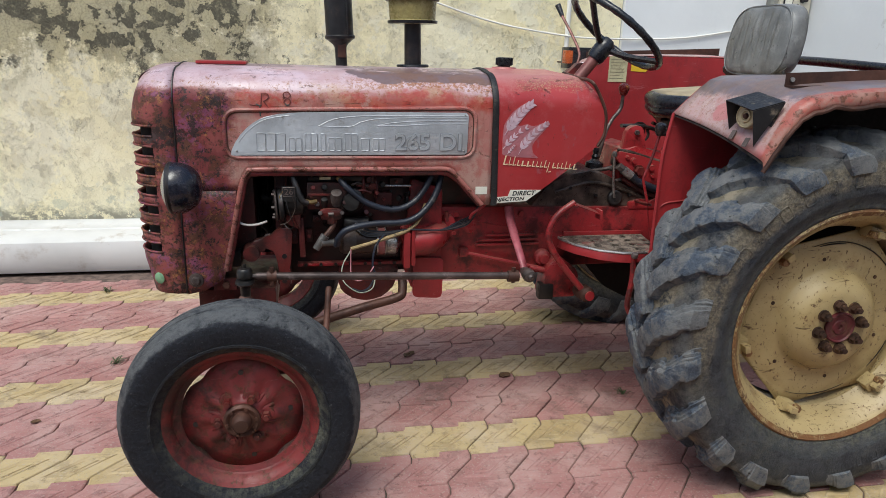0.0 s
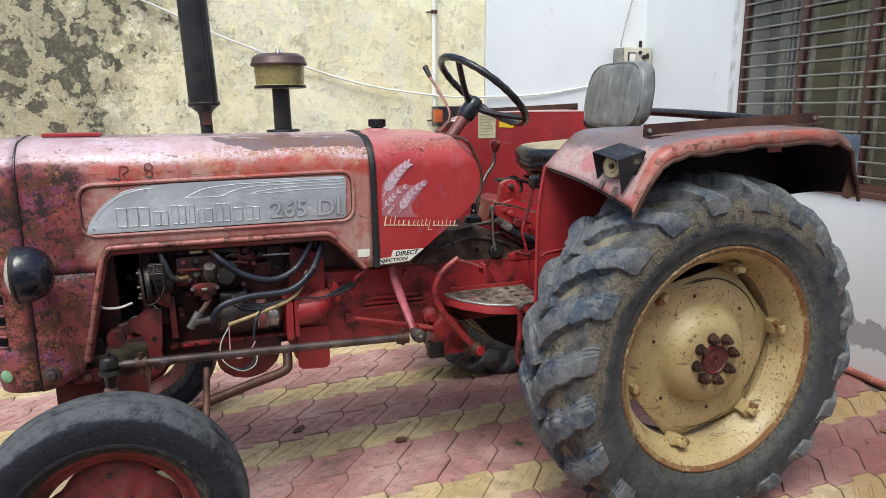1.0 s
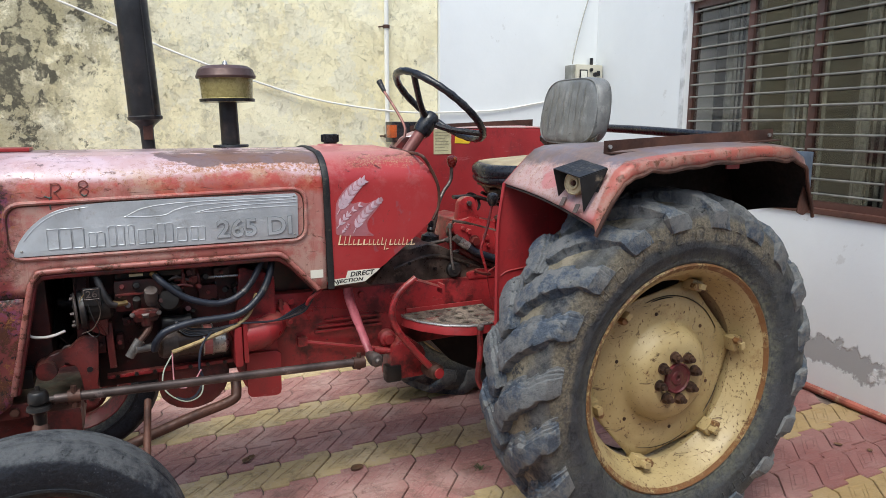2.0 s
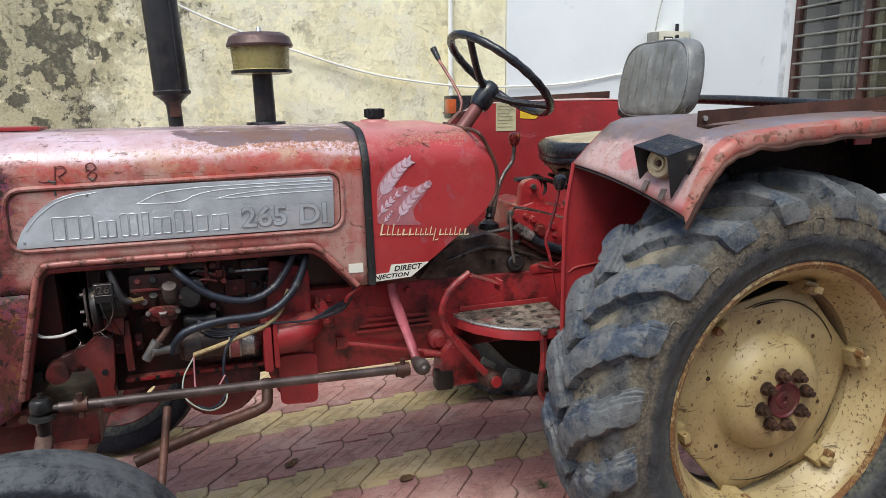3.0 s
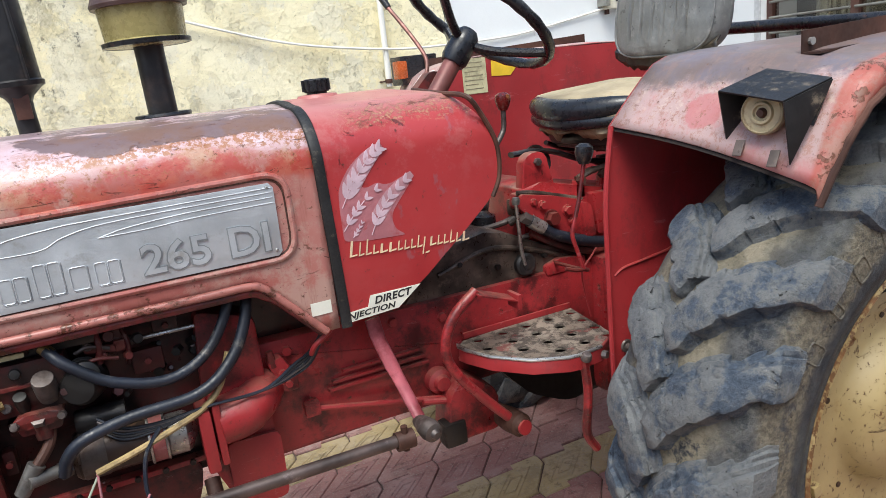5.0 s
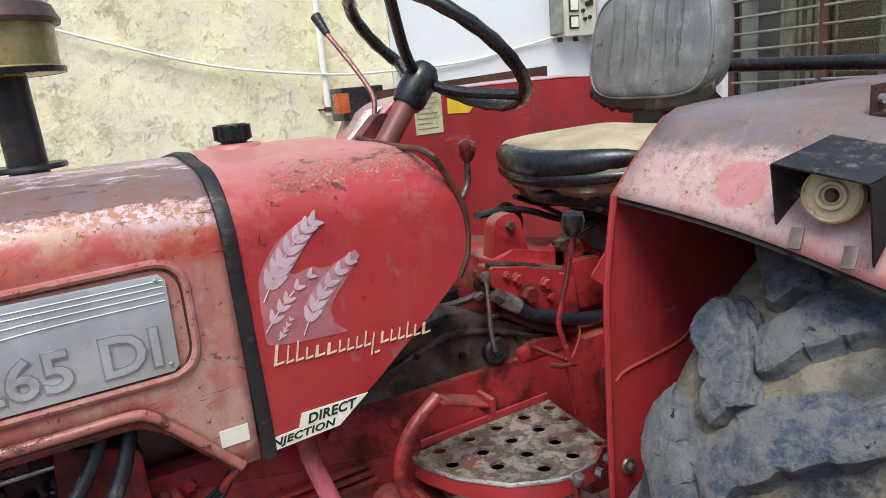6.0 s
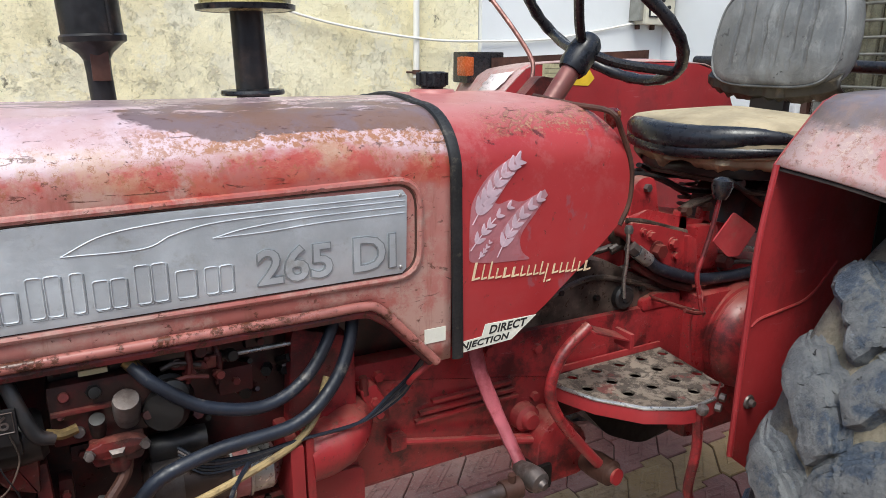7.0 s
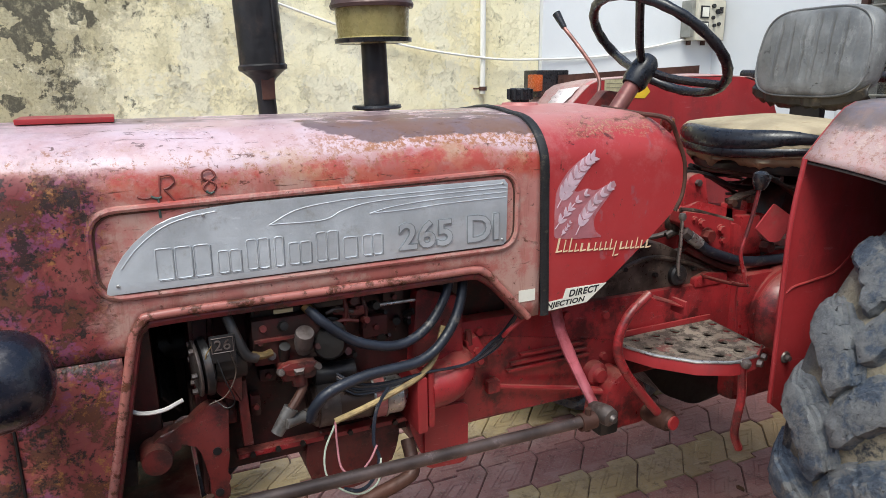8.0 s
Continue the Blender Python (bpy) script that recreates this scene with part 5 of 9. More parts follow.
def headlamp(y, sgn):
    c = Vector((-0.205, y, 0.975))
    d = Vector((-1, 0.0, -0.02))
    prof = [(0.0, -0.075)] + [(0.082 * math.sin(a) ** 0.8, -0.075 * math.cos(a)) for a in [k * math.pi / 16 for k in range(1, 9)]] + [(0.083, 0.012), (0.080, 0.018), (0.074, 0.019)]
    shell = part("headlamp", lathe(B(), prof, c, d, 32), plain("blue_black_enamel", (0.011, 0.012, 0.020), 0.22, 0.0, 0.3, 25, (0.05, 0.045, 0.05), 0.2), tractor, "black bowl headlamp")
    part("lamp_rim", lathe(B(), [(0.076, 0.014), (0.083, 0.012), (0.085, 0.020), (0.080, 0.027), (0.073, 0.024)], c, d, 32, close=True), M_SOOT, shell)
    part("lamp_lens", lathe(B(), [(0.075, 0.021), (0.06, 0.036), (0.035, 0.046), (0.0, 0.049)], c, d, 32), M_LENS, shell, "pale dusty lamp glass")
    part("lamp_reflector", lathe(B(), [(0.072, 0.016), (0.05, -0.02), (0.02, -0.045), (0.0, -0.048)], c, d, 24), M_BRIGHT, shell)
    part("lamp_stalk", rod(B(), c + Vector((0, 0.05 * sgn, -0.01)), (c.x + 0.01, SIDE + 0.01 if sgn > 0 else 2 * MID - SIDE - 0.01, c.z - 0.02), 0.014), M_BLACK, shell)


headlamp(-0.385, 1)
headlamp(2 * MID + 0.385, -1)


# ---- fuel tank and dashboard cowl ----
def tank():
    rear = [(1.130, 1.360), (1.180, 1.352), (1.217, 1.331), (1.250, 1.290), (1.278, 1.235), (1.287, 1.190), (1.283, 1.140), (1.262, 1.098), (1.189, 1.037), (1.057, 0.934), (1.00, 0.912), (0.885, 0.892)]

    def rear_x(z):
        for (xa, za), (xb, zb) in zip(rear, rear[1:]):
            if zb <= z <= za:
                return xa + (xb - xa) * (za - z) / (za - zb)
        return rear[0][0] if z > 1.36 else 0.9

    sec = [(SIDE, 0.892 + 0.343 * k / 18) for k in range(18)]
    for k in range(13):
        a = k / 12 * math.pi / 2
        sec.append((SIDE + 0.145 * (1 - math.cos(a) ** 0.9 if k < 12 else 1), 1.235 + 0.114 * math.sin(a)))
    sec += [(MID - 0.06, CROWN + 0.002), (MID, CROWN + 0.005)]
    full = sec + [(2 * MID - y, z) for y, z in reversed(sec[:-1])]
    rows = []
    for k in range(13):
        t = k / 12
        row = []
        for y, z in full:
            xr = max(0.90, rear_x(z))
            # the top falls away behind the filler
            x = 0.880 + (xr - 0.880) * t
            row.append((x, y, z))
        rows.append(row)
    bm = B()
    vs = sheet(bm, rows)
    rear_loop = vs[-1]
    n = len(rear_loop)
    for k in range(n // 2):
        a, b, c, d = rear_loop[k], rear_loop[k + 1], rear_loop[n - 2 - k], rear_loop[n - 1 - k]
        if len({a, b, c, d}) == 4:
            bm.faces.new((a, b, c, d))
        elif len({a, b, c, d}) == 3:
            bm.faces.new((a, b, d))
    ob = part("fuel_tank", bm, M_TANK, tractor, "scratched bright red fuel tank cover", sharp=40)
    edge = [(x + 0.002, SIDE, z) for x, z in rear[2:8]]
    over = [(1.190, MID - 0.05, 1.352), (1.205, SIDE + 0.10, 1.340)]
    part("rear_trim", tube(B(), over + edge, 0.006, 8, 4), M_RUST, ob, "rusty rear edge trim")
    cap = B()
    lathe(cap, [(0.0, 0.036), (0.026, 0.036), (0.030, 0.032), (0.030, 0.006), (0.024, 0.004), (0.024, -0.004), (0.0, -0.004)], (0.966, MID + 0.005, CROWN + 0.010), (0, 0, 1), 20)
    part("filler_cap", cap, M_BLACK, ob, "black ribbed filler cap")
    for k in range(10):
        a = k * math.pi / 5
        cap = rod(B(), (0.966 + 0.030 * math.cos(a), MID + 0.005 + 0.030 * math.sin(a), CROWN + 0.018), (0.966 + 0.030 * math.cos(a), MID + 0.005 + 0.030 * math.sin(a), CROWN + 0.044), 0.005, seg=6)
        part("cap_rib", cap, M_BLACK, ob)
    part("filler_neck", lathe(B(), [(0.05, 0.0), (0.046, 0.008), (0.030, 0.010), (0.0, 0.010)], (0.966, MID + 0.005, CROWN + 0.001), (0, 0, 1), 28), M_TANK, ob)
    return ob


fuel_tank = tank()


def strap():
    """Black rubber strip over the joint of bonnet and tank."""
    bm = B()
    sec = bonnet_section(0.880, 14)
    rows = []
    for dx, lift in ((-0.012, 0.0005), (-0.010, 0.005), (0.0, 0.0075), (0.010, 0.005), (0.012, 0.0005)):
        row = []
        for i, (y, z) in enumerate(sec):
            a, b = Vector(sec[max(i - 1, 0)]), Vector(sec[min(i + 1, len(sec) - 1)])
            t = (b - a).normalized()
            bow = 0.010 * (1 - min(1, max(0, (z - 0.9) / 0.4))) - 0.004
            row.append((0.8715 + dx + bow, y - t.y * lift, z + t.x * lift))
        rows.append(row)
    sheet(bm, rows)
    part("joint_strip", bm, M_STRAP, tractor, "perished black rubber joint strip")


strap()


def decals():
    y = SIDE - 0.0022
    # white lettered label
    out = [(0.880, 0.888), (1.000, 0.894), (1.058, 0.936), (0.938, 0.937), (0.930, 0.913), (0.880, 0.910)]
    lab = part("injection_label", slab(B(), out, y, y + 0.0015), M_LABELW, tractor, "white label lettered in black", smooth=False)
    for text, pts in (("DIRECT", (0.946, 1.036, 0.9150, 0.9325)), ("INJECTION", (0.876, 0.994, 0.8925, 0.9095))):
        bm = fit_letters(lettering(text, 0.02, 0.0002, 1.05, 0.25, 0.0006), *pts, y - 0.0006)
        for v in bm.verts:
            v.co.z += (v.co.x - 0.94) * 0.025
        part("black_letters", bm, M_INK, lab, smooth=False)
    part("sticker", box(B(), (0.806, y, 0.922), (0.850, y + 0.0015, 0.950)), M_LABELW, hood, "small white paper sticker")
    # wheat ears on a washed-out ground, and a row of strokes below, drawn as plain shapes
    ground = round_poly([(0.899, 1.135), (0.902, 1.174), (0.912, 1.193), (0.929, 1.217), (0.958, 1.241), (0.990, 1.257), (1.006, 1.258), (1.012, 1.249), (1.002, 1.233), (0.976, 1.212), (0.957, 1.191), (0.951, 1.174), (0.963, 1.170), (0.990, 1.178), (1.003, 1.171), (1.021, 1.171), (1.041, 1.180), (1.073, 1.187),
                         (1.062, 1.164), (1.046, 1.145), (1.017, 1.112), (1.011, 1.093), (1.018, 1.070), (1.041, 1.054), (0.95, 1.058), (0.899, 1.066)], 0.010, 3)
    emblem = part("emblem_ground", slab(B(), ground, y + 0.0013, y + 0.0019), M_DECALPALE, fuel_tank, "washed-out pink ground of the emblem", smooth=False)

    def grain(cx, cz, l, w, ang, lift):
        pts = []
        for k in range(10):
            t = 2 * math.pi * k / 10
            px, pz = l * math.cos(t), w * math.sin(t) * (1 - 0.45 * math.cos(t))
            pts.append((cx + px * math.cos(ang) - pz * math.sin(ang), cz + px * math.sin(ang) + pz * math.cos(ang)))
        part("grain", slab(B(), pts, y - lift, y + 0.0010), M_DECAL, emblem, smooth=False)

    ears = (([(0.905, 1.137), (0.922, 1.165), (0.939, 1.189), (0.962, 1.217), (0.986, 1.239), (1.006, 1.252)], 7, 0.0200), ([(0.961, 1.068), (0.980, 1.103), (1.002, 1.131), (1.030, 1.157), (1.070, 1.184)], 6, 0.0165),
            ([(0.902, 1.088), (0.921, 1.111), (0.939, 1.130), (0.966, 1.153), (0.998, 1.171)], 5, 0.0130), ([(0.920, 1.071), (0.933, 1.086), (0.945, 1.102)], 4, 0.0062))
    M_EAR = plain("faded_rose_decal", (0.46, 0.245, 0.275), 0.5, 0.0, 0.15, 60, (0.41, 0.15, 0.16), 0.4)
    for n_ear, (pts, count, size) in enumerate(ears):
        line = smooth_path([(x, 0, z) for x, z in pts], 8)
        left, right = [], []
        for i, q in enumerate(line):
            f = i / (len(line) - 1)
            d = (line[min(i + 1, len(line) - 1)] - line[max(i - 1, 0)]).normalized()
            w = size * 0.98 * math.sin(math.pi * (0.20 + 0.72 * f)) ** 0.6
            if f > 0.25:
                left.append((q.x - d.z * w, q.z + d.x * w))
                right.append((q.x + d.z * w, q.z - d.x * w))
        if n_ear < 2:
            part("ear_ground", slab(B(), left + right[::-1], y + 0.0008, y + 0.0014), M_EAR, emblem, smooth=False)
        part("stem", tube(B(), [(q.x, y + 0.0006, q.z) for q in line[:len(line) * 2 // 3]], 0.0011, 5, 1), M_DECAL, emblem)
        for k in range(count):
            f = 0.16 + 0.74 * k / (count - 1)
            q = line[min(len(line) - 2, int(f * (len(line) - 1)))]
            d = line[min(len(line) - 1, int(f * (len(line) - 1)) + 1)] - q
            ang = math.atan2(d.z, d.x)
            s = size * (1 - 0.38 * f)
            for side in (-1, 1):
                a = ang + side * 0.62
                grain(q.x + s * 0.80 * math.cos(a), q.z + s * 0.80 * math.sin(a), s * 0.95, s * 0.36, a, 0.00012 * (2 * k + (side > 0)))
    x = 0.905
    for w, h, drop in ((0.010, 0.034, 0), (0.005, 0.030, 0), (0.006, 0.034, 0), (0.006, 0.020, 0), (0.010, 0.020, 0), (0.010, 0.020, 0), (0.005, 0.021, 0), (0.005, 0.021, 0), (0.005, 0.021, 0), (0.005, 0.027, 0), (0.005, 0.022, 0.016), (0.008, 0.020, 0), (0.005, 0.021, 0), (0.005, 0.021, 0), (0.005, 0.029, 0), (0.006, 0.021, 0), (0.010, 0.021, 0)):
        z0 = 1.030 - (x - 0.905) * 0.07 - drop
        w2 = w * 0.5
        o = [(x - drop * 0.3, z0), (x + w2 - drop * 0.3, z0), (x + w2 + h * 0.22, z0 + h + drop), (x + h * 0.22, z0 + h + drop)]
        part("stroke", slab(B(), o, y, y + 0.0012), M_DECALCREAM, emblem, smooth=False)
        part("stroke", slab(B(), [(x + w2, z0), (x + w + 0.007, z0 + 0.001), (x + w + 0.008, z0 + 0.0045), (x + w2 + 0.001, z0 + 0.003)], y, y + 0.0012), M_DECALCREAM, emblem, smooth=False)
        x += w + 0.0105


decals()


def scrawl():
    """Old hand-daubed marks above the nameplate, with green drips."""
    y = SIDE - 0.0005

    def on_side(x, z):
        return (x, y + max(0, z - 1.238) ** 2 * 2.2, z)

    M_DRIP = plain("dull_green_drip", (0.060, 0.095, 0.080), 0.6, 0.0, 0.3, 80)
    for pts in ([(0.022, 1.236), (0.034, 1.232), (0.048, 1.234)], [(0.062, 1.272), (0.060, 1.245), (0.058, 1.218)], [(0.062, 1.270), (0.080, 1.270), (0.085, 1.258), (0.074, 1.248), (0.068, 1.246), (0.077, 1.234), (0.085, 1.222)],
                [(0.146, 1.256), (0.156, 1.266), (0.147, 1.276), (0.135, 1.272), (0.134, 1.262), (0.146, 1.256), (0.156, 1.248), (0.152, 1.238), (0.142, 1.236), (0.134, 1.244), (0.144, 1.256)]):
        part("paint_stroke", tube(B(), [on_side(x, z) for x, z in pts], 0.0020, 6, 5), M_SCRAWL, hood, "faded hand-daubed dark paint stroke")
    for pts in ([(0.057, 1.232), (0.056, 1.215), (0.0565, 1.196)], [(0.044, 1.235), (0.054, 1.231), (0.062, 1.233)], [(0.138, 1.238), (0.145, 1.233), (0.152, 1.236)]):
        part("paint_drip", tube(B(), [on_side(x, z) for x, z in pts], 0.0026, 6, 5), M_DRIP, hood, "dull green paint drip")


scrawl()


# ---- exhaust and air cleaner ----
def exhaust():
    x, y = 0.349, 0.175
    lean = Vector((-0.045, 0, 1)).normalized()
    base = Vector((x, y, 1.30))
    pipe = part("exhaust", lathe(B(), [(0.0, 0.0), (0.023, 0.0), (0.0225, 0.10), (0.024, 0.13), (0.0, 0.13)], base, lean, 24), M_SOOT, tractor, "sooty black upright exhaust silencer")
    prof = [(0.022, 0.12), (0.030, 0.135), (0.050, 0.152), (0.058, 0.156), (0.059, 0.166), (0.054, 0.170), (0.053, 0.52), (0.054, 0.60), (0.040, 0.63), (0.022, 0.65), (0.022, 0.80), (0.0, 0.80)]
    can = part("silencer", lathe(B(), prof, base, lean, 32), M_SOOT, pipe)
    part("weld_seam", tube(B(), [base + lean * s + Vector((0.030, -0.046, 0)) for s in (0.165, 0.3, 0.45, 0.6)], 0.004, 6), M_SOOT, pipe)
    part("heat_shield", box(B(), (x - 0.018, y - 0.028, 1.385), (x + 0.014, y - 0.020, 1.44), 0.003), M_RUST, pipe)


def air_cleaner():
    x, y = 0.632, 0.170
    c = Vector((x, y, 1.36))
    up = Vector((-0.02, 0, 1)).normalized()
    stem = part("air_cleaner", lathe(B(), [(0.0, -0.03), (0.034, -0.03), (0.034, 0.0), (0.033, 0.162), (0.0, 0.162)], c, up, 24), M_SOOT, tractor, "oil-bath air cleaner with olive bowl on a black stem")
    part("stem_flange", lathe(B(), [(0.034, -0.006), (0.064, -0.006), (0.066, -0.002), (0.064, 0.004), (0.034, 0.006)], c, up, 28), M_BLACK, stem)
    part("oil_bowl", lathe(B(), [(0.034, 0.160), (0.094, 0.162), (0.097, 0.167), (0.097, 0.172), (0.091, 0.176), (0.095, 0.235), (0.096, 0.250), (0.0, 0.250)], c, up, 40), M_OLIVE, stem, "olive tinted oil bowl")
    part("bowl_rim", lathe(B(), [(0.092, 0.161), (0.099, 0.162), (0.100, 0.172), (0.092, 0.174)], c, up, 40, close=True), M_BLACK, stem)
    part("lid", lathe(B(), [(0.094, 0.246), (0.106, 0.246), (0.108, 0.254), (0.104, 0.262), (0.098, 0.278), (0.080, 0.290), (0.02, 0.296), (0.0, 0.296)], c, up, 40), M_BROWNCAP, stem, "rust-brown domed lid")
    part("wing_nut", rod(B(), c + up * 0.294, c + up * 0.310, 0.012, 0.006, 12), M_BRIGHT, stem)


exhaust()
air_cleaner()


# ---- wheels ----
def hexa(bm, c, d, r, h, seg=6):
    rod(bm, c, Vector(c) + Vector(d).normalized() * h, r, r * 0.92, seg)
    return bm


def rear_wheel():
    cx, cz, yc = 1.890, 0.600, -0.775
    c = (cx, yc, cz)
    ax = (0, -1, 0)
    rim_prof = [(0.392, 0.150), (0.398, 0.146), (0.398, 0.136), (0.386, 0.128), (0.366, 0.115), (0.352, 0.070), (0.330, 0.040), (0.330, -0.040), (0.352, -0.070), (0.366, -0.115), (0.392, -0.150),
                (0.384, -0.150), (0.358, -0.118), (0.345, -0.072), (0.322, -0.043), (0.322, 0.043), (0.345, 0.075), (0.358, 0.120), (0.380, 0.142)]
    wheel = part("rear_wheel", lathe(B(), rim_prof, c, ax, 72, close=True), M_CREAMRIM, tractor, "cream painted rear wheel with rusty rim edge")
    part("rim_flange", lathe(B(), [(0.378, 0.141), (0.393, 0.1515), (0.3995, 0.147), (0.3995, 0.137), (0.388, 0.130)], c, ax, 72), M_CREAMRUST, wheel, "rusted rim flange")
    # tyre carcass
    half = [(0.385, 0.136), (0.402, 0.147), (0.405, 0.1495), (0.412, 0.1505), (0.416, 0.151), (0.430, 0.159), (0.448, 0.1665), (0.452, 0.1685), (0.458, 0.169), (0.480, 0.171), (0.505, 0.172), (0.530, 0.1695), (0.550, 0.165), (0.568, 0.158), (0.578, 0.150), (0.590, 0.10), (0.598, 0.05), (0.600, 0.0)]
    prof = half + [(r, -s) for r, s in reversed(half[:-1])]
    part("tyre", lathe(B(), prof, c, ax, 96), M_RUBBERMUD, wheel, "muddy tractor tyre", sharp=60)
    count = 20

    def carcass(s):
        pts = [(0.0, 0.600), (0.05, 0.598), (0.10, 0.590), (0.150, 0.578), (0.165, 0.550), (0.172, 0.505), (0.172, 0.44)]
        for (sa, ra), (sb, rb) in zip(pts, pts[1:]):
            if s <= sb:
                return ra + (rb - ra) * (s - sa) / max(1e-6, sb - sa)
        return pts[-1][1]

    def wall_at(r):
        pts = [(0.600, 0.0), (0.598, 0.05), (0.590, 0.10), (0.578, 0.150), (0.568, 0.158), (0.550, 0.165), (0.530, 0.1695), (0.505, 0.172), (0.480, 0.171), (0.40, 0.150)]
        for (ra, sa), (rb, sb) in zip(pts, pts[1:]):
            if r >= rb:
                return sa + (sb - sa) * (ra - r) / (ra - rb)
        return 0.150

    def along(table, t):
        for (ta, va), (tb, vb) in zip(table, table[1:]):
            if t <= tb:
                f = (t - ta) / (tb - ta)
                return va + (vb - va) * f * f * (3 - 2 * f)
        return table[-1][1]

    rng = random.Random(3)
    mid_s = 0.0235           # bars shifted inward to fit where the camera sees their noses
    turn_of = [(0.0, 0.0), (0.235, 0.098), (0.423, 0.160), (0.705, 0.220), (0.92, 0.295), (1.0, 0.318)]
    half_of = [(0.0, 0.0290), (0.35, 0.0305), (0.60, 0.029), (0.80, 0.030), (0.92, 0.031), (1.0, 0.026)]
    tall_of = [(0.0, 0.034), (0.68, 0.037), (0.86, 0.027), (1.0, 0.009)]
    # across a bar: a worn trailing flank that slopes off, a flat top, and a steep undercut leading flank
    across = [(-2.45, -0.03), (-2.30, 0.12), (-2.02, 0.16), (-1.92, 0.34), (-1.62, 0.38), (-1.52, 0.60), (-1.26, 0.66), (-1.16, 0.90), (-0.95, 0.95), (-0.55, 1.0), (0.0, 1.02), (0.45, 1.0), (0.80, 0.98), (0.98, 0.90), (1.05, 0.55), (1.12, 0.15), (1.30, -0.03)]
    for side in (1, -1):
        for k in range(count):
            base = radians(171.5 if side > 0 else 162.0) + 2 * math.pi * k / count + rng.uniform(-0.010, 0.010)
            worn = rng.uniform(0.86, 1.06)
            seed = rng.uniform(0, 90)
            steps = 26
            path = []
            for q in range(steps):
                t = (q / (steps - 1)) ** 1.25
                start = -0.002 if side > 0 else 0.006
                raw = start + (0.200 if side > 0 else 0.160) * t
                s = (raw - mid_s) if side > 0 else -(raw + mid_s)
                over = max(0.0, abs(s) - 0.146)
                s = math.copysign(min(abs(s), 0.146 + 0.55 * over), s)
                r = carcass(min(abs(s), 0.172)) - 1.3 * over
                path.append((s, r, base - along(turn_of, t) + 0.006 * noise.noise(Vector((seed, t * 5, 0))), t))
            rows = []
            for i, (s, r, ang, t) in enumerate(path):
                p0, p1 = path[max(i - 1, 0)], path[min(i + 1, steps - 1)]
                ds, da = math.copysign(math.hypot(p1[0] - p0[0], p1[1] - p0[1]), side), (p1[2] - p0[2]) * r
                ln = math.hypot(ds, da) or 1
                nx, na = -da / ln * side, ds / ln * side
                nose = min(1.0, t / 0.085)
                round_off = math.sqrt(max(0.0, 1 - (1 - nose) ** 2))
                w = along(half_of, t) * (0.25 + 0.75 * round_off)
                h = along(tall_of, t) * worn * (0.0 if i == 0 else min(1.0, 0.70 + 0.30 * nose))
                row = []
                for off, up in across:
                    gentle = off if off > -1.0 else -1.0 + (off + 1.0) * (0.35 + 0.65 * min(1.0, t / 0.3))
                    nn = noise.noise(Vector((seed + off * 0.8, t * 16, side * 3.0)))
                    n2 = noise.noise(Vector((seed + 7 + off * 2.5, t * 44, 1.0)))
                    ragged = 1 + (0.13 * nn + 0.13 * n2) * (1 if 0.1 < up < 0.99 else 0.3)
                    ss = s + nx * w * gentle * ragged
                    aa = ang + na * w * gentle * ragged / r
                    lift = h * max(0.0, up) * (1 + 0.05 * nn) - (0.004 if up < 0 else 0.0) + (0.0032 * n2 + 0.003 * noise.noise(Vector((seed + off * 5, t * 80, 2.0))) if up > 0.1 else 0)
                    rr = carcass(min(0.172, abs(ss))) + lift
                    ss = math.copysign(min(abs(ss), 0.163 + 0.4 * max(0.0, abs(ss) - 0.163)), ss)
                    down = min(1.0, max(0.0, (t - 0.66) / 0.26))      # where the bar turns over the shoulder
                    if down:
                        tilt = radians(75) * down
                        rr += down * (r + lift * math.cos(tilt) - rr)
                        ss += down * (math.copysign(wall_at(r) + lift * math.sin(tilt), s) - ss)
                    row.append((cx + rr * math.cos(aa), yc - ss, cz + rr * math.sin(aa)))
                rows.append(row)
            bm = B()
            vs = sheet(bm, rows)
            bm.faces.new(vs[0])
            bm.faces.new(vs[-1])
            part("tread_lug", bm, M_LUG, wheel, "worn scuffed tread bar", sharp=26)
    # moulded outlines and bars round the sidewall
    for k in range(11):
        a = math.radians(52 + k * 9.5)
        wide = 0.017 if k % 3 else 0.009
        o = round_poly([(-wide, -0.021), (wide, -0.021), (wide, 0.021), (-wide, 0.021)], 0.010, 3)
        m = Matrix.Translation((cx + 0.500 * math.cos(a), yc - 0.1715, cz + 0.500 * math.sin(a))) @ Matrix.Rotation(-(a - math.pi / 2), 4, "Y")
        part("moulded_mark", tube(B(), [m @ Vector((x, 0, z)) for x, z in o + o[:1]], 0.0020, 6, 1), M_RUBBERMUD, wheel)
    for k in range(7):
        a = math.radians(286 + k * 6.5)
        m = Matrix.Translation((cx + 0.492 * math.cos(a), yc - 0.1715, cz + 0.492 * math.sin(a))) @ Matrix.Rotation(-(a - math.pi / 2), 4, "Y")
        part("moulded_mark", tube(B(), [m @ Vector((x, 0, z)) for x, z in ((-0.010, -0.016), (-0.010, 0.016), (0.010, 0.016), (0.010, -0.004))], 0.0028, 6, 1), M_RUBBERMUD, wheel)
    # dished disc with six straight chords
    offs = math.radians(192)
    rows = []
    seg = 96
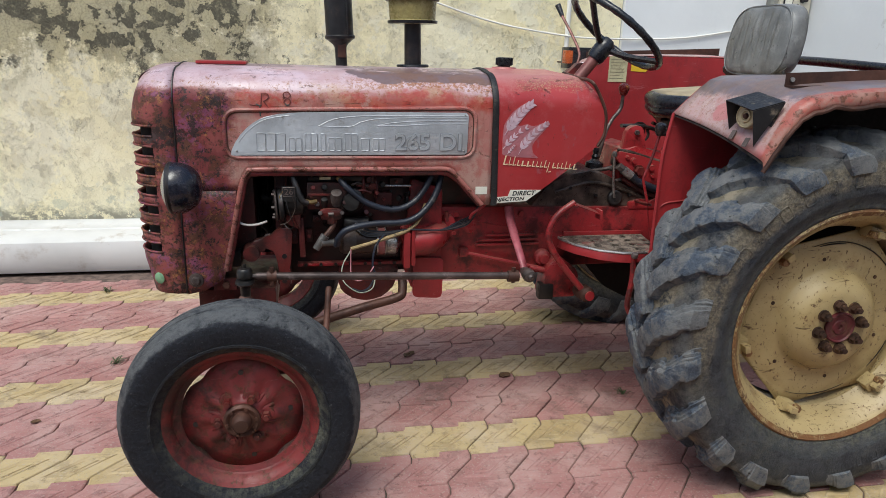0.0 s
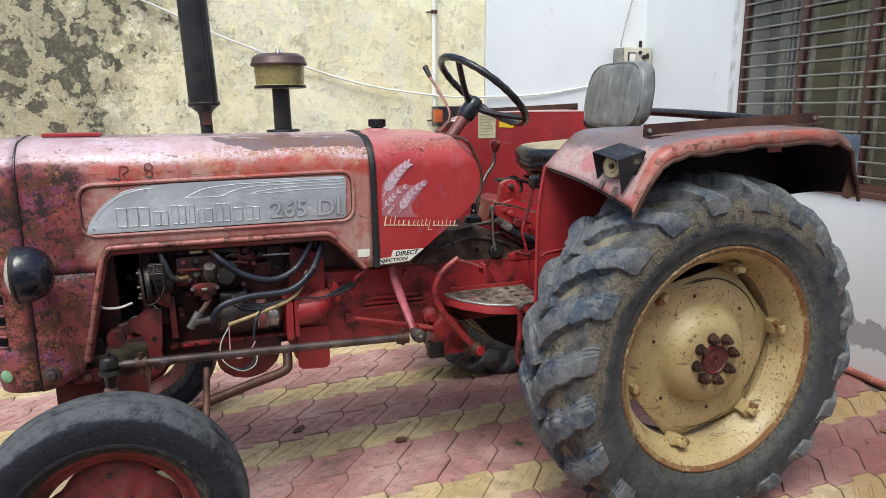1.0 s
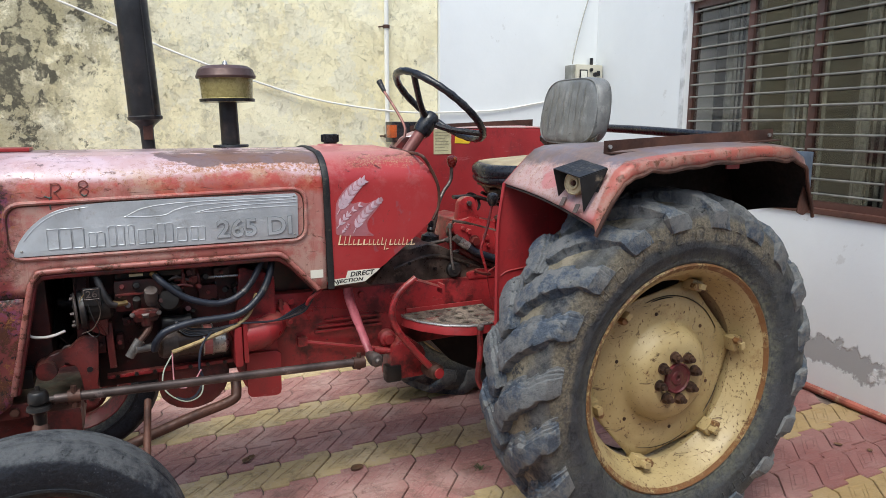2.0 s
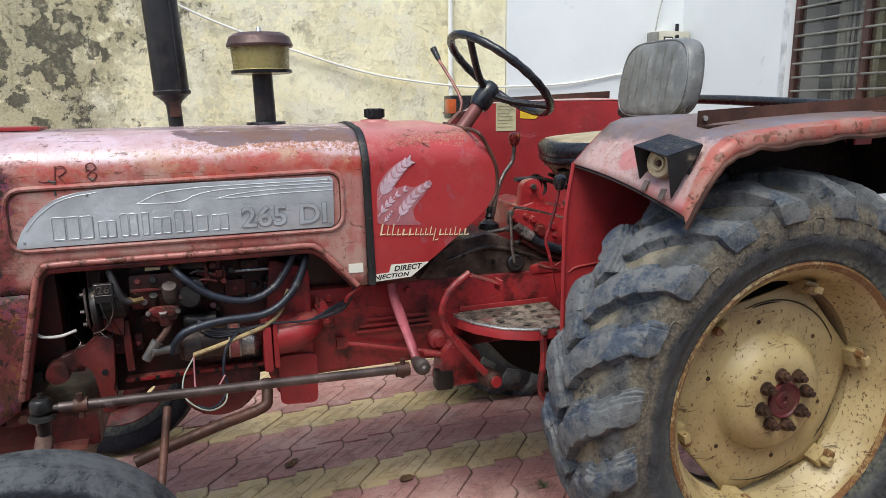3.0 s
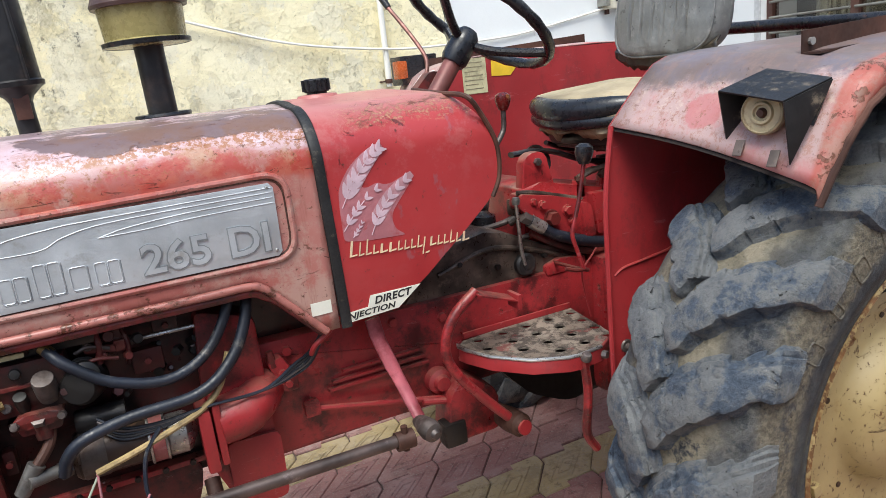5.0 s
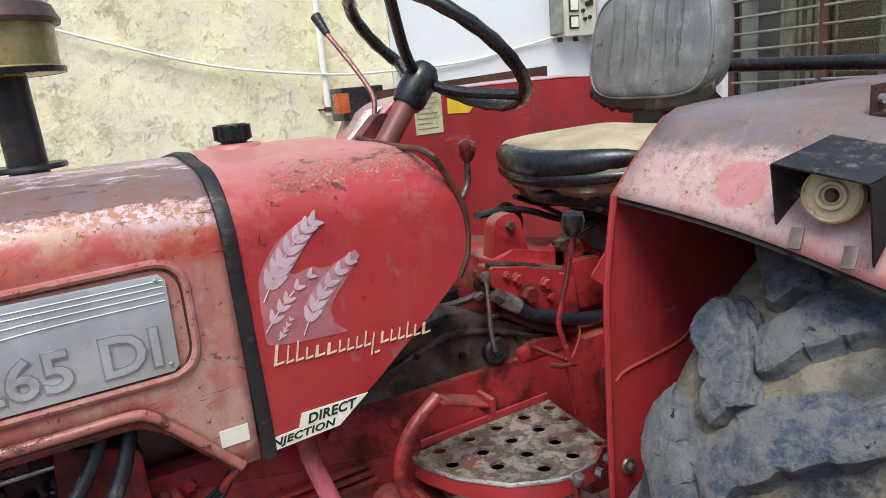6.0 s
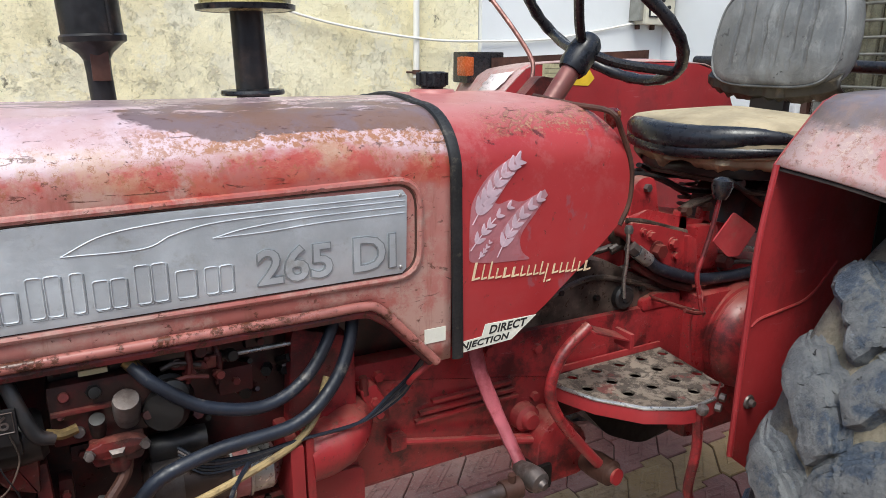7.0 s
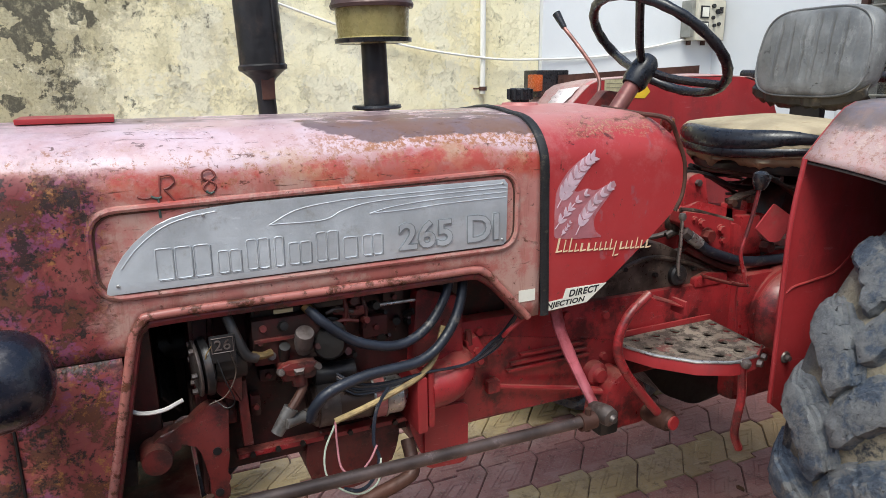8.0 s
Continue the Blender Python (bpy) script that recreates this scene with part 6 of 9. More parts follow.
    for frac, y in ((0.0, 0.112), (0.10, 0.112), (0.115, 0.110), (0.135, 0.102), (0.153, 0.088), (0.167, 0.068), (0.176, 0.054), (0.186, 0.048), (0.215, 0.047), (0.240, 0.048), (0.258, 0.046), (0.270, 0.042), (0.278, 0.040), (1.0, 0.040)):
        row = []
        for k in range(seg):
            a = 2 * math.pi * k / seg
            r = frac if frac < 1 else min(0.319, 0.286 / math.cos((a - offs) % (math.pi / 3) - math.pi / 6))
            row.append((cx + r * math.cos(a), yc - y, cz + r * math.sin(a)))
        rows.append(row)
    db = B()
    vr = []
    for row in rows[1:]:
        vr.append([db.verts.new(p) for p in row])
    for a, b in zip(vr, vr[1:]):
        bridge(db, a, b)
    db.faces.new(vr[0])
    thick(part("wheel_disc", db, M_CREAM, wheel), 0.006)
    # liners coloured near-black: mud plus the shade inside the wheel
    part("muddy_back", lathe(B(), [(0.06, 0.030), (0.12, 0.033), (0.284, 0.033)], c, ax, 48), M_UNDER, wheel, "muddy back of the disc, coloured dark for shade")
    part("muddy_back", lathe(B(), [(0.319, -0.020), (0.319, -0.044), (0.342, -0.074), (0.355, -0.119), (0.383, -0.1515)], c, ax, 72), M_UNDER, wheel, "muddy inner side of the rim, coloured dark for shade")
    for k in range(6):
        a = offs + k * math.pi / 3 + math.pi / 6
        p = Vector((cx + 0.215 * math.cos(a), yc - 0.047, cz + 0.215 * math.sin(a)))
        # dark plug; the hole's shade is in its colour
        part("disc_hole", rod(B(), p + Vector((0, 0.012, 0)), p + Vector((0, -0.002, 0)), 0.0065, seg=14), M_NUT, wheel)
        a = offs + k * math.pi / 3
        q = Vector((cx + 0.312 * math.cos(a), yc - 0.05, cz + 0.312 * math.sin(a)))
        m = Matrix.Translation(q) @ Matrix.Rotation(-(a - math.pi / 2), 4, "Y")
        lug = box(B(), (-0.026, -0.032, -0.012), (0.026, 0.03, 0.024), 0.006, m)
        box(lug, (-0.013, -0.06, -0.004), (0.013, -0.03, 0.016), 0.004, m)
        part("rim_lug", lug, M_CREAM, wheel)
        nb = hexa(B(), q + Vector((0.018 * math.cos(a + 1.57), -0.03, 0.018 * math.sin(a + 1.57))), (0, -1, 0), 0.014, 0.022)
        part("lug_nut", nb, M_CREAMRUST, wheel)
    for r, a0, a1, fat in ((0.268, 28, 112, 0.0045), (0.262, 84, 106, 0.0055), (0.279, 250, 300, 0.0022), (0.281, 318, 345, 0.0022)):
        arc = [(cx + r * math.cos(radians(a)), yc - 0.0425 - 0.002 * (r < 0.27), cz + r * math.sin(radians(a))) for a in range(a0, a1, 3)]
        part("grease_streak", tube(B(), arc, [fat * (0.35 + 0.65 * math.sin(math.pi * (k + 0.5) / len(arc))) for k in range(len(arc))], 6, 1, flat=0.4), M_GREASE, wheel, "dark greasy streak")
    part("hub_cap", lathe(B(), [(0.053, 0.108), (0.053, 0.121), (0.049, 0.123), (0.045, 0.118), (0.026, 0.116), (0.022, 0.119), (0.010, 0.119), (0.008, 0.114), (0.0, 0.114)], c, ax, 30), M_HUBRED, wheel, "worn dark red hub centre")
    for k in range(8):
        a = 0.2 + k * math.pi / 4
        p = Vector((cx + 0.0765 * math.cos(a), yc - 0.111, cz + 0.0765 * math.sin(a)))
        nb = lathe(B(), [(0.020, 0.0), (0.020, 0.006), (0.017, 0.007)], p, ax, 14)
        hexa(nb, p, ax, 0.017, 0.022)
        rod(nb, p, p + Vector((0, -0.034, 0)), 0.010, 0.009, 10)
        part("wheel_nut", nb, M_NUT, wheel, "rusty wheel nut")
    return wheel


def front_wheel():
    cx, cz, yc = 0.0, 0.354, -0.742
    c, ax = (cx, yc, cz), (0, -1, 0)
    rim_prof = [(0.226, 0.062), (0.231, 0.058), (0.229, 0.050), (0.214, 0.044), (0.204, 0.020), (0.186, 0.012), (0.186, -0.02), (0.204, -0.03), (0.226, -0.06), (0.220, -0.06), (0.197, -0.03), (0.180, -0.02), (0.180, 0.014), (0.198, 0.024), (0.207, 0.047), (0.218, 0.056)]
    wheel = part("front_wheel", lathe(B(), rim_prof, c, ax, 60, close=True), M_WHEELRED, tractor, "dusty red front wheel")
    half = [(0.222, 0.056), (0.238, 0.074), (0.252, 0.083), (0.254, 0.087), (0.262, 0.088), (0.264, 0.086), (0.290, 0.092), (0.318, 0.093), (0.332, 0.090), (0.339, 0.086), (0.344, 0.080), (0.353, 0.064), (0.359, 0.052), (0.363, 0.046), (0.365, 0.030), (0.360, 0.027), (0.3600, 0.023), (0.3655, 0.020), (0.368, 0.0)]
    half = [(0.222 + (r - 0.222) * 0.902, s) for r, s in half]
    prof = half + [(r, -s) for r, s in reversed(half[:-1])]
    part("tyre", lathe(B(), prof, c, ax, 80), M_RUBBER, wheel, "worn ribbed front tyre")
    # disc, dished towards the axle, cut straight between its weld points
    rows = []
    for frac, y in ((0.052, 0.050), (0.060, 0.046), (0.075, 0.034), (0.115, 0.028), (0.140, 0.018), (1.0, 0.012)):
        row = []
        for k in range(64):
            a = 2 * math.pi * k / 64
            r = frac if frac < 1 else 0.1785 - 0.013 * max(0.0, math.cos(4 * (a - 0.75))) ** 4
            yy = y + (0.006 * math.cos(10 * a) if frac in (0.075, 0.115) else 0)
            row.append((cx + r * math.cos(a), yc - yy, cz + r * math.sin(a)))
        rows.append(row)
    db = B()
    vr = [[db.verts.new(p) for p in row] for row in rows]
    for a, b in zip(vr, vr[1:]):
        bridge(db, a, b)
    db.faces.new(vr[0])
    thick(part("wheel_disc", db, M_WHEELRED, wheel), 0.005)
    part("hub", lathe(B(), [(0.055, 0.030), (0.054, 0.058), (0.047, 0.064), (0.040, 0.062), (0.036, 0.058), (0.030, 0.060), (0.028, 0.078), (0.020, 0.090), (0.0, 0.094)], c, ax, 30), M_RUST, wheel, "greasy brown hub with cap")
    for k in range(6):
        a = 0.09 + k * math.pi / 3
        p = Vector((cx + 0.070 * math.cos(a), yc - 0.036, cz + 0.070 * math.sin(a)))
        nb = hexa(B(), p, ax, 0.0145, 0.018)
        rod(nb, p, p + Vector((0, -0.028, 0)), 0.008, seg=10)
        part("wheel_nut", nb, M_CASTRED, wheel)
        part("nut_boss", lathe(B(), [(0.025, -0.004), (0.023, 0.004), (0.017, 0.006), (0.0, 0.006)], p + Vector((0, 0.002, 0)), ax, 14), M_WHEELRED, wheel)
        for turn in (0.30, 0.74):
            e = a + turn
            part("disc_rib", rod(B(), (cx + 0.062 * math.cos(e), yc - 0.036, cz + 0.062 * math.sin(e)), (cx + 0.098 * math.cos(e), yc - 0.027, cz + 0.098 * math.sin(e)), 0.0075, 0.004, 8), M_WHEELRED, wheel)
    # black ring laid in for the shade of the gap
    part("rim_seam", lathe(B(), [(0.1795, 0.010), (0.1835, 0.0135), (0.187, 0.0125)], c, ax, 60), M_SOOT, wheel, "black ring for the shade between disc and rim")
    part("rim_step", lathe(B(), [(0.196, 0.024), (0.200, 0.029), (0.204, 0.031), (0.207, 0.044)], c, ax, 60), M_WHEELRED, wheel)
    for k in range(6):
        a = 0.2 + k * math.pi / 3
        p = Vector((cx + 0.043 * math.cos(a), yc - 0.062, cz + 0.043 * math.sin(a)))
        part("hub_bolt", hexa(B(), p, ax, 0.006, 0.006), M_RUST, wheel)
    for a in (1.57, 3.3, 4.9, 0.1):
        p = Vector((cx + 0.140 * math.cos(a), yc - 0.019, cz + 0.140 * math.sin(a)))
        # black plug in place of a hole, shade given by colour
        part("disc_hole", rod(B(), p + Vector((0, 0.01, 0)), p + Vector((0, -0.002, 0)), 0.008, seg=12), M_SOOT, wheel)
    return wheel


def mirrored(part_ob, about_x, dx=0.0):
    """The same wheel on the far side, turned about the upright axis."""
    turn = Matrix.Translation((about_x, MID, 0)) @ Matrix.Rotation(math.pi, 4, "Z") @ Matrix.Translation((-about_x, -MID, 0))
    made = copy_thing(part_ob, turn)
    return made


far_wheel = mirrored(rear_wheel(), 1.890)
# cream parts of the far wheel recoloured near-black to paint in its shade
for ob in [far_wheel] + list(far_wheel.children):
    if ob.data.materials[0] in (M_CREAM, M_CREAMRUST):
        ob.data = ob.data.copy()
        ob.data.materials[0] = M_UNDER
mirrored(front_wheel(), 0.0)


# ---- fenders, seat, steering ----
def fender(sgn):
    """Near fender for sgn 1; the far one is its mirror image."""
    lift = 0.0 if sgn == 1 else 0.045

    def at(x, y, z):
        return (x, y if sgn == 1 else 2 * MID - y, z + lift)

    st = [((1.430, 1.243), (1.490, 1.152), -0.905), ((1.475, 1.288), (1.515, 1.205), -0.915), ((1.520, 1.330), (1.540, 1.256), -0.925), ((1.552, 1.356), (1.568, 1.300), -0.93), ((1.590, 1.369), (1.605, 1.325), -0.93),
          ((1.66, 1.374), (1.67, 1.338), -0.93), ((1.80, 1.377), (1.80, 1.352), -0.93), ((2.00, 1.379), (2.00, 1.366), -0.925), ((2.20, 1.379), (2.20, 1.372), -0.91), ((2.34, 1.372), (2.33, 1.366), -0.895), ((2.43, 1.348), (2.40, 1.335), -0.885),
          ((2.48, 1.290), (2.44, 1.275), -0.875), ((2.515, 1.21), (2.48, 1.205), -0.865), ((2.535, 1.090), (2.502, 1.148), -0.858)]
    fine_st = []
    for (a, b, ya), (c, d, yb) in zip(st, st[1:]):
        for k in range(3):
            f = k / 3
            fine_st.append(((a[0] + (c[0] - a[0]) * f, a[1] + (c[1] - a[1]) * f), (b[0] + (d[0] - b[0]) * f, b[1] + (d[1] - b[1]) * f), ya + (yb - ya) * f))
    fine_st.append(st[-1])
    rows = []
    for (xi, zi), (xo, zo), yo in fine_st:
        dent = 0.005 * noise.noise(Vector((xo * 17, zo * 17, 8))) + 0.003 * noise.noise(Vector((xo * 41, zo * 41, 2)))
        row = []
        for k in range(9):
            t = k / 8
            crownz = 0.012 * math.sin(math.pi * t)
            row.append(at(xi + (xo - xi) * t, -0.50 + (yo + 0.50) * t, zi + (zo - zi) * t + crownz))
        row.append(at(xo + 0.004, yo - 0.014 + dent, zo - 0.006 + dent))
        ragged = 0.034 + 0.012 * noise.noise(Vector((xo * 9, 3, 1))) + (0.010 if xo > 1.7 else 0)
        row.append(at(xo + 0.006, yo - 0.017 + dent * 1.4, zo - 0.018 + dent))
        row.append(at(xo + 0.008, yo - 0.018 + 0.008 * noise.noise(Vector((xo * 14, 1, 5))), zo - ragged + dent))
        rows.append(row)
    bm = B()
    sheet(bm, rows)
    fen = thick(part("fender", bm, M_FENDER if sgn == 1 else M_FARFENDER, tractor, "faded red rear fender with rusty dented rim", sharp=50), 0.004, -sgn)
    # sheet under the fender, its colour holding both mud and shade
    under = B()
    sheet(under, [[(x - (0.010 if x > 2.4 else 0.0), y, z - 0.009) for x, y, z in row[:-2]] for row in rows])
    part("fender_underside", under, M_UNDER, fen, "underside coloured near-black for mud and shade")
    part("rim_edge", tube(B(), [r[-1] for r in rows], 0.007, 8, 3), M_RUST if sgn == 1 else M_FARFENDER, fen, "rusty rolled edge")
    shape = [(1.430, 1.243), (1.475, 1.288), (1.520, 1.330), (1.552, 1.356), (1.590, 1.369), (2.0, 1.379), (2.30, 1.375), (2.43, 1.345), (2.53, 1.20), (2.58, 1.00), (2.56, 0.56), (1.75, 0.54), (1.50, 0.56), (1.406, 0.635), (1.405, 0.95)]
    y0 = -0.502
    plate = B()
    slab(plate, shape, y0, y0 + 0.004, place=lambda x, y, z: at(x, y, z))
    part("fender_side", plate, M_RED, fen, "plain red inner side plate")
    # rear of the inner plate darkened by colour for mud and shade
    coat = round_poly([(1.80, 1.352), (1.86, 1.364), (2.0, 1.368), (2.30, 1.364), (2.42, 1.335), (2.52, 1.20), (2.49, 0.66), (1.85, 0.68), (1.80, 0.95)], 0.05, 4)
    part("mud_coat", slab(B(), coat, y0 - 0.004, y0 - 0.001, place=lambda x, y, z: at(x, y, z)), M_UNDER, fen, "near-black coat of mud and painted shade on the inner plate")
    edge = [at(x, -0.506, z) for x, z in ((1.430, 1.243), (1.408, 1.10), (1.405, 0.95), (1.406, 0.635))]
    part("front_edge", tube(B(), edge, 0.006, 8, 3), M_RED, fen)
    dent = tube(B(), [at(1.425, -0.501, 0.918), at(1.45, -0.503, 0.932), at(1.52, -0.5035, 0.940), at(1.60, -0.503, 0.955), at(1.68, -0.501, 1.02)], 0.0032, 6)
    part("pressed_line", dent, M_RED, fen)
    bolt = lathe(B(), [(0.016, 0.0), (0.014, 0.004), (0.008, 0.005), (0.007, 0.014), (0.0, 0.015)], at(1.448, -0.503, 0.748), (0, -sgn, 0), 14)
    part("side_bolt", bolt, M_STEEL, fen)
    if sgn == 1:
        for x0, x1 in ((1.716, 1.776), (2.023, 2.081)):
            part("lip_tab", box(B(), (x0, -0.912, 1.298), (x1, -0.906, 1.336), 0.003), M_RED, fen, "small red tab under the lip")
        flap = round_poly([(2.445, 1.195), (2.468, 1.262), (2.488, 1.215), (2.512, 1.142), (2.462, 1.118), (2.430, 1.132)], 0.008, 2)
        part("torn_end", slab(B(), flap, -0.872, -0.867), M_RUST, fen, "rusted torn flap at the rear end", smooth=False)
    # angle iron on top
    iron = B()
    x0, x1 = (1.615, 2.36)
    pts = [at(x0, -0.80, 1.352), at(x1, -0.80, 1.388)]
    a, b = Vector(pts[0]), Vector(pts[1])
    for lo, hi in (((0, -0.003), (0.003, 0.038)), ((-0.035, -0.003), (0.0, 0.001))):
        vs = []
        for p in (a, b):
            for dy, dz in ((lo[0], lo[1]), (hi[0], lo[1]), (hi[0], hi[1]), (lo[0], hi[1])):
                vs.append(iron.verts.new(p + Vector((0, dy * (1 if sgn == 1 else -1), dz))))
        for f in ((0, 1, 2, 3), (4, 5, 6, 7), (0, 1, 5, 4), (1, 2, 6, 5), (2, 3, 7, 6), (3, 0, 4, 7)):
            iron.faces.new([vs[k] for k in f])
    part("angle_iron", iron, M_RUST, fen, "rusty brown angle iron bolted on top", smooth=False)
    for x in (x0 + 0.02, x1 - 0.02):
        z = 1.352 + (x - x0) / (x1 - x0) * 0.036 + 0.018
        part("iron_bolt", rod(B(), at(x, -0.794, z), at(x, -0.806, z), 0.007, seg=10), M_BRIGHT if sgn == 1 else M_RUST, fen)
    return fen


near_fender = fender(1)
far_fender = fender(-1)


def bleached_patch():
    """White patch on the far fender's front slope; bleaching and glare share its colour."""
    M_BLEACHGLARE = plain("bleach_glare_white", (0.80, 0.72, 0.71), 0.35, 0.0, 0.06, 20, (0.55, 0.25, 0.25), 0.25)
    lo, hi = ((1.430, 1.243), (1.490, 1.152)), ((1.552, 1.356), (1.568, 1.300))
    rng = random.Random(5)
    left, right = [], []
    for k in range(13):
        s = 0.05 + 0.82 * k / 12
        for side, t in ((left, 0.05 + 0.10 * (1 - s) + rng.uniform(0, 0.03)), (right, 0.50 - 0.06 * s + rng.uniform(-0.03, 0.03))):
            xi, zi = lo[0][0] + (hi[0][0] - lo[0][0]) * s, lo[0][1] + (hi[0][1] - lo[0][1]) * s
            xo, zo = lo[1][0] + (hi[1][0] - lo[1][0]) * s, lo[1][1] + (hi[1][1] - lo[1][1]) * s
            side.append((xi + (xo - xi) * t - 0.009, 2 * MID + 0.50 + 0.41 * t, zi + (zo - zi) * t + 0.045 + 0.012 * math.sin(math.pi * t) + 0.009))
    bm = B()
    sheet(bm, [left, right])
    thick(part("bleached_patch", bm, M_BLEACHGLARE, far_fender, "white patch of paint for bleaching and glare"), 0.001)


bleached_patch()


def fender_lamp():
    """A black open-fronted lamp box standing on the fender's slope."""
    o, ur = Vector((1.451, -0.766, 1.304)), Vector((1.466, -0.880, 1.284))          # top corners of the mouth
    bl, br = Vector((1.534, -0.795, 1.332)), Vector((1.546, -0.906, 1.312))         # top corners at the back
    fl, fr = Vector((1.489, -0.753, 1.196)), Vector((1.484, -0.880, 1.182))         # feet
    bm = B()

    def panel(*corners):
        n = (corners[1] - corners[0]).cross(corners[2] - corners[0]).normalized() * 0.003
        lo = [bm.verts.new(q) for q in corners]
        hi = [bm.verts.new(q + n) for q in corners]
        bm.faces.new(lo)
        bm.faces.new(hi[::-1])
        bridge(bm, lo, hi)

    panel(o, ur, br, bl)
    panel(ur, fr, br)
    panel(o, bl, fl)
    panel(bl, br, br * 0.45 + fr * 0.55 + Vector((0.012, 0, 0)), bl * 0.45 + fl * 0.55 + Vector((0.012, 0, 0)))
    lamp = part("fender_lamp", bm, plain("chipped_black_sheet", (0.014, 0.014, 0.015), 0.42, 0.0, 0.4, 30, (0.20, 0.165, 0.12), 0.35), tractor, "black sheet-metal lamp box with bare bulb holder", smooth=False)
    c = (o + ur) * 0.26 + (fl + fr) * 0.16 + (bl + br) * 0.08 + Vector((0.008, 0, 0))
    d = Vector((-0.96, -0.22, 0.05)).normalized()
    part("bulb_holder", lathe(B(), [(0.0, 0.004), (0.012, 0.004), (0.014, 0.009), (0.018, 0.009), (0.020, 0.004), (0.031, 0.005), (0.033, 0.008), (0.036, 0.006), (0.037, -0.008), (0.026, -0.03), (0.0, -0.03)], c, d, 26), plain("dirty_cream_disc", (0.40, 0.33, 0.20), 0.6, 0, 0.2, 40, (0.15, 0.08, 0.04), 0.4), lamp, "dirty cream bulb holder disc")
    part("bulb_socket", rod(B(), c + d * 0.003, c + d * 0.012, 0.0095, 0.006, seg=14), M_RUST, lamp)
    for q in ((1.474, -0.788, 1.206), (1.474, -0.858, 1.192)):
        part("lamp_bracket", box(B(), (-0.008, -0.0015, -0.015), (0.008, 0.0015, 0.015), 0.001, Matrix.Translation(q) @ Matrix.Rotation(-1.3, 4, "Z") @ Matrix.Rotation(-0.6, 4, "X")), M_COVER, lamp)


fender_lamp()


def far_tail_light():
    x, y, z = 1.50, 0.80, 1.405
    body = part("indicator_lamp", box(B(), (x + 0.02, y - 0.02, z - 0.055), (x + 0.17, y + 0.08, z + 0.05), 0.006), M_BLACK, tractor, "black lamp box with orange lens on the far fender")
    part("orange_lens", box(B(), (x + 0.006, y - 0.026, z - 0.032), (x + 0.045, y + 0.03, z + 0.034), 0.010), M_ORANGE, body)


far_tail_light()
y_far = 2 * MID + 0.502 - 0.004
notice = part("notice", box(B(), (1.612, y_far - 0.0020, 1.300), (1.705, y_far - 0.0004, 1.418)), M_NOTICE, tractor, "aged paper notice with unreadable lines")
for k in range(7):
    part("text_line", box(B(), (1.620, y_far - 0.0026, 1.402 - k * 0.0145), (1.690 - 0.02 * (k % 3 == 2), y_far - 0.0021, 1.405 - k * 0.0145)), M_FAINT, notice)
part("tag", slab(B(), [(1.725, 1.352), (1.80, 1.348), (1.825, 1.372), (1.80, 1.402), (1.727, 1.404)], y_far - 0.0020, y_far - 0.0004), M_YELLOWTAG, tractor, "torn yellow sticker", smooth=False)

# cross bar behind the seat
part("cross_bar", tube(B(), [(2.46, 0.62, 1.43), (2.455, 0.1, 1.42), (2.45, -0.45, 1.395), (2.445, -0.70, 1.385)], 0.020, 14), M_BLACK, tractor, "black tube across the back of the tractor")
part("rear_plate", box(B(), (2.50, -0.86, 1.20), (2.506, -0.62, 1.345), 0.002, Matrix.Translation((0, 0, 0))), plain("blue_grey_plate", (0.10, 0.13, 0.17), 0.5), tractor, "small blue-grey plate behind the fender")


def soft_block(cx, cy, z0, z1, lx, ly, power=3.2, crown=0.02, seg=40, taper=0.0):
    """A cushion with rounded plan and puffed top."""
    bm = B()
    rings = []
    for s, t in ((0.90, 0.0), (0.98, 0.10), (1.0, 0.35), (1.0, 0.65), (0.985, 0.85), (0.93, 0.97), (0.80, 1.0), (0.45, 1.0), (0.15, 1.0)):
        ring = []
        for k in range(seg):
            a = 2 * math.pi * k / seg
            ca, sa = math.cos(a), math.sin(a)
            r = (abs(ca) ** power + abs(sa) ** power) ** (-1 / power)
            x, y = lx * s * r * ca, ly * s * r * sa
            z = z0 + (z1 - z0) * t + (crown * (1 - s) if t > 0.9 else 0) + taper * x
            ring.append(bm.verts.new((cx + x, cy + y, z)))
        rings.append(ring)
    for a, b in zip(rings, rings[1:]):
        bridge(bm, a, b)
    bm.faces.new(rings[0])
    bm.faces.new(rings[-1])
    return bm


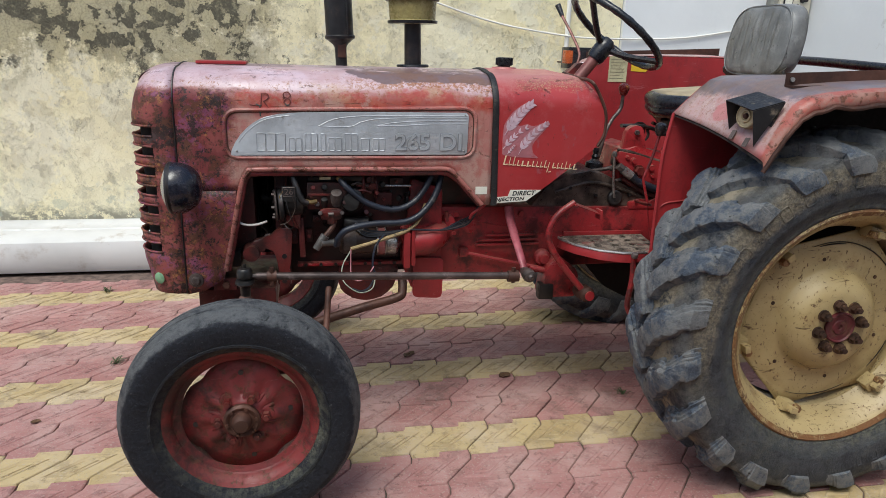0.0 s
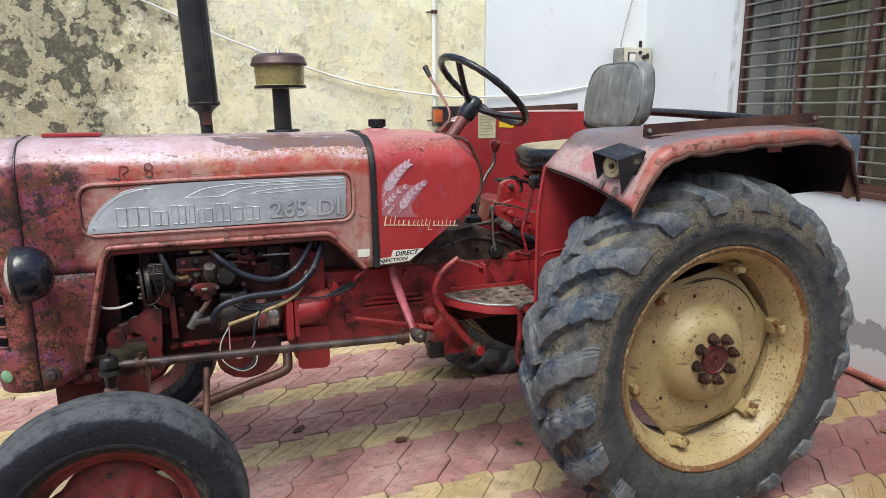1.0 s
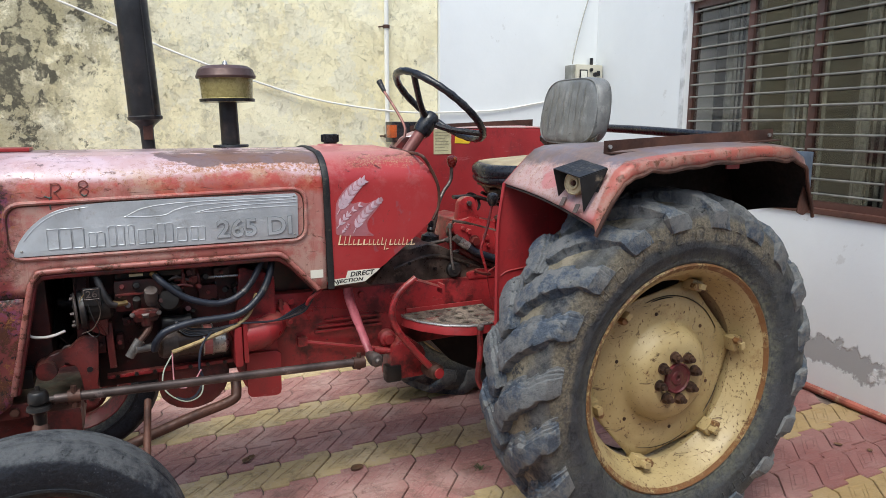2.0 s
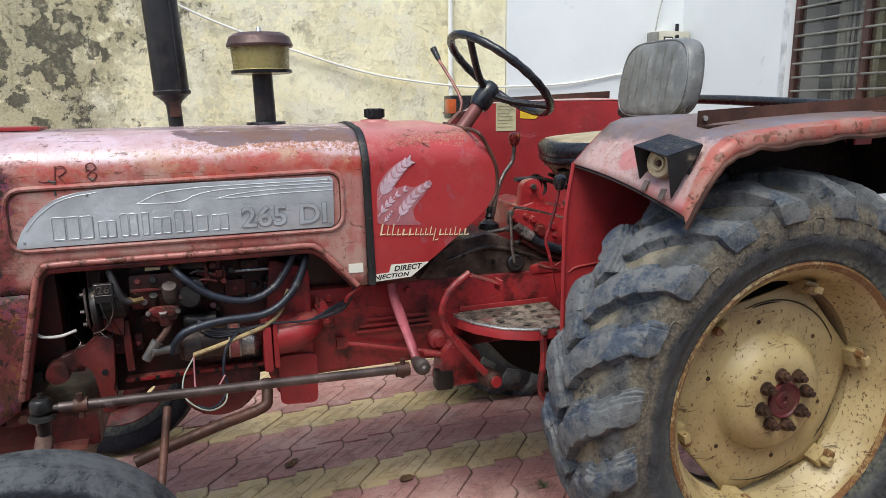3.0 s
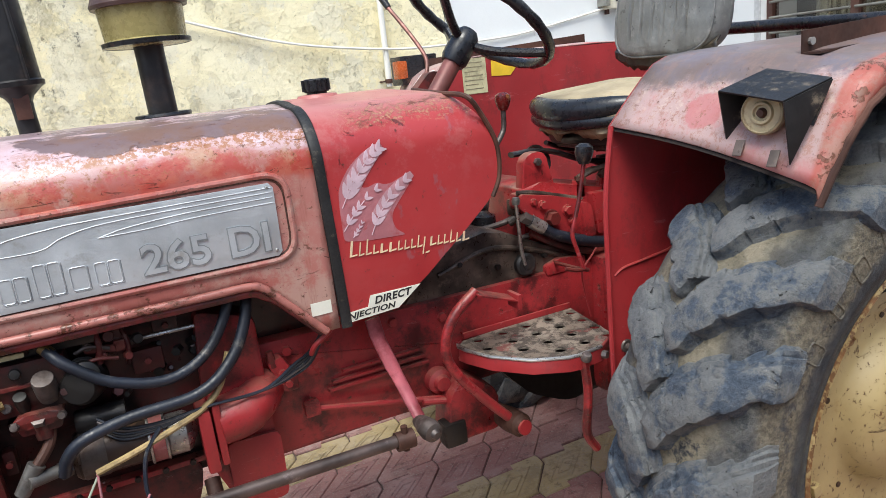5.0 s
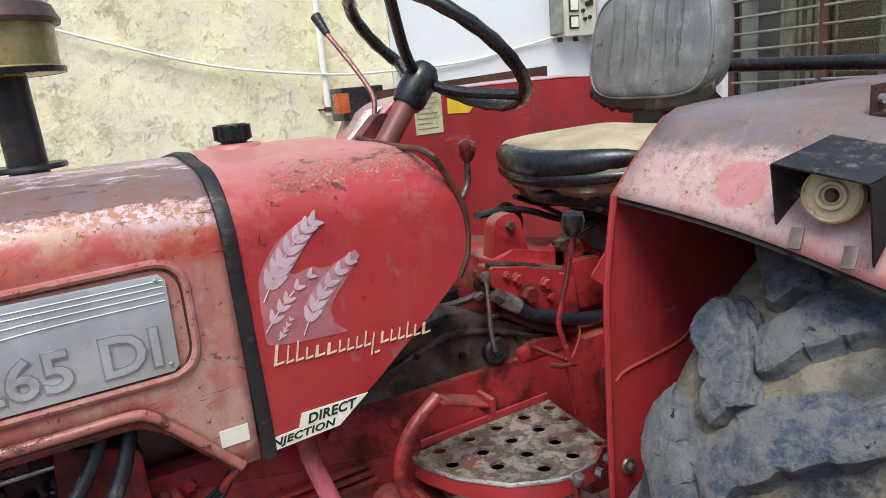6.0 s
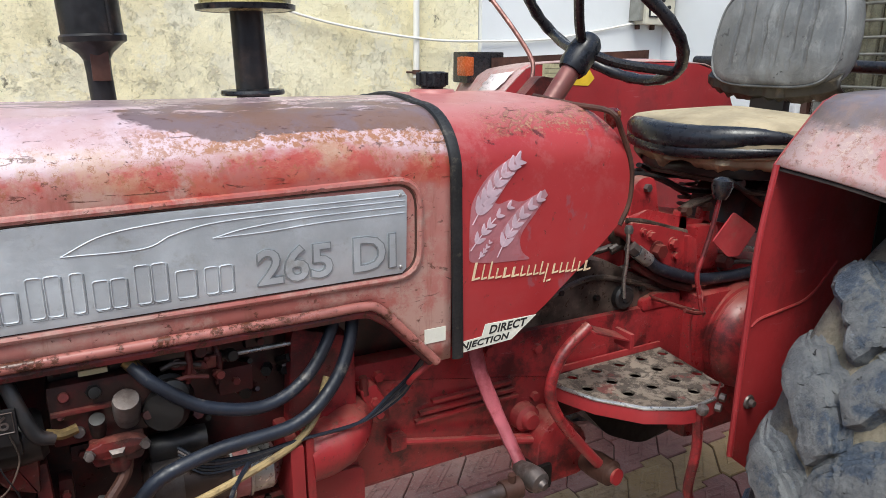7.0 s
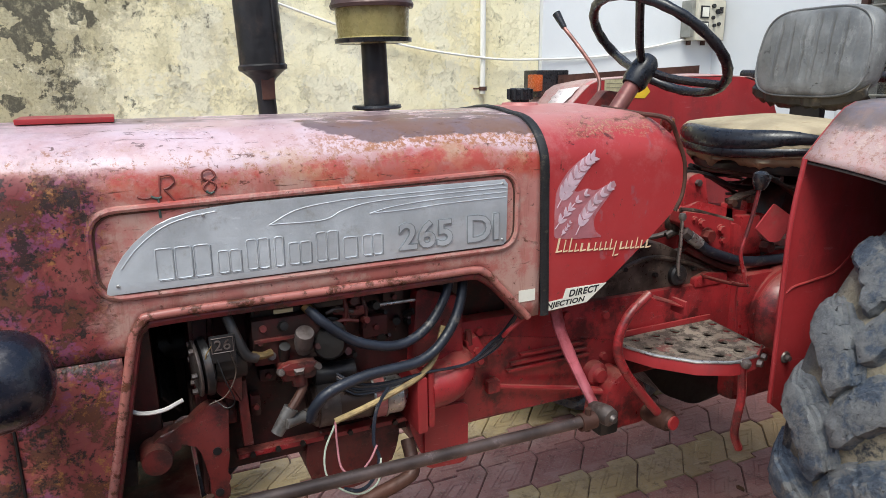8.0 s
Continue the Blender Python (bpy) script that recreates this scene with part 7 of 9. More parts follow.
def seat():
    base = part("seat", soft_block(1.83, -0.075, 1.200, 1.288, 0.235, 0.255, 2.6, 0.03), M_TAN, tractor, "seat with tan canvas cushion and grey vinyl backrest")
    # black vinyl roll round the front, tapering to both ends
    pts, seam, fat, thin = [], [], [], []
    for k in range(25):
        f = k / 24
        a = math.pi - 1.05 + 2.25 * f
        swell = math.sin(math.pi * (0.04 + 0.93 * f)) ** 0.55
        pts.append((1.83 + 0.228 * math.cos(a), -0.075 + 0.262 * math.sin(a), 1.252 + 0.006 * math.sin(9 * f)))
        seam.append((1.83 + 0.238 * math.cos(a), -0.075 + 0.272 * math.sin(a), 1.222 + 0.004 * math.sin(7 * f + 1)))
        fat.append(0.035 * swell)
        thin.append(0.019 * swell)
    part("front_roll", tube(B(), pts, fat, 16, 1), M_BLACKVINYL, base, "glossy black vinyl front roll")
    part("roll_seam", tube(B(), seam, thin, 12, 1), M_BLACKVINYL, base)
    # torn canvas hanging under the roll in a wavy hem
    M_HEM = plain("torn_canvas", (0.30, 0.235, 0.15), 0.9, 0, 0.4, 22, (0.045, 0.034, 0.026), 0.7)
    rows = []
    for k in range(61):
        f = k / 60
        a = math.pi - 1.25 + 2.75 * f
        torn = 0.020 * noise.noise(Vector((f * 9, 2, 5))) + 0.010 * noise.noise(Vector((f * 30, 4, 1)))
        wave = 0.010 * math.sin(f * 31) + 0.006 * math.sin(f * 67 + 1)
        ca, sa = math.cos(a), math.sin(a)
        rows.append([(1.83 + (0.222 + b) * ca, -0.075 + (0.256 + b) * sa, z) for b, z in ((0.0, 1.228), (0.004 + 0.4 * wave, 1.206), (0.002 + wave, 1.190), (-0.014 + wave, 1.176 + torn))])
    hem = B()
    sheet(hem, rows)
    thick(part("cushion_skirt", hem, M_HEM, base, "torn dirty canvas hem"), 0.003)
    # backrest, upright, with ribs
    def outline(k, s, seg=72):
        a = 2 * math.pi * k / seg
        ca, sa = math.cos(a), math.sin(a)
        r = (abs(ca) ** 4.0 + abs(sa) ** 4.0) ** (-1 / 4.0)
        return 0.208 * s * r * ca * (1 - 0.09 * max(0, sa * r)), 0.142 * s * r * sa

    bm = B()
    rings = []
    for s, t in ((0.80, -0.02), (0.93, 0.0), (0.99, 0.10), (1.0, 0.3), (1.0, 0.62), (0.985, 0.80), (0.955, 0.93), (0.91, 1.0), (0.84, 1.02), (0.74, 1.03), (0.62, 1.04), (0.48, 1.045), (0.33, 1.05), (0.15, 1.05)):
        ring = []
        for k in range(72):
            yy, zz = outline(k, s)
            fold = 0.0045 * abs(math.sin(yy * 56)) ** 0.5 * min(1, (0.88 - s) * 8) if s < 0.88 else 0
            wrinkle = 0.004 * noise.noise(Vector((yy * 14, zz * 14, s * 3)))
            ring.append(bm.verts.new((2.098 - 0.078 * t - fold + wrinkle + zz * 0.14, -0.030 + yy + wrinkle * 0.5, 1.497 + zz)))
        rings.append(ring)
    for a, b in zip(rings, rings[1:]):
        bridge(bm, a, b)
    bm.faces.new(rings[0])
    bm.faces.new(rings[-1])
    part("backrest", bm, M_VINYL, base, "cracked grey vinyl backrest with stitched ribs", sharp=60)
    pipe = [(2.098 - 0.078 * 0.95 + outline(k, 0.95)[1] * 0.14, -0.030 + outline(k, 0.955)[0], 1.497 + outline(k, 0.955)[1]) for k in range(73)]
    part("piping", tube(B(), pipe, 0.0035, 6, 1), M_VINYL, base)
    rows = []
    for k in range(41):
        f = k / 40
        y = -0.238 + 0.415 * f
        sag = 0.034 * math.sin(math.pi * f) ** 0.7
        n1, n2 = noise.noise(Vector((f * 8, 1, 3))), noise.noise(Vector((f * 23, 5, 2)))
        rows.append([(2.036, y, 1.400 - sag * 0.5), (2.020 + 0.006 * n1, y, 1.386 - sag * 0.7), (2.024 + 0.010 * n2, y, 1.368 - sag + 0.006 * n1), (2.046 + 0.006 * n1, y, 1.352 - sag + 0.012 * n2)])
    foot = B()
    sheet(foot, rows)
    thick(part("torn_foot", foot, plain("dirty_dark_vinyl", (0.050, 0.044, 0.036), 0.5, 0.0, 0.5, 22, (0.17, 0.13, 0.085), 0.5), base, "torn dirty hem of the backrest"), 0.004)
    part("back_post", box(B(), (2.03, -0.08, 1.18), (2.06, 0.03, 1.40), 0.006), M_SOOT, base)
    part("seat_pan", soft_block(1.84, -0.075, 1.150, 1.196, 0.200, 0.225, 2.6, 0.0), M_GREASE, base, "dark pressed seat pan")
    for y in (-0.225, 0.075):
        part("seat_rail", tube(B(), [(1.66, y, 1.150), (1.74, y, 1.118), (1.86, y, 1.108), (2.02, y, 1.128)], 0.012, 8, 5, flat=0.6), M_SOOT, base, "sooty bent seat rail")
        part("suspension_arm", tube(B(), [(1.70, y + 0.02, 1.145), (1.80, y + 0.02, 1.085), (1.95, y + 0.02, 1.010)], 0.011, 8, 4, flat=0.6), M_CASTRED, base)
        coil = [(1.90 + 0.026 * math.cos(k * 0.7), y + 0.03 + 0.026 * math.sin(k * 0.7), 1.005 + 0.0022 * k) for k in range(64)]
        part("seat_spring", tube(B(), coil, 0.0050, 6, 1), M_RUST, base, "rusty coil spring")
    part("seat_crossbar", rod(B(), (1.70, -0.235, 1.142), (1.70, 0.085, 1.142), 0.010, seg=10), M_LINK, base)
    # added dark block that backs the rails and keeps the space dark
    part("seat_frame", slab(B(), round_poly([(1.78, 0.98), (1.98, 0.98), (1.98, 1.10), (1.93, 1.15), (1.83, 1.09)], 0.012, 3), -0.16, 0.02, 0.010), M_GREASY, base)
    return base


seat()


def steering():
    axis = Vector((0.62, 0.0, 0.78)).normalized()
    hub = Vector((1.362, -0.010, 1.443))
    u = Vector((0.78, 0, -0.62)).normalized()
    v = Vector((0, 1, 0))
    ctr = hub + axis * 0.088
    R = 0.210
    pts = [ctr + R * (math.cos(a) * u + math.sin(a) * v) for a in [2 * math.pi * k / 48 for k in range(49)]]
    bm = B()
    rings = []
    for k in range(48):
        c = pts[k]
        rad = (c - ctr).normalized()
        grip = 0.0140 + 0.0009 * math.cos(k * math.pi)
        rings.append(ring_loop(bm, c, rad, axis, grip, 10))
    for k in range(48):
        bridge(bm, rings[k], rings[(k + 1) % 48])
    wheel = part("steering_wheel", bm, M_BLACKVINYL, tractor, "black three-spoked steering wheel with finger grips", sharp=70)
    for a in (math.radians(85), math.radians(205), math.radians(326)):
        e = ctr + R * (math.cos(a) * u + math.sin(a) * v)
        part("spoke", tube(B(), [hub + axis * 0.010, hub * 0.6 + e * 0.4 - axis * 0.006, e], 0.0120, 10), M_BLACK, wheel)
    part("hub_boss", lathe(B(), [(0.0, 0.050), (0.022, 0.048), (0.032, 0.035), (0.036, 0.010), (0.036, -0.035), (0.030, -0.050), (0.0, -0.05)], hub, axis, 24), M_BLACKVINYL, wheel)
    part("steering_column", rod(B(), hub - axis * 0.035, (1.165, -0.010, 1.19), 0.0235, seg=20), plain("worn_column_paint", (0.20, 0.075, 0.065), 0.45, 0.2, 0.4, 14, (0.27, 0.03, 0.03), 0.7), tractor, "worn brownish red steering column")
    # throttle lever beside the column
    lev = [(1.29, 0.105, 1.33), (1.322, 0.125, 1.40), (1.328, 0.145, 1.435), (1.318, 0.180, 1.48), (1.302, 0.225, 1.532), (1.285, 0.275, 1.585)]
    throttle = part("throttle_lever", tube(B(), lev, 0.0060, 8), plain("brownish_worn_rod", (0.21, 0.085, 0.070), 0.4, 0.3, 0.4, 30, (0.30, 0.20, 0.16), 0.5), tractor, "worn brownish red hand throttle lever with black grip")
    part("lever_grip", rod(B(), (1.288, 0.268, 1.578), (1.275, 0.295, 1.622), 0.009, 0.013, 12), M_BLACK, throttle)


steering()
part("lever_bracket", slab(B(), round_poly([(1.20, 1.20), (1.305, 1.20), (1.350, 1.385), (1.300, 1.392), (1.235, 1.33)], 0.01, 3), 0.06, 0.10, 0.004), M_CASTRED, tractor, "dark red throttle bracket")


# ---- gearbox, controls, step ----
def gearbox():
    body = B()
    slab(body, round_poly([(0.60, 0.565), (1.16, 0.572), (1.20, 0.60), (1.70, 0.60), (1.70, 0.838), (0.62, 0.852)], 0.02, 3), -0.165, 2 * MID + 0.165, 0.018)
    gb = part("gearbox", body, M_OILY, tractor, "oily red clutch and gearbox housing")
    part("bell_housing", slab(B(), round_poly([(0.555, 0.62), (0.59, 0.53), (0.665, 0.53), (0.70, 0.60), (0.70, 0.93), (0.58, 0.97)], 0.02, 3), -0.205, 2 * MID + 0.205, 0.01), M_OILY, gb)
    for z, x0, x1 in ((0.697, 0.84, 1.10), (0.715, 0.85, 1.09), (0.735, 0.88, 1.08)):
        part("cast_rib", box(B(), (x0, -0.178, z - 0.004), (x1, -0.160, z + 0.004), 0.003), M_OILY, gb)
    for x, z in ((0.63, 0.60), (0.63, 0.83), (0.68, 0.60), (1.13, 0.63), (1.15, 0.68), (1.15, 0.80), (0.76, 0.82), (1.02, 0.82)):
        part("housing_bolt", hexa(B(), (x, -0.163, z), (0, -1, 0), 0.012, 0.014), M_RED, gb)
    part("bracket_block", slab(B(), round_poly([(0.708, 0.812), (0.742, 0.822), (0.768, 0.770), (0.772, 0.735), (0.736, 0.735)], 0.008, 3), -0.200, -0.16, 0.005), M_OILY, gb)
    part("bracket_pin", rod(B(), (0.722, -0.192, 0.800), (0.718, -0.192, 0.838), 0.010, 0.008, 10), M_CASTRED, gb)
    for dx, dz in ((0.015, 0.015), (0.04, 0.045)):
        part("bracket_bolt", hexa(B(), (0.742 - dx * 0.4 + 0.012, -0.198, 0.740 + dz), (0, -1, 0), 0.009, 0.010), M_RED, gb)
    part("clutch_rod", tube(B(), [(0.79, -0.185, 0.672), (0.95, -0.19, 0.636), (1.12, -0.20, 0.60), (1.25, -0.23, 0.57)], 0.007, 8), M_RED, gb)
    boss = lathe(B(), [(0.034, 0.0), (0.032, 0.03), (0.022, 0.036), (0.018, 0.05), (0.0, 0.052)], (1.118, -0.160, 0.640), (0, -1, 0), 20)
    part("pivot_boss", boss, M_RED, gb, "bright red pivot boss")
    part("cross_rod", rod(B(), (1.06, -0.20, 0.608), (1.25, -0.23, 0.570), 0.009, seg=10), M_RED, gb)
    part("rod_clevis", box(B(), (0.775, -0.195, 0.655), (0.81, -0.172, 0.688), 0.004), M_OILY, gb)
    # added dark mass that covers the far wheel and darkens the view below
    part("gearbox_belly", slab(B(), round_poly([(1.30, 0.61), (1.40, 0.50), (1.52, 0.44), (1.66, 0.44), (1.66, 0.61)], 0.03, 3), -0.150, 2 * MID + 0.150, 0.02), M_GREASE, gb, "dark mass added under the gearbox to hide the far wheel")
    # greasy top cover under the gear levers
    slope = [(1.05, 0.828), (1.62, 0.828), (1.62, 0.86), (1.50, 0.905), (1.36, 0.972), (1.30, 0.985), (1.20, 0.965), (1.13, 0.93)]
    part("top_cover", slab(B(), slope, -0.15, 2 * MID + 0.15, 0.012), M_COVER, gb, "dusty greasy gearbox cover")
    part("cover_ridge", tube(B(), [(1.16, -0.152, 0.900), (1.30, -0.154, 0.938), (1.42, -0.154, 0.915), (1.54, -0.152, 0.872)], 0.007, 8, 5), M_COVER, gb)
    part("cover_step", slab(B(), round_poly([(1.47, 0.83), (1.60, 0.83), (1.60, 0.862), (1.52, 0.872), (1.47, 0.858)], 0.008, 3), -0.168, -0.14, 0.005), M_LIFT, gb)
    for x, z in ((1.22, 0.915), (1.33, 0.885), (1.475, 0.885), (1.55, 0.850)):
        part("cover_stud", hexa(B(), (x, -0.150, z), (0, -1, 0.2), 0.008, 0.012), M_GREASE, gb)
    for x in (1.17, 1.27, 1.40, 1.52):
        part("cover_bolt", hexa(B(), (x, -0.13, 0.853), (0, -0.4, 1), 0.008, 0.014), M_GREASE, gb)
    return gb


gearbox()


def rear_casting():
    """Rear axle housing and hydraulic lift under the seat."""
    body = B()
    box(body, (1.62, -0.21, 0.45), (2.15, 2 * MID + 0.21, 0.86), 0.03)
    ax = part("rear_axle", body, M_OILY, tractor, "oily red rear axle housing")
    for sgn in (1, -1):
        y0 = -0.18 if sgn == 1 else 2 * MID + 0.18
        y1 = -0.72 if sgn == 1 else 2 * MID + 0.72
        part("axle_trumpet", lathe(B(), [(0.15, 0.0), (0.15, 0.03), (0.12, 0.05), (0.095, 0.15), (0.085, 0.50), (0.11, 0.54), (0.0, 0.54)], (1.89, y0, 0.60), (0, -sgn, 0), 28), M_OILY, ax)
    part("brake_drum", lathe(B(), [(0.0, -0.06), (0.138, -0.06), (0.143, -0.03), (0.143, 0.012), (0.136, 0.016), (0.136, 0.022), (0.139, 0.026), (0.132, 0.055), (0.105, 0.085), (0.06, 0.10), (0.0, 0.103)], (1.795, -0.205, 0.722), (0, -1, 0), 40), M_OILY, ax, "dark red brake drum")
    def solid(name, pts, y0, y1, material=None, bevel=0.005, label="", soft=0.008):
        return part(name, slab(B(), round_poly(pts, soft, 3), y0, y1, bevel), material or M_LIFT, ax, label)

    solid("lift_housing", [(1.42, 0.86), (1.95, 0.86), (1.95, 0.985), (1.80, 1.010), (1.63, 1.045), (1.50, 1.078), (1.435, 1.068)], -0.13, 0.12, bevel=0.012, label="red hydraulic lift housing, dusty on top")
    solid("lift_cover", [(1.405, 1.066), (1.50, 1.046), (1.602, 1.016), (1.618, 1.000), (1.630, 0.925), (1.586, 0.919), (1.482, 0.963), (1.398, 1.028)], -0.176, -0.12, bevel=0.006)
    part("dusty_lip", tube(B(), [(1.402, -0.160, 1.068), (1.45, -0.163, 1.061), (1.52, -0.160, 1.041), (1.60, -0.163, 1.018)], 0.0065, 8), M_COVER, ax, "gasket edge caked with dust")
    solid("side_flange", [(1.580, 1.018), (1.612, 1.006), (1.626, 0.918), (1.592, 0.912)], -0.188, -0.12, bevel=0.003)
    solid("filter_body", [(1.640, 1.026), (1.722, 1.022), (1.742, 0.902), (1.655, 0.908)], -0.158, -0.10, bevel=0.004)
    for x, z, r in ((1.491, 0.988, 0.019), (1.466, 1.027, 0.011), (1.542, 1.000, 0.012), (1.553, 0.967, 0.009), (1.440, 1.040, 0.008), (1.607, 0.980, 0.007), (1.612, 0.940, 0.007)):
        nut = lathe(B(), [(r * 1.25, 0.0), (r * 1.25, 0.003), (r, 0.004)], (x, -0.176, z), (0, -1, 0), 16)
        hexa(nut, (x, -0.176, z), (0, -1, 0), r, r * 1.1)
        part("cover_nut", nut, M_CASTRED if r > 0.015 else M_LIFT, ax)
    solid("upright_bracket", [(1.440, 1.060), (1.545, 1.060), (1.530, 1.105), (1.522, 1.146), (1.505, 1.158), (1.470, 1.156), (1.452, 1.138)], -0.125, -0.090, bevel=0.004)
    part("bracket_bolt", hexa(B(), (1.492, -0.124, 1.132), (0, -1, 0), 0.011, 0.012), M_STEEL, ax)
    for x in (1.624, 1.708):
        solid("link_post", [(x - 0.016, 1.015), (x + 0.016, 1.012), (x + 0.011, 1.062), (x - 0.011, 1.064)], -0.130, -0.105, bevel=0.002)
    part("swing_link", tube(B(), [(1.612, -0.132, 1.066), (1.650, -0.135, 1.082), (1.70, -0.130, 1.086), (1.758, -0.12, 1.094)], [0.015, 0.016, 0.013, 0.010], 10, 5, flat=0.6), M_COVER, ax, "dusty link bar between two posts")
    for x, z in ((1.616, 1.064), (1.690, 1.070)):
        part("link_bolt", hexa(B(), (x, -0.138, z), (0, -1, 0.1), 0.013, 0.016), M_RUST, ax)
    part("lever_link", tube(B(), [(1.46, -0.05, 1.150), (1.54, -0.05, 1.150), (1.61, -0.05, 1.135), (1.70, -0.05, 1.100), (1.80, -0.05, 1.085)], 0.016, 10, 5, flat=0.5), M_SOOT, ax)
    part("ring_gear", lathe(B(), [(0.036, -0.006), (0.042, -0.006), (0.042, 0.006), (0.036, 0.006)], (1.545, -0.05, 1.125), (0.2, -0.9, 0.4), 28, close=True), M_SOOT, ax)
    part("control_quadrant", lathe(B(), [(0.0, 0.0), (0.026, 0.0), (0.026, 0.02), (0.0, 0.022)], (1.540, -0.03, 1.125), (0.2, -0.9, 0.4), 24), M_GREASE, ax)
    part("red_flap", slab(B(), round_poly([(1.640, 1.000), (1.706, 1.068), (1.800, 1.014), (1.745, 0.950), (1.702, 0.953)], 0.008, 3), -0.215, -0.211), plain("pinkish_red_plate", (0.42, 0.048, 0.055), 0.45, 0, 0.3, 14, (0.30, 0.13, 0.11), 0.4), ax, "flat pinkish red plate")
    part("oil_hose", tube(B(), [(1.425, -0.175, 0.994), (1.460, -0.180, 0.968), (1.512, -0.182, 0.936), (1.625, -0.182, 0.898), (1.72, -0.182, 0.886), (1.832, -0.182, 0.884), (1.95, -0.18, 0.892)], 0.0155, 14, 8), M_HOSE, ax, "thick black oil hose")
    part("hose_ferrule", rod(B(), (1.426, -0.175, 0.993), (1.462, -0.180, 0.967), 0.0178, seg=16), M_BRIGHT, ax)
    part("hose_union", hexa(B(), (1.406, -0.172, 1.008), (0.8, -0.1, -0.6), 0.017, 0.024), M_STEEL, ax)
    for pts, r, mat in (([(1.47, -0.10, 1.03), (1.44, -0.11, 1.01), (1.40, -0.10, 0.985), (1.32, -0.06, 0.965)], 0.008, M_STEEL), ([(1.50, -0.14, 0.955), (1.44, -0.14, 0.945), (1.38, -0.12, 0.93), (1.32, -0.09, 0.925)], 0.008, M_STEEL),
                        ([(1.394, -0.12, 0.985), (1.425, -0.13, 0.998), (1.455, -0.14, 0.985), (1.475, -0.14, 0.955)], 0.011, M_COVER), ([(1.44, -0.15, 0.955), (1.50, -0.165, 0.918), (1.56, -0.170, 0.890), (1.62, -0.175, 0.872)], 0.011, M_CASTRED),
                        ([(1.74, -0.16, 0.900), (1.79, -0.17, 0.915), (1.86, -0.165, 0.905)], 0.006, M_STEEL), ([(1.78, -0.15, 0.935), (1.83, -0.16, 0.945), (1.90, -0.155, 0.930)], 0.008, M_BRIGHT)):
        part("pipe", tube(B(), pts, r, 10), mat, ax)
    part("union_block", box(B(), (1.405, -0.140, 1.000), (1.450, -0.095, 1.045), 0.010), M_COVER, ax)
    part("end_plug", hexa(B(), (1.744, -0.160, 0.923), (0, -1, 0.1), 0.019, 0.03), M_CASTRED, ax)
    for x, z in ((1.80, 0.965), (1.85, 0.945), (1.665, 0.945)):
        part("small_plug", hexa(B(), (x, -0.130, z), (0, -1, 0), 0.012, 0.022), M_OILY, ax)


rear_casting()


def levers():
    knob_prof = [(0.0, 0.0), (0.012, 0.0), (0.018, 0.012), (0.022, 0.028), (0.020, 0.040), (0.010, 0.047), (0.0, 0.048)]
    gear = part("gear_lever", tube(B(), [(1.372, -0.03, 0.985), (1.385, -0.035, 1.05), (1.400, -0.035, 1.12), (1.430, -0.02, 1.17), (1.468, -0.008, 1.215), (1.474, -0.006, 1.27)], 0.0075, 10), M_STEEL, tractor, "bent gear lever with dark red knob")
    part("gear_knob", lathe(B(), knob_prof, (1.474, -0.006, 1.268), (0.05, 0, 1), 20), M_KNOB, gear)
    part("lever_boot", lathe(B(), [(0.0, 0.085), (0.010, 0.085), (0.014, 0.07), (0.011, 0.06), (0.016, 0.05), (0.013, 0.04), (0.024, 0.03), (0.036, 0.025), (0.038, 0.0), (0.0, 0.0)], (1.366, -0.028, 0.972), (0.06, 0, 1), 20), M_BLACK, gear, "black rubber lever boot")
    high = part("range_lever", tube(B(), [(1.449, -0.360, 0.898), (1.434, -0.360, 0.945), (1.422, -0.360, 0.988), (1.433, -0.360, 1.026), (1.450, -0.360, 1.080), (1.466, -0.360, 1.152)], 0.0052, 10), M_OILY, tractor, "thin bent red lever with black knob")
    part("lever_knob", lathe(B(), knob_prof, (1.466, -0.360, 1.148), (0.08, 0, 1), 20), M_BLACK, high)
    part("lever_foot", tube(B(), [(1.398, -0.358, 0.910), (1.425, -0.360, 0.900), (1.449, -0.360, 0.897), (1.470, -0.345, 0.888), (1.490, -0.27, 0.872), (1.500, -0.16, 0.862)], 0.0050, 8), M_CASTRED, high)
    part("pull_wire", tube(B(), [(1.470, -0.32, 0.890), (1.490, -0.30, 0.83), (1.515, -0.29, 0.74)], 0.0025, 6), M_RED, high)
    part("pull_wire", tube(B(), [(1.455, -0.352, 0.900), (1.52, -0.30, 0.905), (1.58, -0.24, 0.900)], 0.0025, 6), M_RED, high)
    sil = part("pto_lever", tube(B(), [(1.405, -0.168, 0.878), (1.392, -0.176, 0.925), (1.382, -0.190, 0.975), (1.374, -0.198, 1.052)], 0.0052, 8), M_BRIGHT, tractor, "thin bright steel lever on a round pivot")
    part("lever_ball", lathe(B(), [(0.0, 0.022), (0.008, 0.02), (0.011, 0.012), (0.009, 0.002), (0.0, 0.0)], (1.374, -0.198, 1.046), (0, 0, 1), 14), M_DULL, sil)
    part("round_pivot", lathe(B(), [(0.0, 0.032), (0.012, 0.031), (0.013, 0.028), (0.024, 0.029), (0.030, 0.024), (0.031, 0.006), (0.026, -0.02)], (1.412, -0.140, 0.874), (0, -1, 0.1), 24), M_SOOT, sil)


levers()


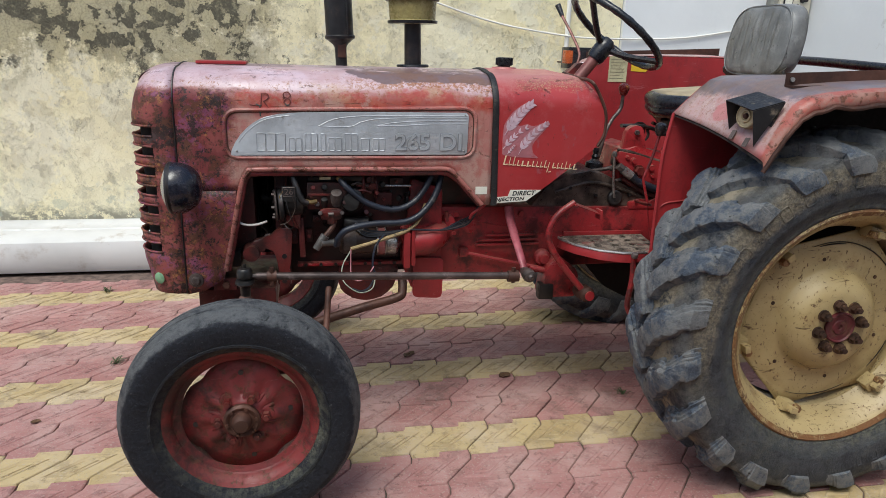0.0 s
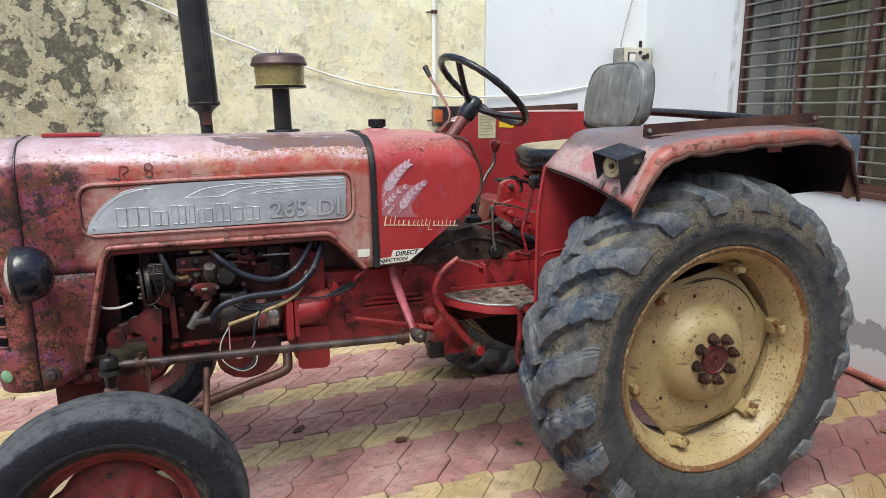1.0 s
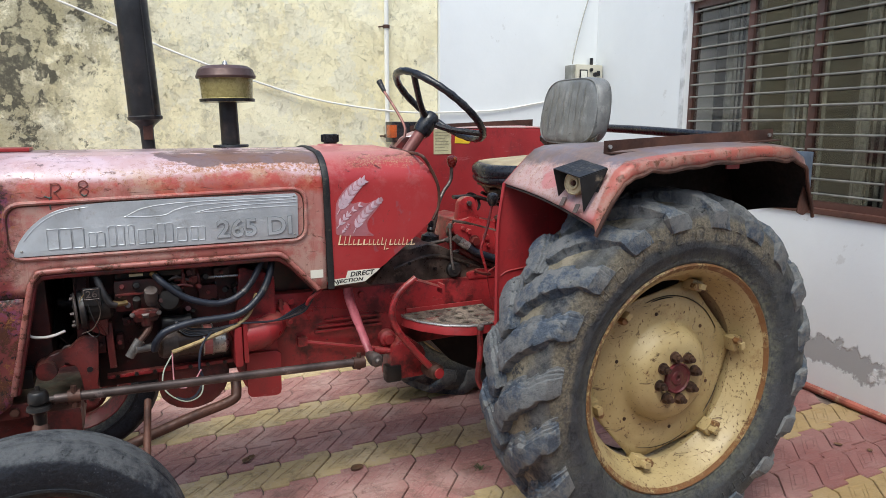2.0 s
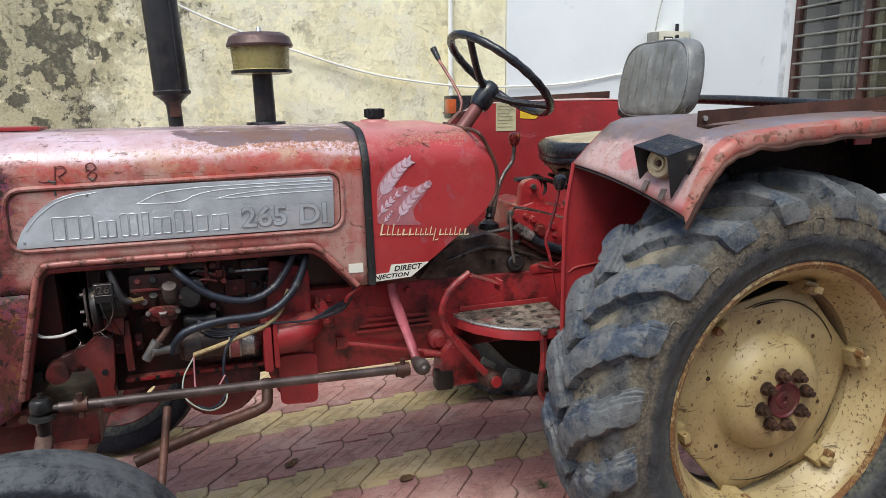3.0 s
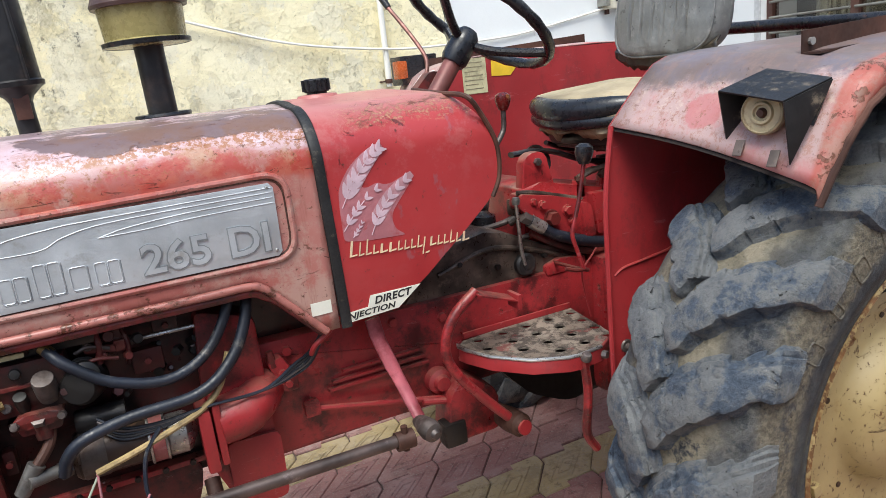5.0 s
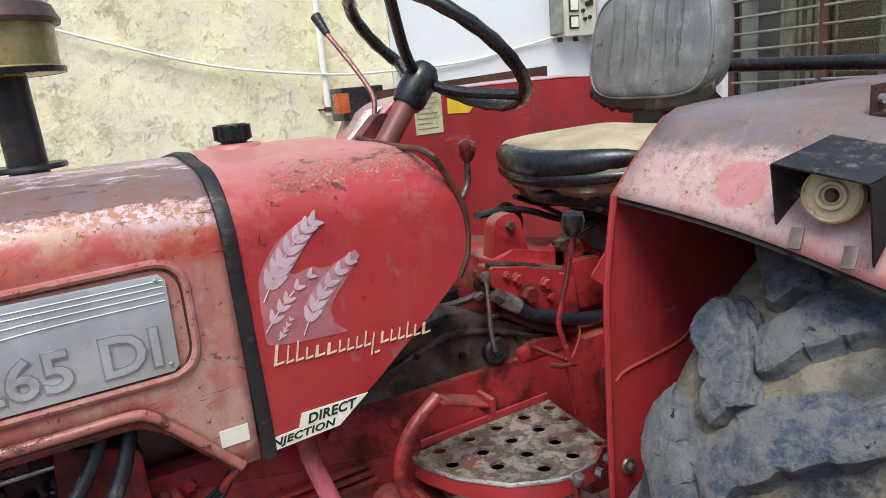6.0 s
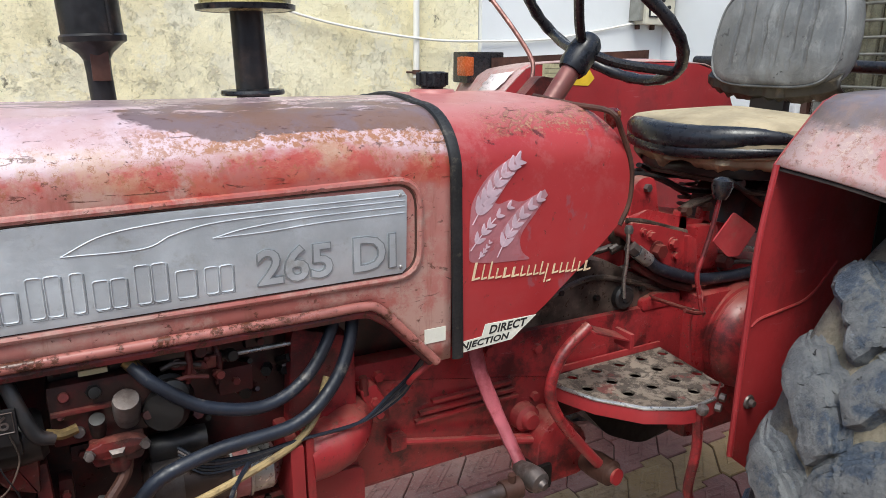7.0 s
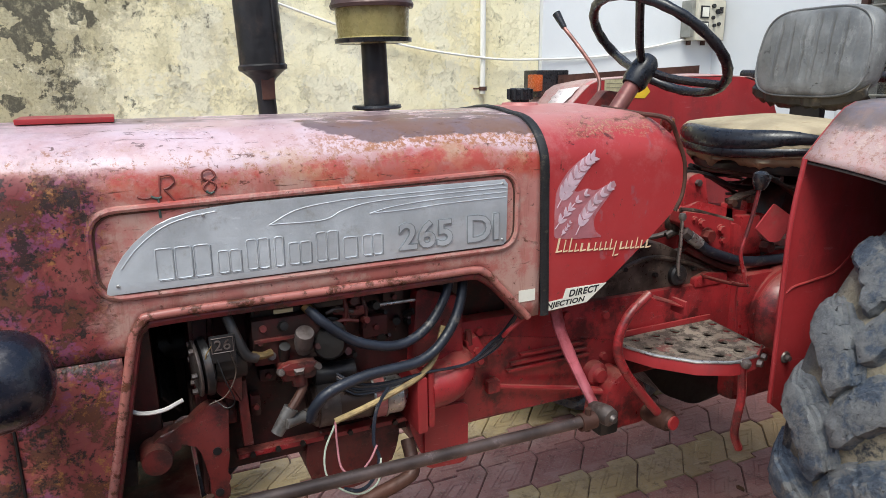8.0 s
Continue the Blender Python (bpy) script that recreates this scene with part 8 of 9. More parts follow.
def foot_step():
    """Perforated step plate: the holes go through."""
    rr = 0.0135
    corners = [(1.186, -0.186), (1.172, -0.197), (1.165, -0.215), (1.170, -0.245), (1.198, -0.315), (1.262, -0.395), (1.335, -0.436), (1.36, -0.441), (1.43, -0.434), (1.500, -0.392), (1.530, -0.19), (1.532, -0.160)]
    z = 0.728
    holes = []
    for j, (first, count) in enumerate(((0, 5), (0, 5), (1, 4), (2, 3))):
        for i in range(first, first + count):
            holes.append((1.225 + 0.0707 * i - 0.007 * j, -0.2095 - 0.0603 * j))
    bm = B()
    outer = [bm.verts.new((x, y, z)) for x, y in corners]
    es = [bm.edges.new((outer[k], outer[(k + 1) % len(outer)])) for k in range(len(outer))]
    for x, y in holes:
        c = [bm.verts.new((x + rr * math.cos(a), y + rr * math.sin(a), z)) for a in [2 * math.pi * k / 12 for k in range(12)]]
        es += [bm.edges.new((c[k], c[(k + 1) % 12])) for k in range(12)]
    bmesh.ops.triangle_fill(bm, edges=es, use_beauty=True)
    step = thick(part("foot_step", bm, M_TREAD, tractor, "worn steel step plate with punched holes and red edge", smooth=False), 0.004, 1.0)
    for x, y in holes:
        part("hole_lip", lathe(B(), [(rr, 0.0), (rr + 0.004, 0.0), (rr + 0.001, 0.0012)], (x, y, z + 0.0005), (0, 0, 1), 14), M_TREAD, step)
    # added near-black sheet below the plate, so the holes read as shaded
    mid_x, mid_y = 1.355, -0.285
    tray = [(mid_x + (x - mid_x) * 0.94, mid_y + (y - mid_y) * 0.94) for x, y in corners]
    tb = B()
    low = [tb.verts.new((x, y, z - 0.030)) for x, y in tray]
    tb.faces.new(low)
    thick(part("step_tray", tb, M_UNDER, step, "dark sheet added under the plate to blacken the holes", smooth=False), 0.003)
    eb = B()
    rows = []
    for x, y in corners[:10]:
        rows.append([(x, y, z + 0.004), (x, y - 0.004, z), (x, y - 0.005, z - 0.034), (x, y + 0.004, z - 0.036)])
    sheet(eb, rows)
    thick(part("step_edge", eb, M_RED, step, "bent red edge"), 0.003)
    lip = tube(B(), [(x, y - 0.002, z + 0.001) for x, y in corners[1:9]], 0.0045, 8, 1)
    part("worn_lip", lip, M_BRIGHT, step)
    part("back_edge", box(B(), (1.20, -0.170, z), (1.53, -0.163, z + 0.016), 0.002, Matrix.Translation((0, -0.01, 0))), M_RED, step)
    part("step_stay", tube(B(), [(1.375, -0.440, z - 0.01), (1.378, -0.445, z - 0.10), (1.372, -0.44, z - 0.20), (1.405, -0.43, z - 0.26)], 0.011, 10), M_OILY, step, "bent red stay")
    for x, y in ((1.43, -0.440), (1.475, -0.414)):
        part("step_bolt", hexa(B(), (x, y, z - 0.017), (0.4, -1, 0), 0.010, 0.012), M_STEEL, step)
    part("stay_bolt", lathe(B(), [(0.013, -0.006), (0.013, 0.004), (0.009, 0.010), (0.0, 0.012)], (1.374, -0.452, z - 0.004), (0, -0.5, 1), 14), M_STEEL, step)


foot_step()


def pedal_and_link():
    bm = tube(B(), [(1.258, -0.292, 0.530), (1.196, -0.292, 0.600), (1.135, -0.292, 0.675), (1.100, -0.292, 0.738), (1.100, -0.292, 0.790), (1.130, -0.292, 0.845), (1.190, -0.292, 0.890)], 0.0125, 12, 8)
    pedal = part("clutch_pedal", bm, M_OILY, tractor, "bent red clutch pedal arm with pad")
    part("pedal_pad", box(B(), (-0.058, -0.024, -0.002), (0.058, 0.024, 0.002), 0.001, Matrix.Translation((1.238, -0.295, 0.866)) @ Matrix.Rotation(0.36, 4, "Y") @ Matrix.Rotation(0.10, 4, "X")), M_OILY, pedal)
    part("pad_end", box(B(), (1.284, -0.322, 0.825), (1.294, -0.270, 0.862), 0.003), M_RED, pedal)
    part("pedal_pivot", lathe(B(), [(0.0, 0.06), (0.020, 0.058), (0.022, 0.05), (0.030, 0.045), (0.032, 0.0), (0.026, -0.05), (0.026, -0.12), (0.0, -0.12)], (1.262, -0.27, 0.522), (0.1, -1, 0.05), 20), M_RUST, pedal, "rusty pedal pivot with red cap")
    part("pivot_cap", rod(B(), (1.266, -0.322, 0.524), (1.268, -0.334, 0.525), 0.019, seg=18), M_RED, pedal)
    part("pivot_bracket", slab(B(), round_poly([(1.10, 0.49), (1.25, 0.49), (1.25, 0.60), (1.17, 0.66), (1.12, 0.62)], 0.02, 3), -0.24, -0.15, 0.008), M_OILY, pedal)
    part("greasy_linkage", box(B(), (1.09, -0.25, 0.485), (1.15, -0.20, 0.55), 0.012), M_GREASE, pedal)
    # drop arm of the steering box, and the long drag link to the front axle
    part("drop_arm", tube(B(), [(0.955, -0.215, 0.86), (0.962, -0.235, 0.80), (0.985, -0.29, 0.70), (0.995, -0.335, 0.645)], [0.019, 0.018, 0.016, 0.015], 12, 6, flat=0.7), M_PINK, tractor, "pinkish worn steering drop arm")
    link = part("drag_link", rod(B(), (0.03, -0.425, 0.680), (0.955, -0.388, 0.639), 0.0135, seg=14), M_LINK, tractor, "long rusty steel steering drag link")
    part("link_end", lathe(B(), [(0.0, 0.05), (0.008, 0.049), (0.012, 0.040), (0.022, 0.036), (0.025, 0.02), (0.022, 0.0), (0.014, -0.03), (0.0, -0.03)], (0.995, -0.362, 0.638), (0.15, -1, -0.1), 20), M_STEEL, link, "greasy ball joint")
    part("link_clamp", lathe(B(), [(0.014, -0.02), (0.021, -0.02), (0.021, 0.02), (0.014, 0.02)], (0.935, -0.389, 0.638), (1, 0, 0), 14, close=True), M_RUST, link)
    part("clamp_bolt", rod(B(), (0.935, -0.392, 0.615), (0.935, -0.392, 0.672), 0.008, seg=8), M_RUST, link)
    part("clamp_bolt", rod(B(), (0.08, -0.43, 0.648), (0.08, -0.43, 0.713), 0.008, seg=8), M_RUST, link)
    part("link_clamp", lathe(B(), [(0.014, -0.016), (0.020, -0.016), (0.020, 0.016), (0.014, 0.016)], (0.08, -0.423, 0.678), (1, 0, 0), 14, close=True), M_RUST, link)
    ball = (-0.008, -0.427, 0.680)
    part("ball_joint", lathe(B(), [(0.0, 0.045), (0.006, 0.044), (0.006, 0.032), (0.020, 0.030), (0.026, 0.022), (0.027, 0.0), (0.020, -0.008), (0.030, -0.012), (0.033, -0.022), (0.018, -0.034), (0.016, -0.07), (0.0, -0.07)], ball, (0, 0, 1), 20), M_GREASE, link, "ball joint with rubber boot")
    part("link_neck", rod(B(), (ball[0] + 0.02, -0.427, 0.682), (0.06, -0.424, 0.679), 0.009, seg=10), M_STEEL, link)


pedal_and_link()


# ---- front axle ----
def front_axle():
    beam = part("front_axle", box(B(), (-0.05, -0.50, 0.40), (0.05, 2 * MID + 0.50, 0.485), 0.015), M_CASTRED, tractor, "rusty red front axle beam")
    for sgn in (1, -1):
        y = -0.57 if sgn == 1 else 2 * MID + 0.57
        part("kingpin", rod(B(), (0.0, y, 0.30), (0.0, y, 0.55), 0.032, seg=18), M_OILY, beam)
        part("stub_axle", rod(B(), (0, y, 0.354), (0, y - 0.16 * sgn, 0.354), 0.026, seg=14), M_RUST, beam)
        part("steering_arm", tube(B(), [(-0.0, y, 0.53), (-0.01, y + 0.07 * sgn, 0.56), (-0.008, y + 0.14 * sgn, 0.608)], 0.022, 10, flat=0.6), M_RUST, beam)
    part("axle_knee", box(B(), (-0.06, -0.55, 0.44), (0.09, -0.42, 0.56), 0.015), M_RUST, beam)
    part("tie_rod_arm", tube(B(), [(0.0, -0.56, 0.40), (0.14, -0.55, 0.40), (0.245, -0.52, 0.41)], 0.020, 10), M_RUST, beam)
    part("tie_rod_end", lathe(B(), [(0.0, 0.03), (0.018, 0.028), (0.022, 0.01), (0.022, -0.02), (0.0, -0.022)], (0.25, -0.515, 0.425), (0, 0, 1), 16), M_STEEL, beam)
    part("strut", rod(B(), (0.25, -0.50, 0.44), (0.27, -0.30, 0.585), 0.011, seg=12), M_RUST, beam)
    part("radius_rod", tube(B(), [(0.17, -0.29, 0.430), (0.27, -0.265, 0.452), (0.40, -0.255, 0.487), (0.528, -0.25, 0.520), (0.548, -0.235, 0.545), (0.550, -0.20, 0.590)], 0.017, 12), M_RUST, beam, "rusty greasy diagonal radius rod")
    part("front_support", box(B(), (-0.20, -0.20, 0.46), (0.08, 2 * MID + 0.20, 0.56), 0.02), M_CASTRED, beam)
    part("support_plate", box(B(), (-0.135, -0.262, 0.575), (-0.055, -0.245, 0.62), 0.006), M_CASTRED, beam)
    part("support_bolt", hexa(B(), (-0.09, -0.260, 0.598), (0, -1, 0), 0.014, 0.014), M_RUST, beam)


front_axle()


# ---- engine bay ----
def engine():
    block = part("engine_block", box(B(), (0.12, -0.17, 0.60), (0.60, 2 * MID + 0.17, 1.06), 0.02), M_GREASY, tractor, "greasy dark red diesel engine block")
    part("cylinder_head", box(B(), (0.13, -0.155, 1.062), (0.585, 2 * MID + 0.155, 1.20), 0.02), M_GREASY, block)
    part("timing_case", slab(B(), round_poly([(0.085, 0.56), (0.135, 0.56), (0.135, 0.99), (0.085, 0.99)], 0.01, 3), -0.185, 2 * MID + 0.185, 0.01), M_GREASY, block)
    # the pan's shadow is put into its darker casting paint
    part("oil_pan", slab(B(), round_poly([(0.318, 0.651), (0.305, 0.572), (0.329, 0.509), (0.416, 0.485), (0.502, 0.510), (0.530, 0.568), (0.540, 0.640)], 0.03, 4), -0.185, 2 * MID + 0.185, 0.015), M_CASTRED, block, "oily red oil pan")
    part("pan_rim", box(B(), (0.16, -0.198, 0.636), (0.57, -0.150, 0.648), 0.003), M_OILY, block)
    for k in range(7):
        part("pan_bolt", hexa(B(), (0.19 + k * 0.055, -0.196, 0.642), (0, -1, 0), 0.007, 0.008), M_GREASE, block)
    # added dark block that closes the bright gap behind the hoses
    part("rear_bulkhead", slab(B(), round_poly([(0.600, 0.80), (0.86, 0.84), (0.86, 0.985), (0.70, 0.975), (0.600, 0.985)], 0.01, 3), -0.125, 0.10, 0.006), M_GREASY, block, "dark block added to fill the gap behind the hoses")
    # flat red cover plate under the starter end
    part("cover_plate", slab(B(), round_poly([(0.590, 0.505), (0.705, 0.497), (0.708, 0.66), (0.590, 0.665)], 0.02, 4), -0.215, -0.205, 0.003), M_RED, tractor, "flat red flywheel cover plate")
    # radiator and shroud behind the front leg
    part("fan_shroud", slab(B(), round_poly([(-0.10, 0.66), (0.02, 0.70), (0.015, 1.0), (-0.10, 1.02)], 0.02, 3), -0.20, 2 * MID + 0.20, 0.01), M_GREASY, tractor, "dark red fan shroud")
    # added plate that stops light from the far side showing through
    part("fan_guard", box(B(), (0.0, 0.125, 0.60), (0.125, 0.135, 1.16), 0.003), M_GREASE, tractor, "dark plate added behind the fan to block light")
    fan = part("fan", rod(B(), (0.03, MID, 0.86), (0.085, MID, 0.86), 0.04), M_GREASE, tractor, "engine fan")
    for k in range(4):
        m = Matrix.Translation((0.04, MID, 0.86)) @ Matrix.Rotation(k * math.pi / 2 + 0.5, 4, "X") @ Matrix.Rotation(0.5, 4, "Z")
        part("fan_blade", box(B(), (-0.003, -0.035, 0.03), (0.003, 0.035, 0.17), 0.001, m), M_GREASE, fan)
    before = set(scene.objects)
    # dynamo with slotted end disc
    c = Vector((0.122, -0.235, 0.862))
    dyn = part("dynamo", lathe(B(), [(0.0, 0.0), (0.036, 0.0), (0.040, 0.01), (0.040, 0.06), (0.032, 0.07), (0.0, 0.07)], c, (1, 0.1, 0.05), 28), M_GREASE, tractor, "dynamo with grey pulley disc")
    part("end_disc", lathe(B(), [(0.0, -0.030), (0.020, -0.030), (0.030, -0.024), (0.056, -0.022), (0.060, -0.016), (0.060, -0.008), (0.048, -0.003), (0.0, 0.0)], c, (1, 0.1, 0.05), 32), M_SOOT, dyn)
    part("pulley", lathe(B(), [(0.056, -0.028), (0.058, -0.031), (0.056, -0.034), (0.040, -0.036), (0.0, -0.036), (0.0, -0.026), (0.05, -0.026)], c, (1, 0.1, 0.05), 32), M_STEEL, dyn)
    for k in range(6):
        a = k * math.pi / 3
        part("disc_bolt", hexa(B(), c + Vector((-0.033, 0.046 * math.cos(a), 0.048 * math.sin(a))), (-1, -0.1, 0), 0.006, 0.010), M_STEEL, dyn)
    part("blower_arm", slab(B(), round_poly([(0.125, 0.795), (0.174, 0.767), (0.180, 0.855), (0.128, 0.862)], 0.01, 3), -0.240, -0.17, 0.006), M_CASTRED, dyn)
    reg = part("tag_plate", box(B(), (0.116, -0.285, 0.882), (0.164, -0.278, 0.937), 0.003), M_SOOT, tractor, "small black plate with raised figures 26")
    part("raised_figures", fit_letters(lettering("26", 0.03, 0.002), 0.125, 0.155, 0.908, 0.929, -0.2855), M_STEEL, reg, smooth=False)
    part("figure_frame", tube(B(), [(0.120, -0.286, 0.903), (0.160, -0.286, 0.903), (0.160, -0.286, 0.933), (0.120, -0.286, 0.933), (0.120, -0.286, 0.903)], 0.0011, 6, 1), M_STEEL, reg)
    part("plate_bracket", box(B(), (0.125, -0.278, 0.86), (0.165, -0.20, 0.89), 0.004), M_GREASE, reg)
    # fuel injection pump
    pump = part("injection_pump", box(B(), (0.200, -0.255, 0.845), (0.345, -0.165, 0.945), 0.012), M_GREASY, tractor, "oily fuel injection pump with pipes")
    part("pump_top", box(B(), (0.205, -0.235, 0.945), (0.400, -0.165, 0.962), 0.004), M_GREASE, pump)
    part("brass_tag", box(B(), (0.246, -0.262, 0.956), (0.285, -0.258, 0.965), 0.001), M_NOTICE, pump)
    for x, z, r in ((0.304, 0.908, 0.020), (0.262, 0.884, 0.012)):
        part("pump_cap", lathe(B(), [(r, -0.05), (r, 0.0), (r * 0.92, 0.004), (0.0, 0.005)], (x, -0.262 - r * 0.4, z), (0, -0.55, 0.83), 18), M_STEEL if r > 0.015 else M_GREASE, pump)
    part("pump_flange", slab(B(), round_poly([(0.25, 0.815), (0.318, 0.815), (0.325, 0.848), (0.245, 0.848)], 0.008, 3), -0.285, -0.22, 0.004), M_CASTRED, pump)
    part("flange_nut", hexa(B(), (0.283, -0.283, 0.838), (0, -0.6, 0.8), 0.015, 0.010), M_STEEL, pump)
    part("filter_bowl", lathe(B(), [(0.0, 0.0), (0.034, 0.0), (0.038, 0.01), (0.038, 0.06), (0.03, 0.075), (0.0, 0.078)], (0.375, -0.20, 0.868), (-0.3, -1, 0.1), 24), M_GREASE, pump)
    part("pump_governor", box(B(), (0.37, -0.215, 0.90), (0.45, -0.165, 0.97), 0.012), M_GREASY, pump)
    part("red_union", box(B(), (0.427, -0.225, 0.912), (0.447, -0.190, 0.934), 0.004), M_CASTRED, pump)
    part("union_nut", hexa(B(), (0.440, -0.206, 0.923), (1, 0, 0), 0.011, 0.022), M_STEEL, pump)
    part("control_arm", slab(B(), round_poly([(0.375, 0.925), (0.430, 0.915), (0.430, 0.928), (0.375, 0.942)], 0.005, 3), -0.232, -0.222, 0.002), M_CASTRED, pump)
    part("throttle_rod", rod(B(), (0.45, -0.205, 0.922), (0.665, -0.19, 0.915), 0.0045, seg=8), M_BRIGHT, pump, "thin bright throttle rod")
    for k in range(3):
        x = 0.22 + k * 0.05
        part("injector_pipe", tube(B(), [(x, -0.20, 0.96), (x - 0.01, -0.21, 1.0), (x + 0.02, -0.19, 1.05), (x + 0.05, -0.15, 1.09)], 0.0045, 8), M_STEEL, pump)
    part("brass_elbow", tube(B(), [(0.235, -0.27, 0.88), (0.215, -0.275, 0.878), (0.195, -0.272, 0.882)], 0.008, 8), M_BRASS, pump)
    part("bent_hose", tube(B(), [(0.155, -0.255, 0.965), (0.170, -0.272, 0.92), (0.185, -0.278, 0.885), (0.205, -0.275, 0.875)], 0.0105, 12, 8), M_SOOT, pump)
    part("feed_tube", tube(B(), [(0.296, -0.265, 0.82), (0.290, -0.275, 0.79), (0.268, -0.285, 0.762), (0.250, -0.29, 0.745)], 0.010, 10), M_RUST, pump)
    tap = part("drain_tap", rod(B(), (0.262, -0.290, 0.760), (0.228, -0.295, 0.712), 0.016, 0.013, 14), M_DULL, tractor, "dull grey metal drain tap")
    part("tap_body", rod(B(), (0.245, -0.305, 0.735), (0.305, -0.270, 0.728), 0.012, seg=12), M_DULL, tap)
    part("tap_nut", hexa(B(), (0.293, -0.283, 0.729), (1, 0.4, 0), 0.017, 0.02), M_STEEL, tap)
    # hoses along the block
    part("return_hose", tube(B(), [(0.318, -0.250, 0.955), (0.345, -0.268, 0.925), (0.413, -0.275, 0.872), (0.512, -0.270, 0.846), (0.594, -0.255, 0.880), (0.650, -0.235, 0.965), (0.665, -0.20, 1.04)], 0.0110, 12), M_HOSE, tractor, "looped black fuel hose")
    part("hose_end", rod(B(), (0.312, -0.245, 0.962), (0.326, -0.254, 0.946), 0.0118, seg=12), M_BRASS, tractor)
    part("coolant_hose", tube(B(), [(0.300, -0.285, 0.722), (0.312, -0.295, 0.755), (0.345, -0.300, 0.784), (0.431, -0.290, 0.799), (0.558, -0.280, 0.804), (0.633, -0.262, 0.851), (0.677, -0.240, 0.925), (0.70, -0.20, 1.02)], 0.0120, 12), M_HOSE, tractor, "thick black hose over the starter")
    # starter motor
    st = part("starter_motor", lathe(B(), [(0.0, 0.0), (0.040, 0.0), (0.047, 0.008), (0.047, 0.135), (0.043, 0.145), (0.0, 0.145)], (0.315, -0.225, 0.722), (1, 0.0, -0.02), 28), plain("oily_brown_casing", (0.040, 0.024, 0.018), 0.38, 0.2, 0.6, 16, (0.13, 0.075, 0.045), 0.6), tractor, "oily brown starter motor with bright collar")
    part("starter_cover", lathe(B(), [(0.048, 0.012), (0.0495, 0.014), (0.0495, 0.055), (0.048, 0.058)], (0.315, -0.225, 0.722), (1, 0.0, -0.02), 28), M_STEEL, st)
    part("starter_band", lathe(B(), [(0.048, 0.135), (0.050, 0.138), (0.050, 0.165), (0.036, 0.170), (0.0, 0.170)], (0.315, -0.225, 0.719), (1, 0.0, -0.02), 28), M_FADED, st, "faded red band")
    for dx in (0.133, 0.163):
        part("band_edge", lathe(B(), [(0.049, dx), (0.0525, dx + 0.001), (0.0525, dx + 0.005), (0.049, dx + 0.006)], (0.315, -0.225, 0.719), (1, 0.0, -0.02), 28), M_BRIGHT, st)
    part("bright_collar", lathe(B(), [(0.0, 0.165), (0.040, 0.166), (0.043, 0.172), (0.043, 0.205), (0.038, 0.212), (0.0, 0.232)], (0.315, -0.225, 0.714), (1, 0.0, -0.02), 28), M_BRIGHT, st)
    part("mount_flange", slab(B(), round_poly([(0.545, 0.625), (0.570, 0.625), (0.570, 0.762), (0.545, 0.762)], 0.006, 2), -0.285, -0.16, 0.004), M_RED, st)
    part("mount_flange", slab(B(), round_poly([(0.574, 0.632), (0.590, 0.632), (0.590, 0.770), (0.574, 0.770)], 0.006, 2), -0.280, -0.16, 0.004), M_OILY, st)
    part("bell_elbow", tube(B(), [(0.585, -0.235, 0.712), (0.63, -0.232, 0.715), (0.67, -0.215, 0.725), (0.70, -0.17, 0.735)], [0.052, 0.052, 0.048, 0.046], 18), M_OILY, st)
    part("solenoid", lathe(B(), [(0.0, 0.0), (0.022, 0.0), (0.024, 0.004), (0.024, 0.09), (0.0, 0.092)], (0.33, -0.215, 0.787), (1, 0, -0.03), 20), M_SOOT, st)
    pumps = set(scene.objects) - before
    # red casting of the front engine mount
    cast = round_poly([(0.040, 0.728), (0.074, 0.727), (0.105, 0.756), (0.137, 0.770), (0.164, 0.758), (0.157, 0.680), (0.155, 0.635), (0.144, 0.595), (0.155, 0.563), (0.143, 0.535), (0.113, 0.538), (0.113, 0.600), (0.101, 0.668), (0.079, 0.700), (0.056, 0.690), (0.038, 0.648), (0.014, 0.640), (-0.008, 0.663), (0.002, 0.698)], 0.016, 3)
    mount = part("engine_mount", slab(B(), cast, -0.238, -0.205, 0.007), M_CASTRED, tractor, "rusty red two-pronged engine mount casting")
    for x, z in ((0.132, 0.661), (0.129, 0.566)):
        # no real hole: a black plug carries its darkness
        part("mount_hole", rod(B(), (x, -0.2395, z), (x, -0.225, z), 0.009, seg=12), M_SOOT, mount)
    part("mount_boss", rod(B(), (0.018, -0.262, 0.678), (0.016, -0.21, 0.678), 0.028, 0.032, 18), M_CASTRED, mount)
    part("red_stay", slab(B(), [(0.183, 0.80), (0.203, 0.80), (0.208, 0.65), (0.188, 0.65)], -0.225, -0.20, 0.003), M_CASTRED, mount)
    part("battery_box", box(B(), (-0.155, -0.24, 0.625), (-0.02, -0.10, 0.685), 0.008), M_GREASE, mount)
    mounts = set(scene.objects) - before - pumps
    for k, pts in enumerate(([(0.165, -0.287, 0.90), (0.172, -0.292, 0.86), (0.150, -0.290, 0.815), (0.118, -0.285, 0.80)], [(0.140, -0.287, 0.89), (0.150, -0.295, 0.85), (0.165, -0.290, 0.80), (0.150, -0.285, 0.785), (0.130, -0.27, 0.80)], [(0.132, -0.286, 0.92), (0.120, -0.285, 0.90), (0.122, -0.28, 0.87)])):
        part("plate_wire", tube(B(), [(x - 0.012, y, z) for x, y, z in pts], 0.0013, 6), (M_COVER, M_SOOT, M_BRASS)[k], tractor, "thin loose wire")
    def bit(name, c, d, r, h, material, hexed=False):
        """A small round or six-sided fitting at c, pointing along d."""
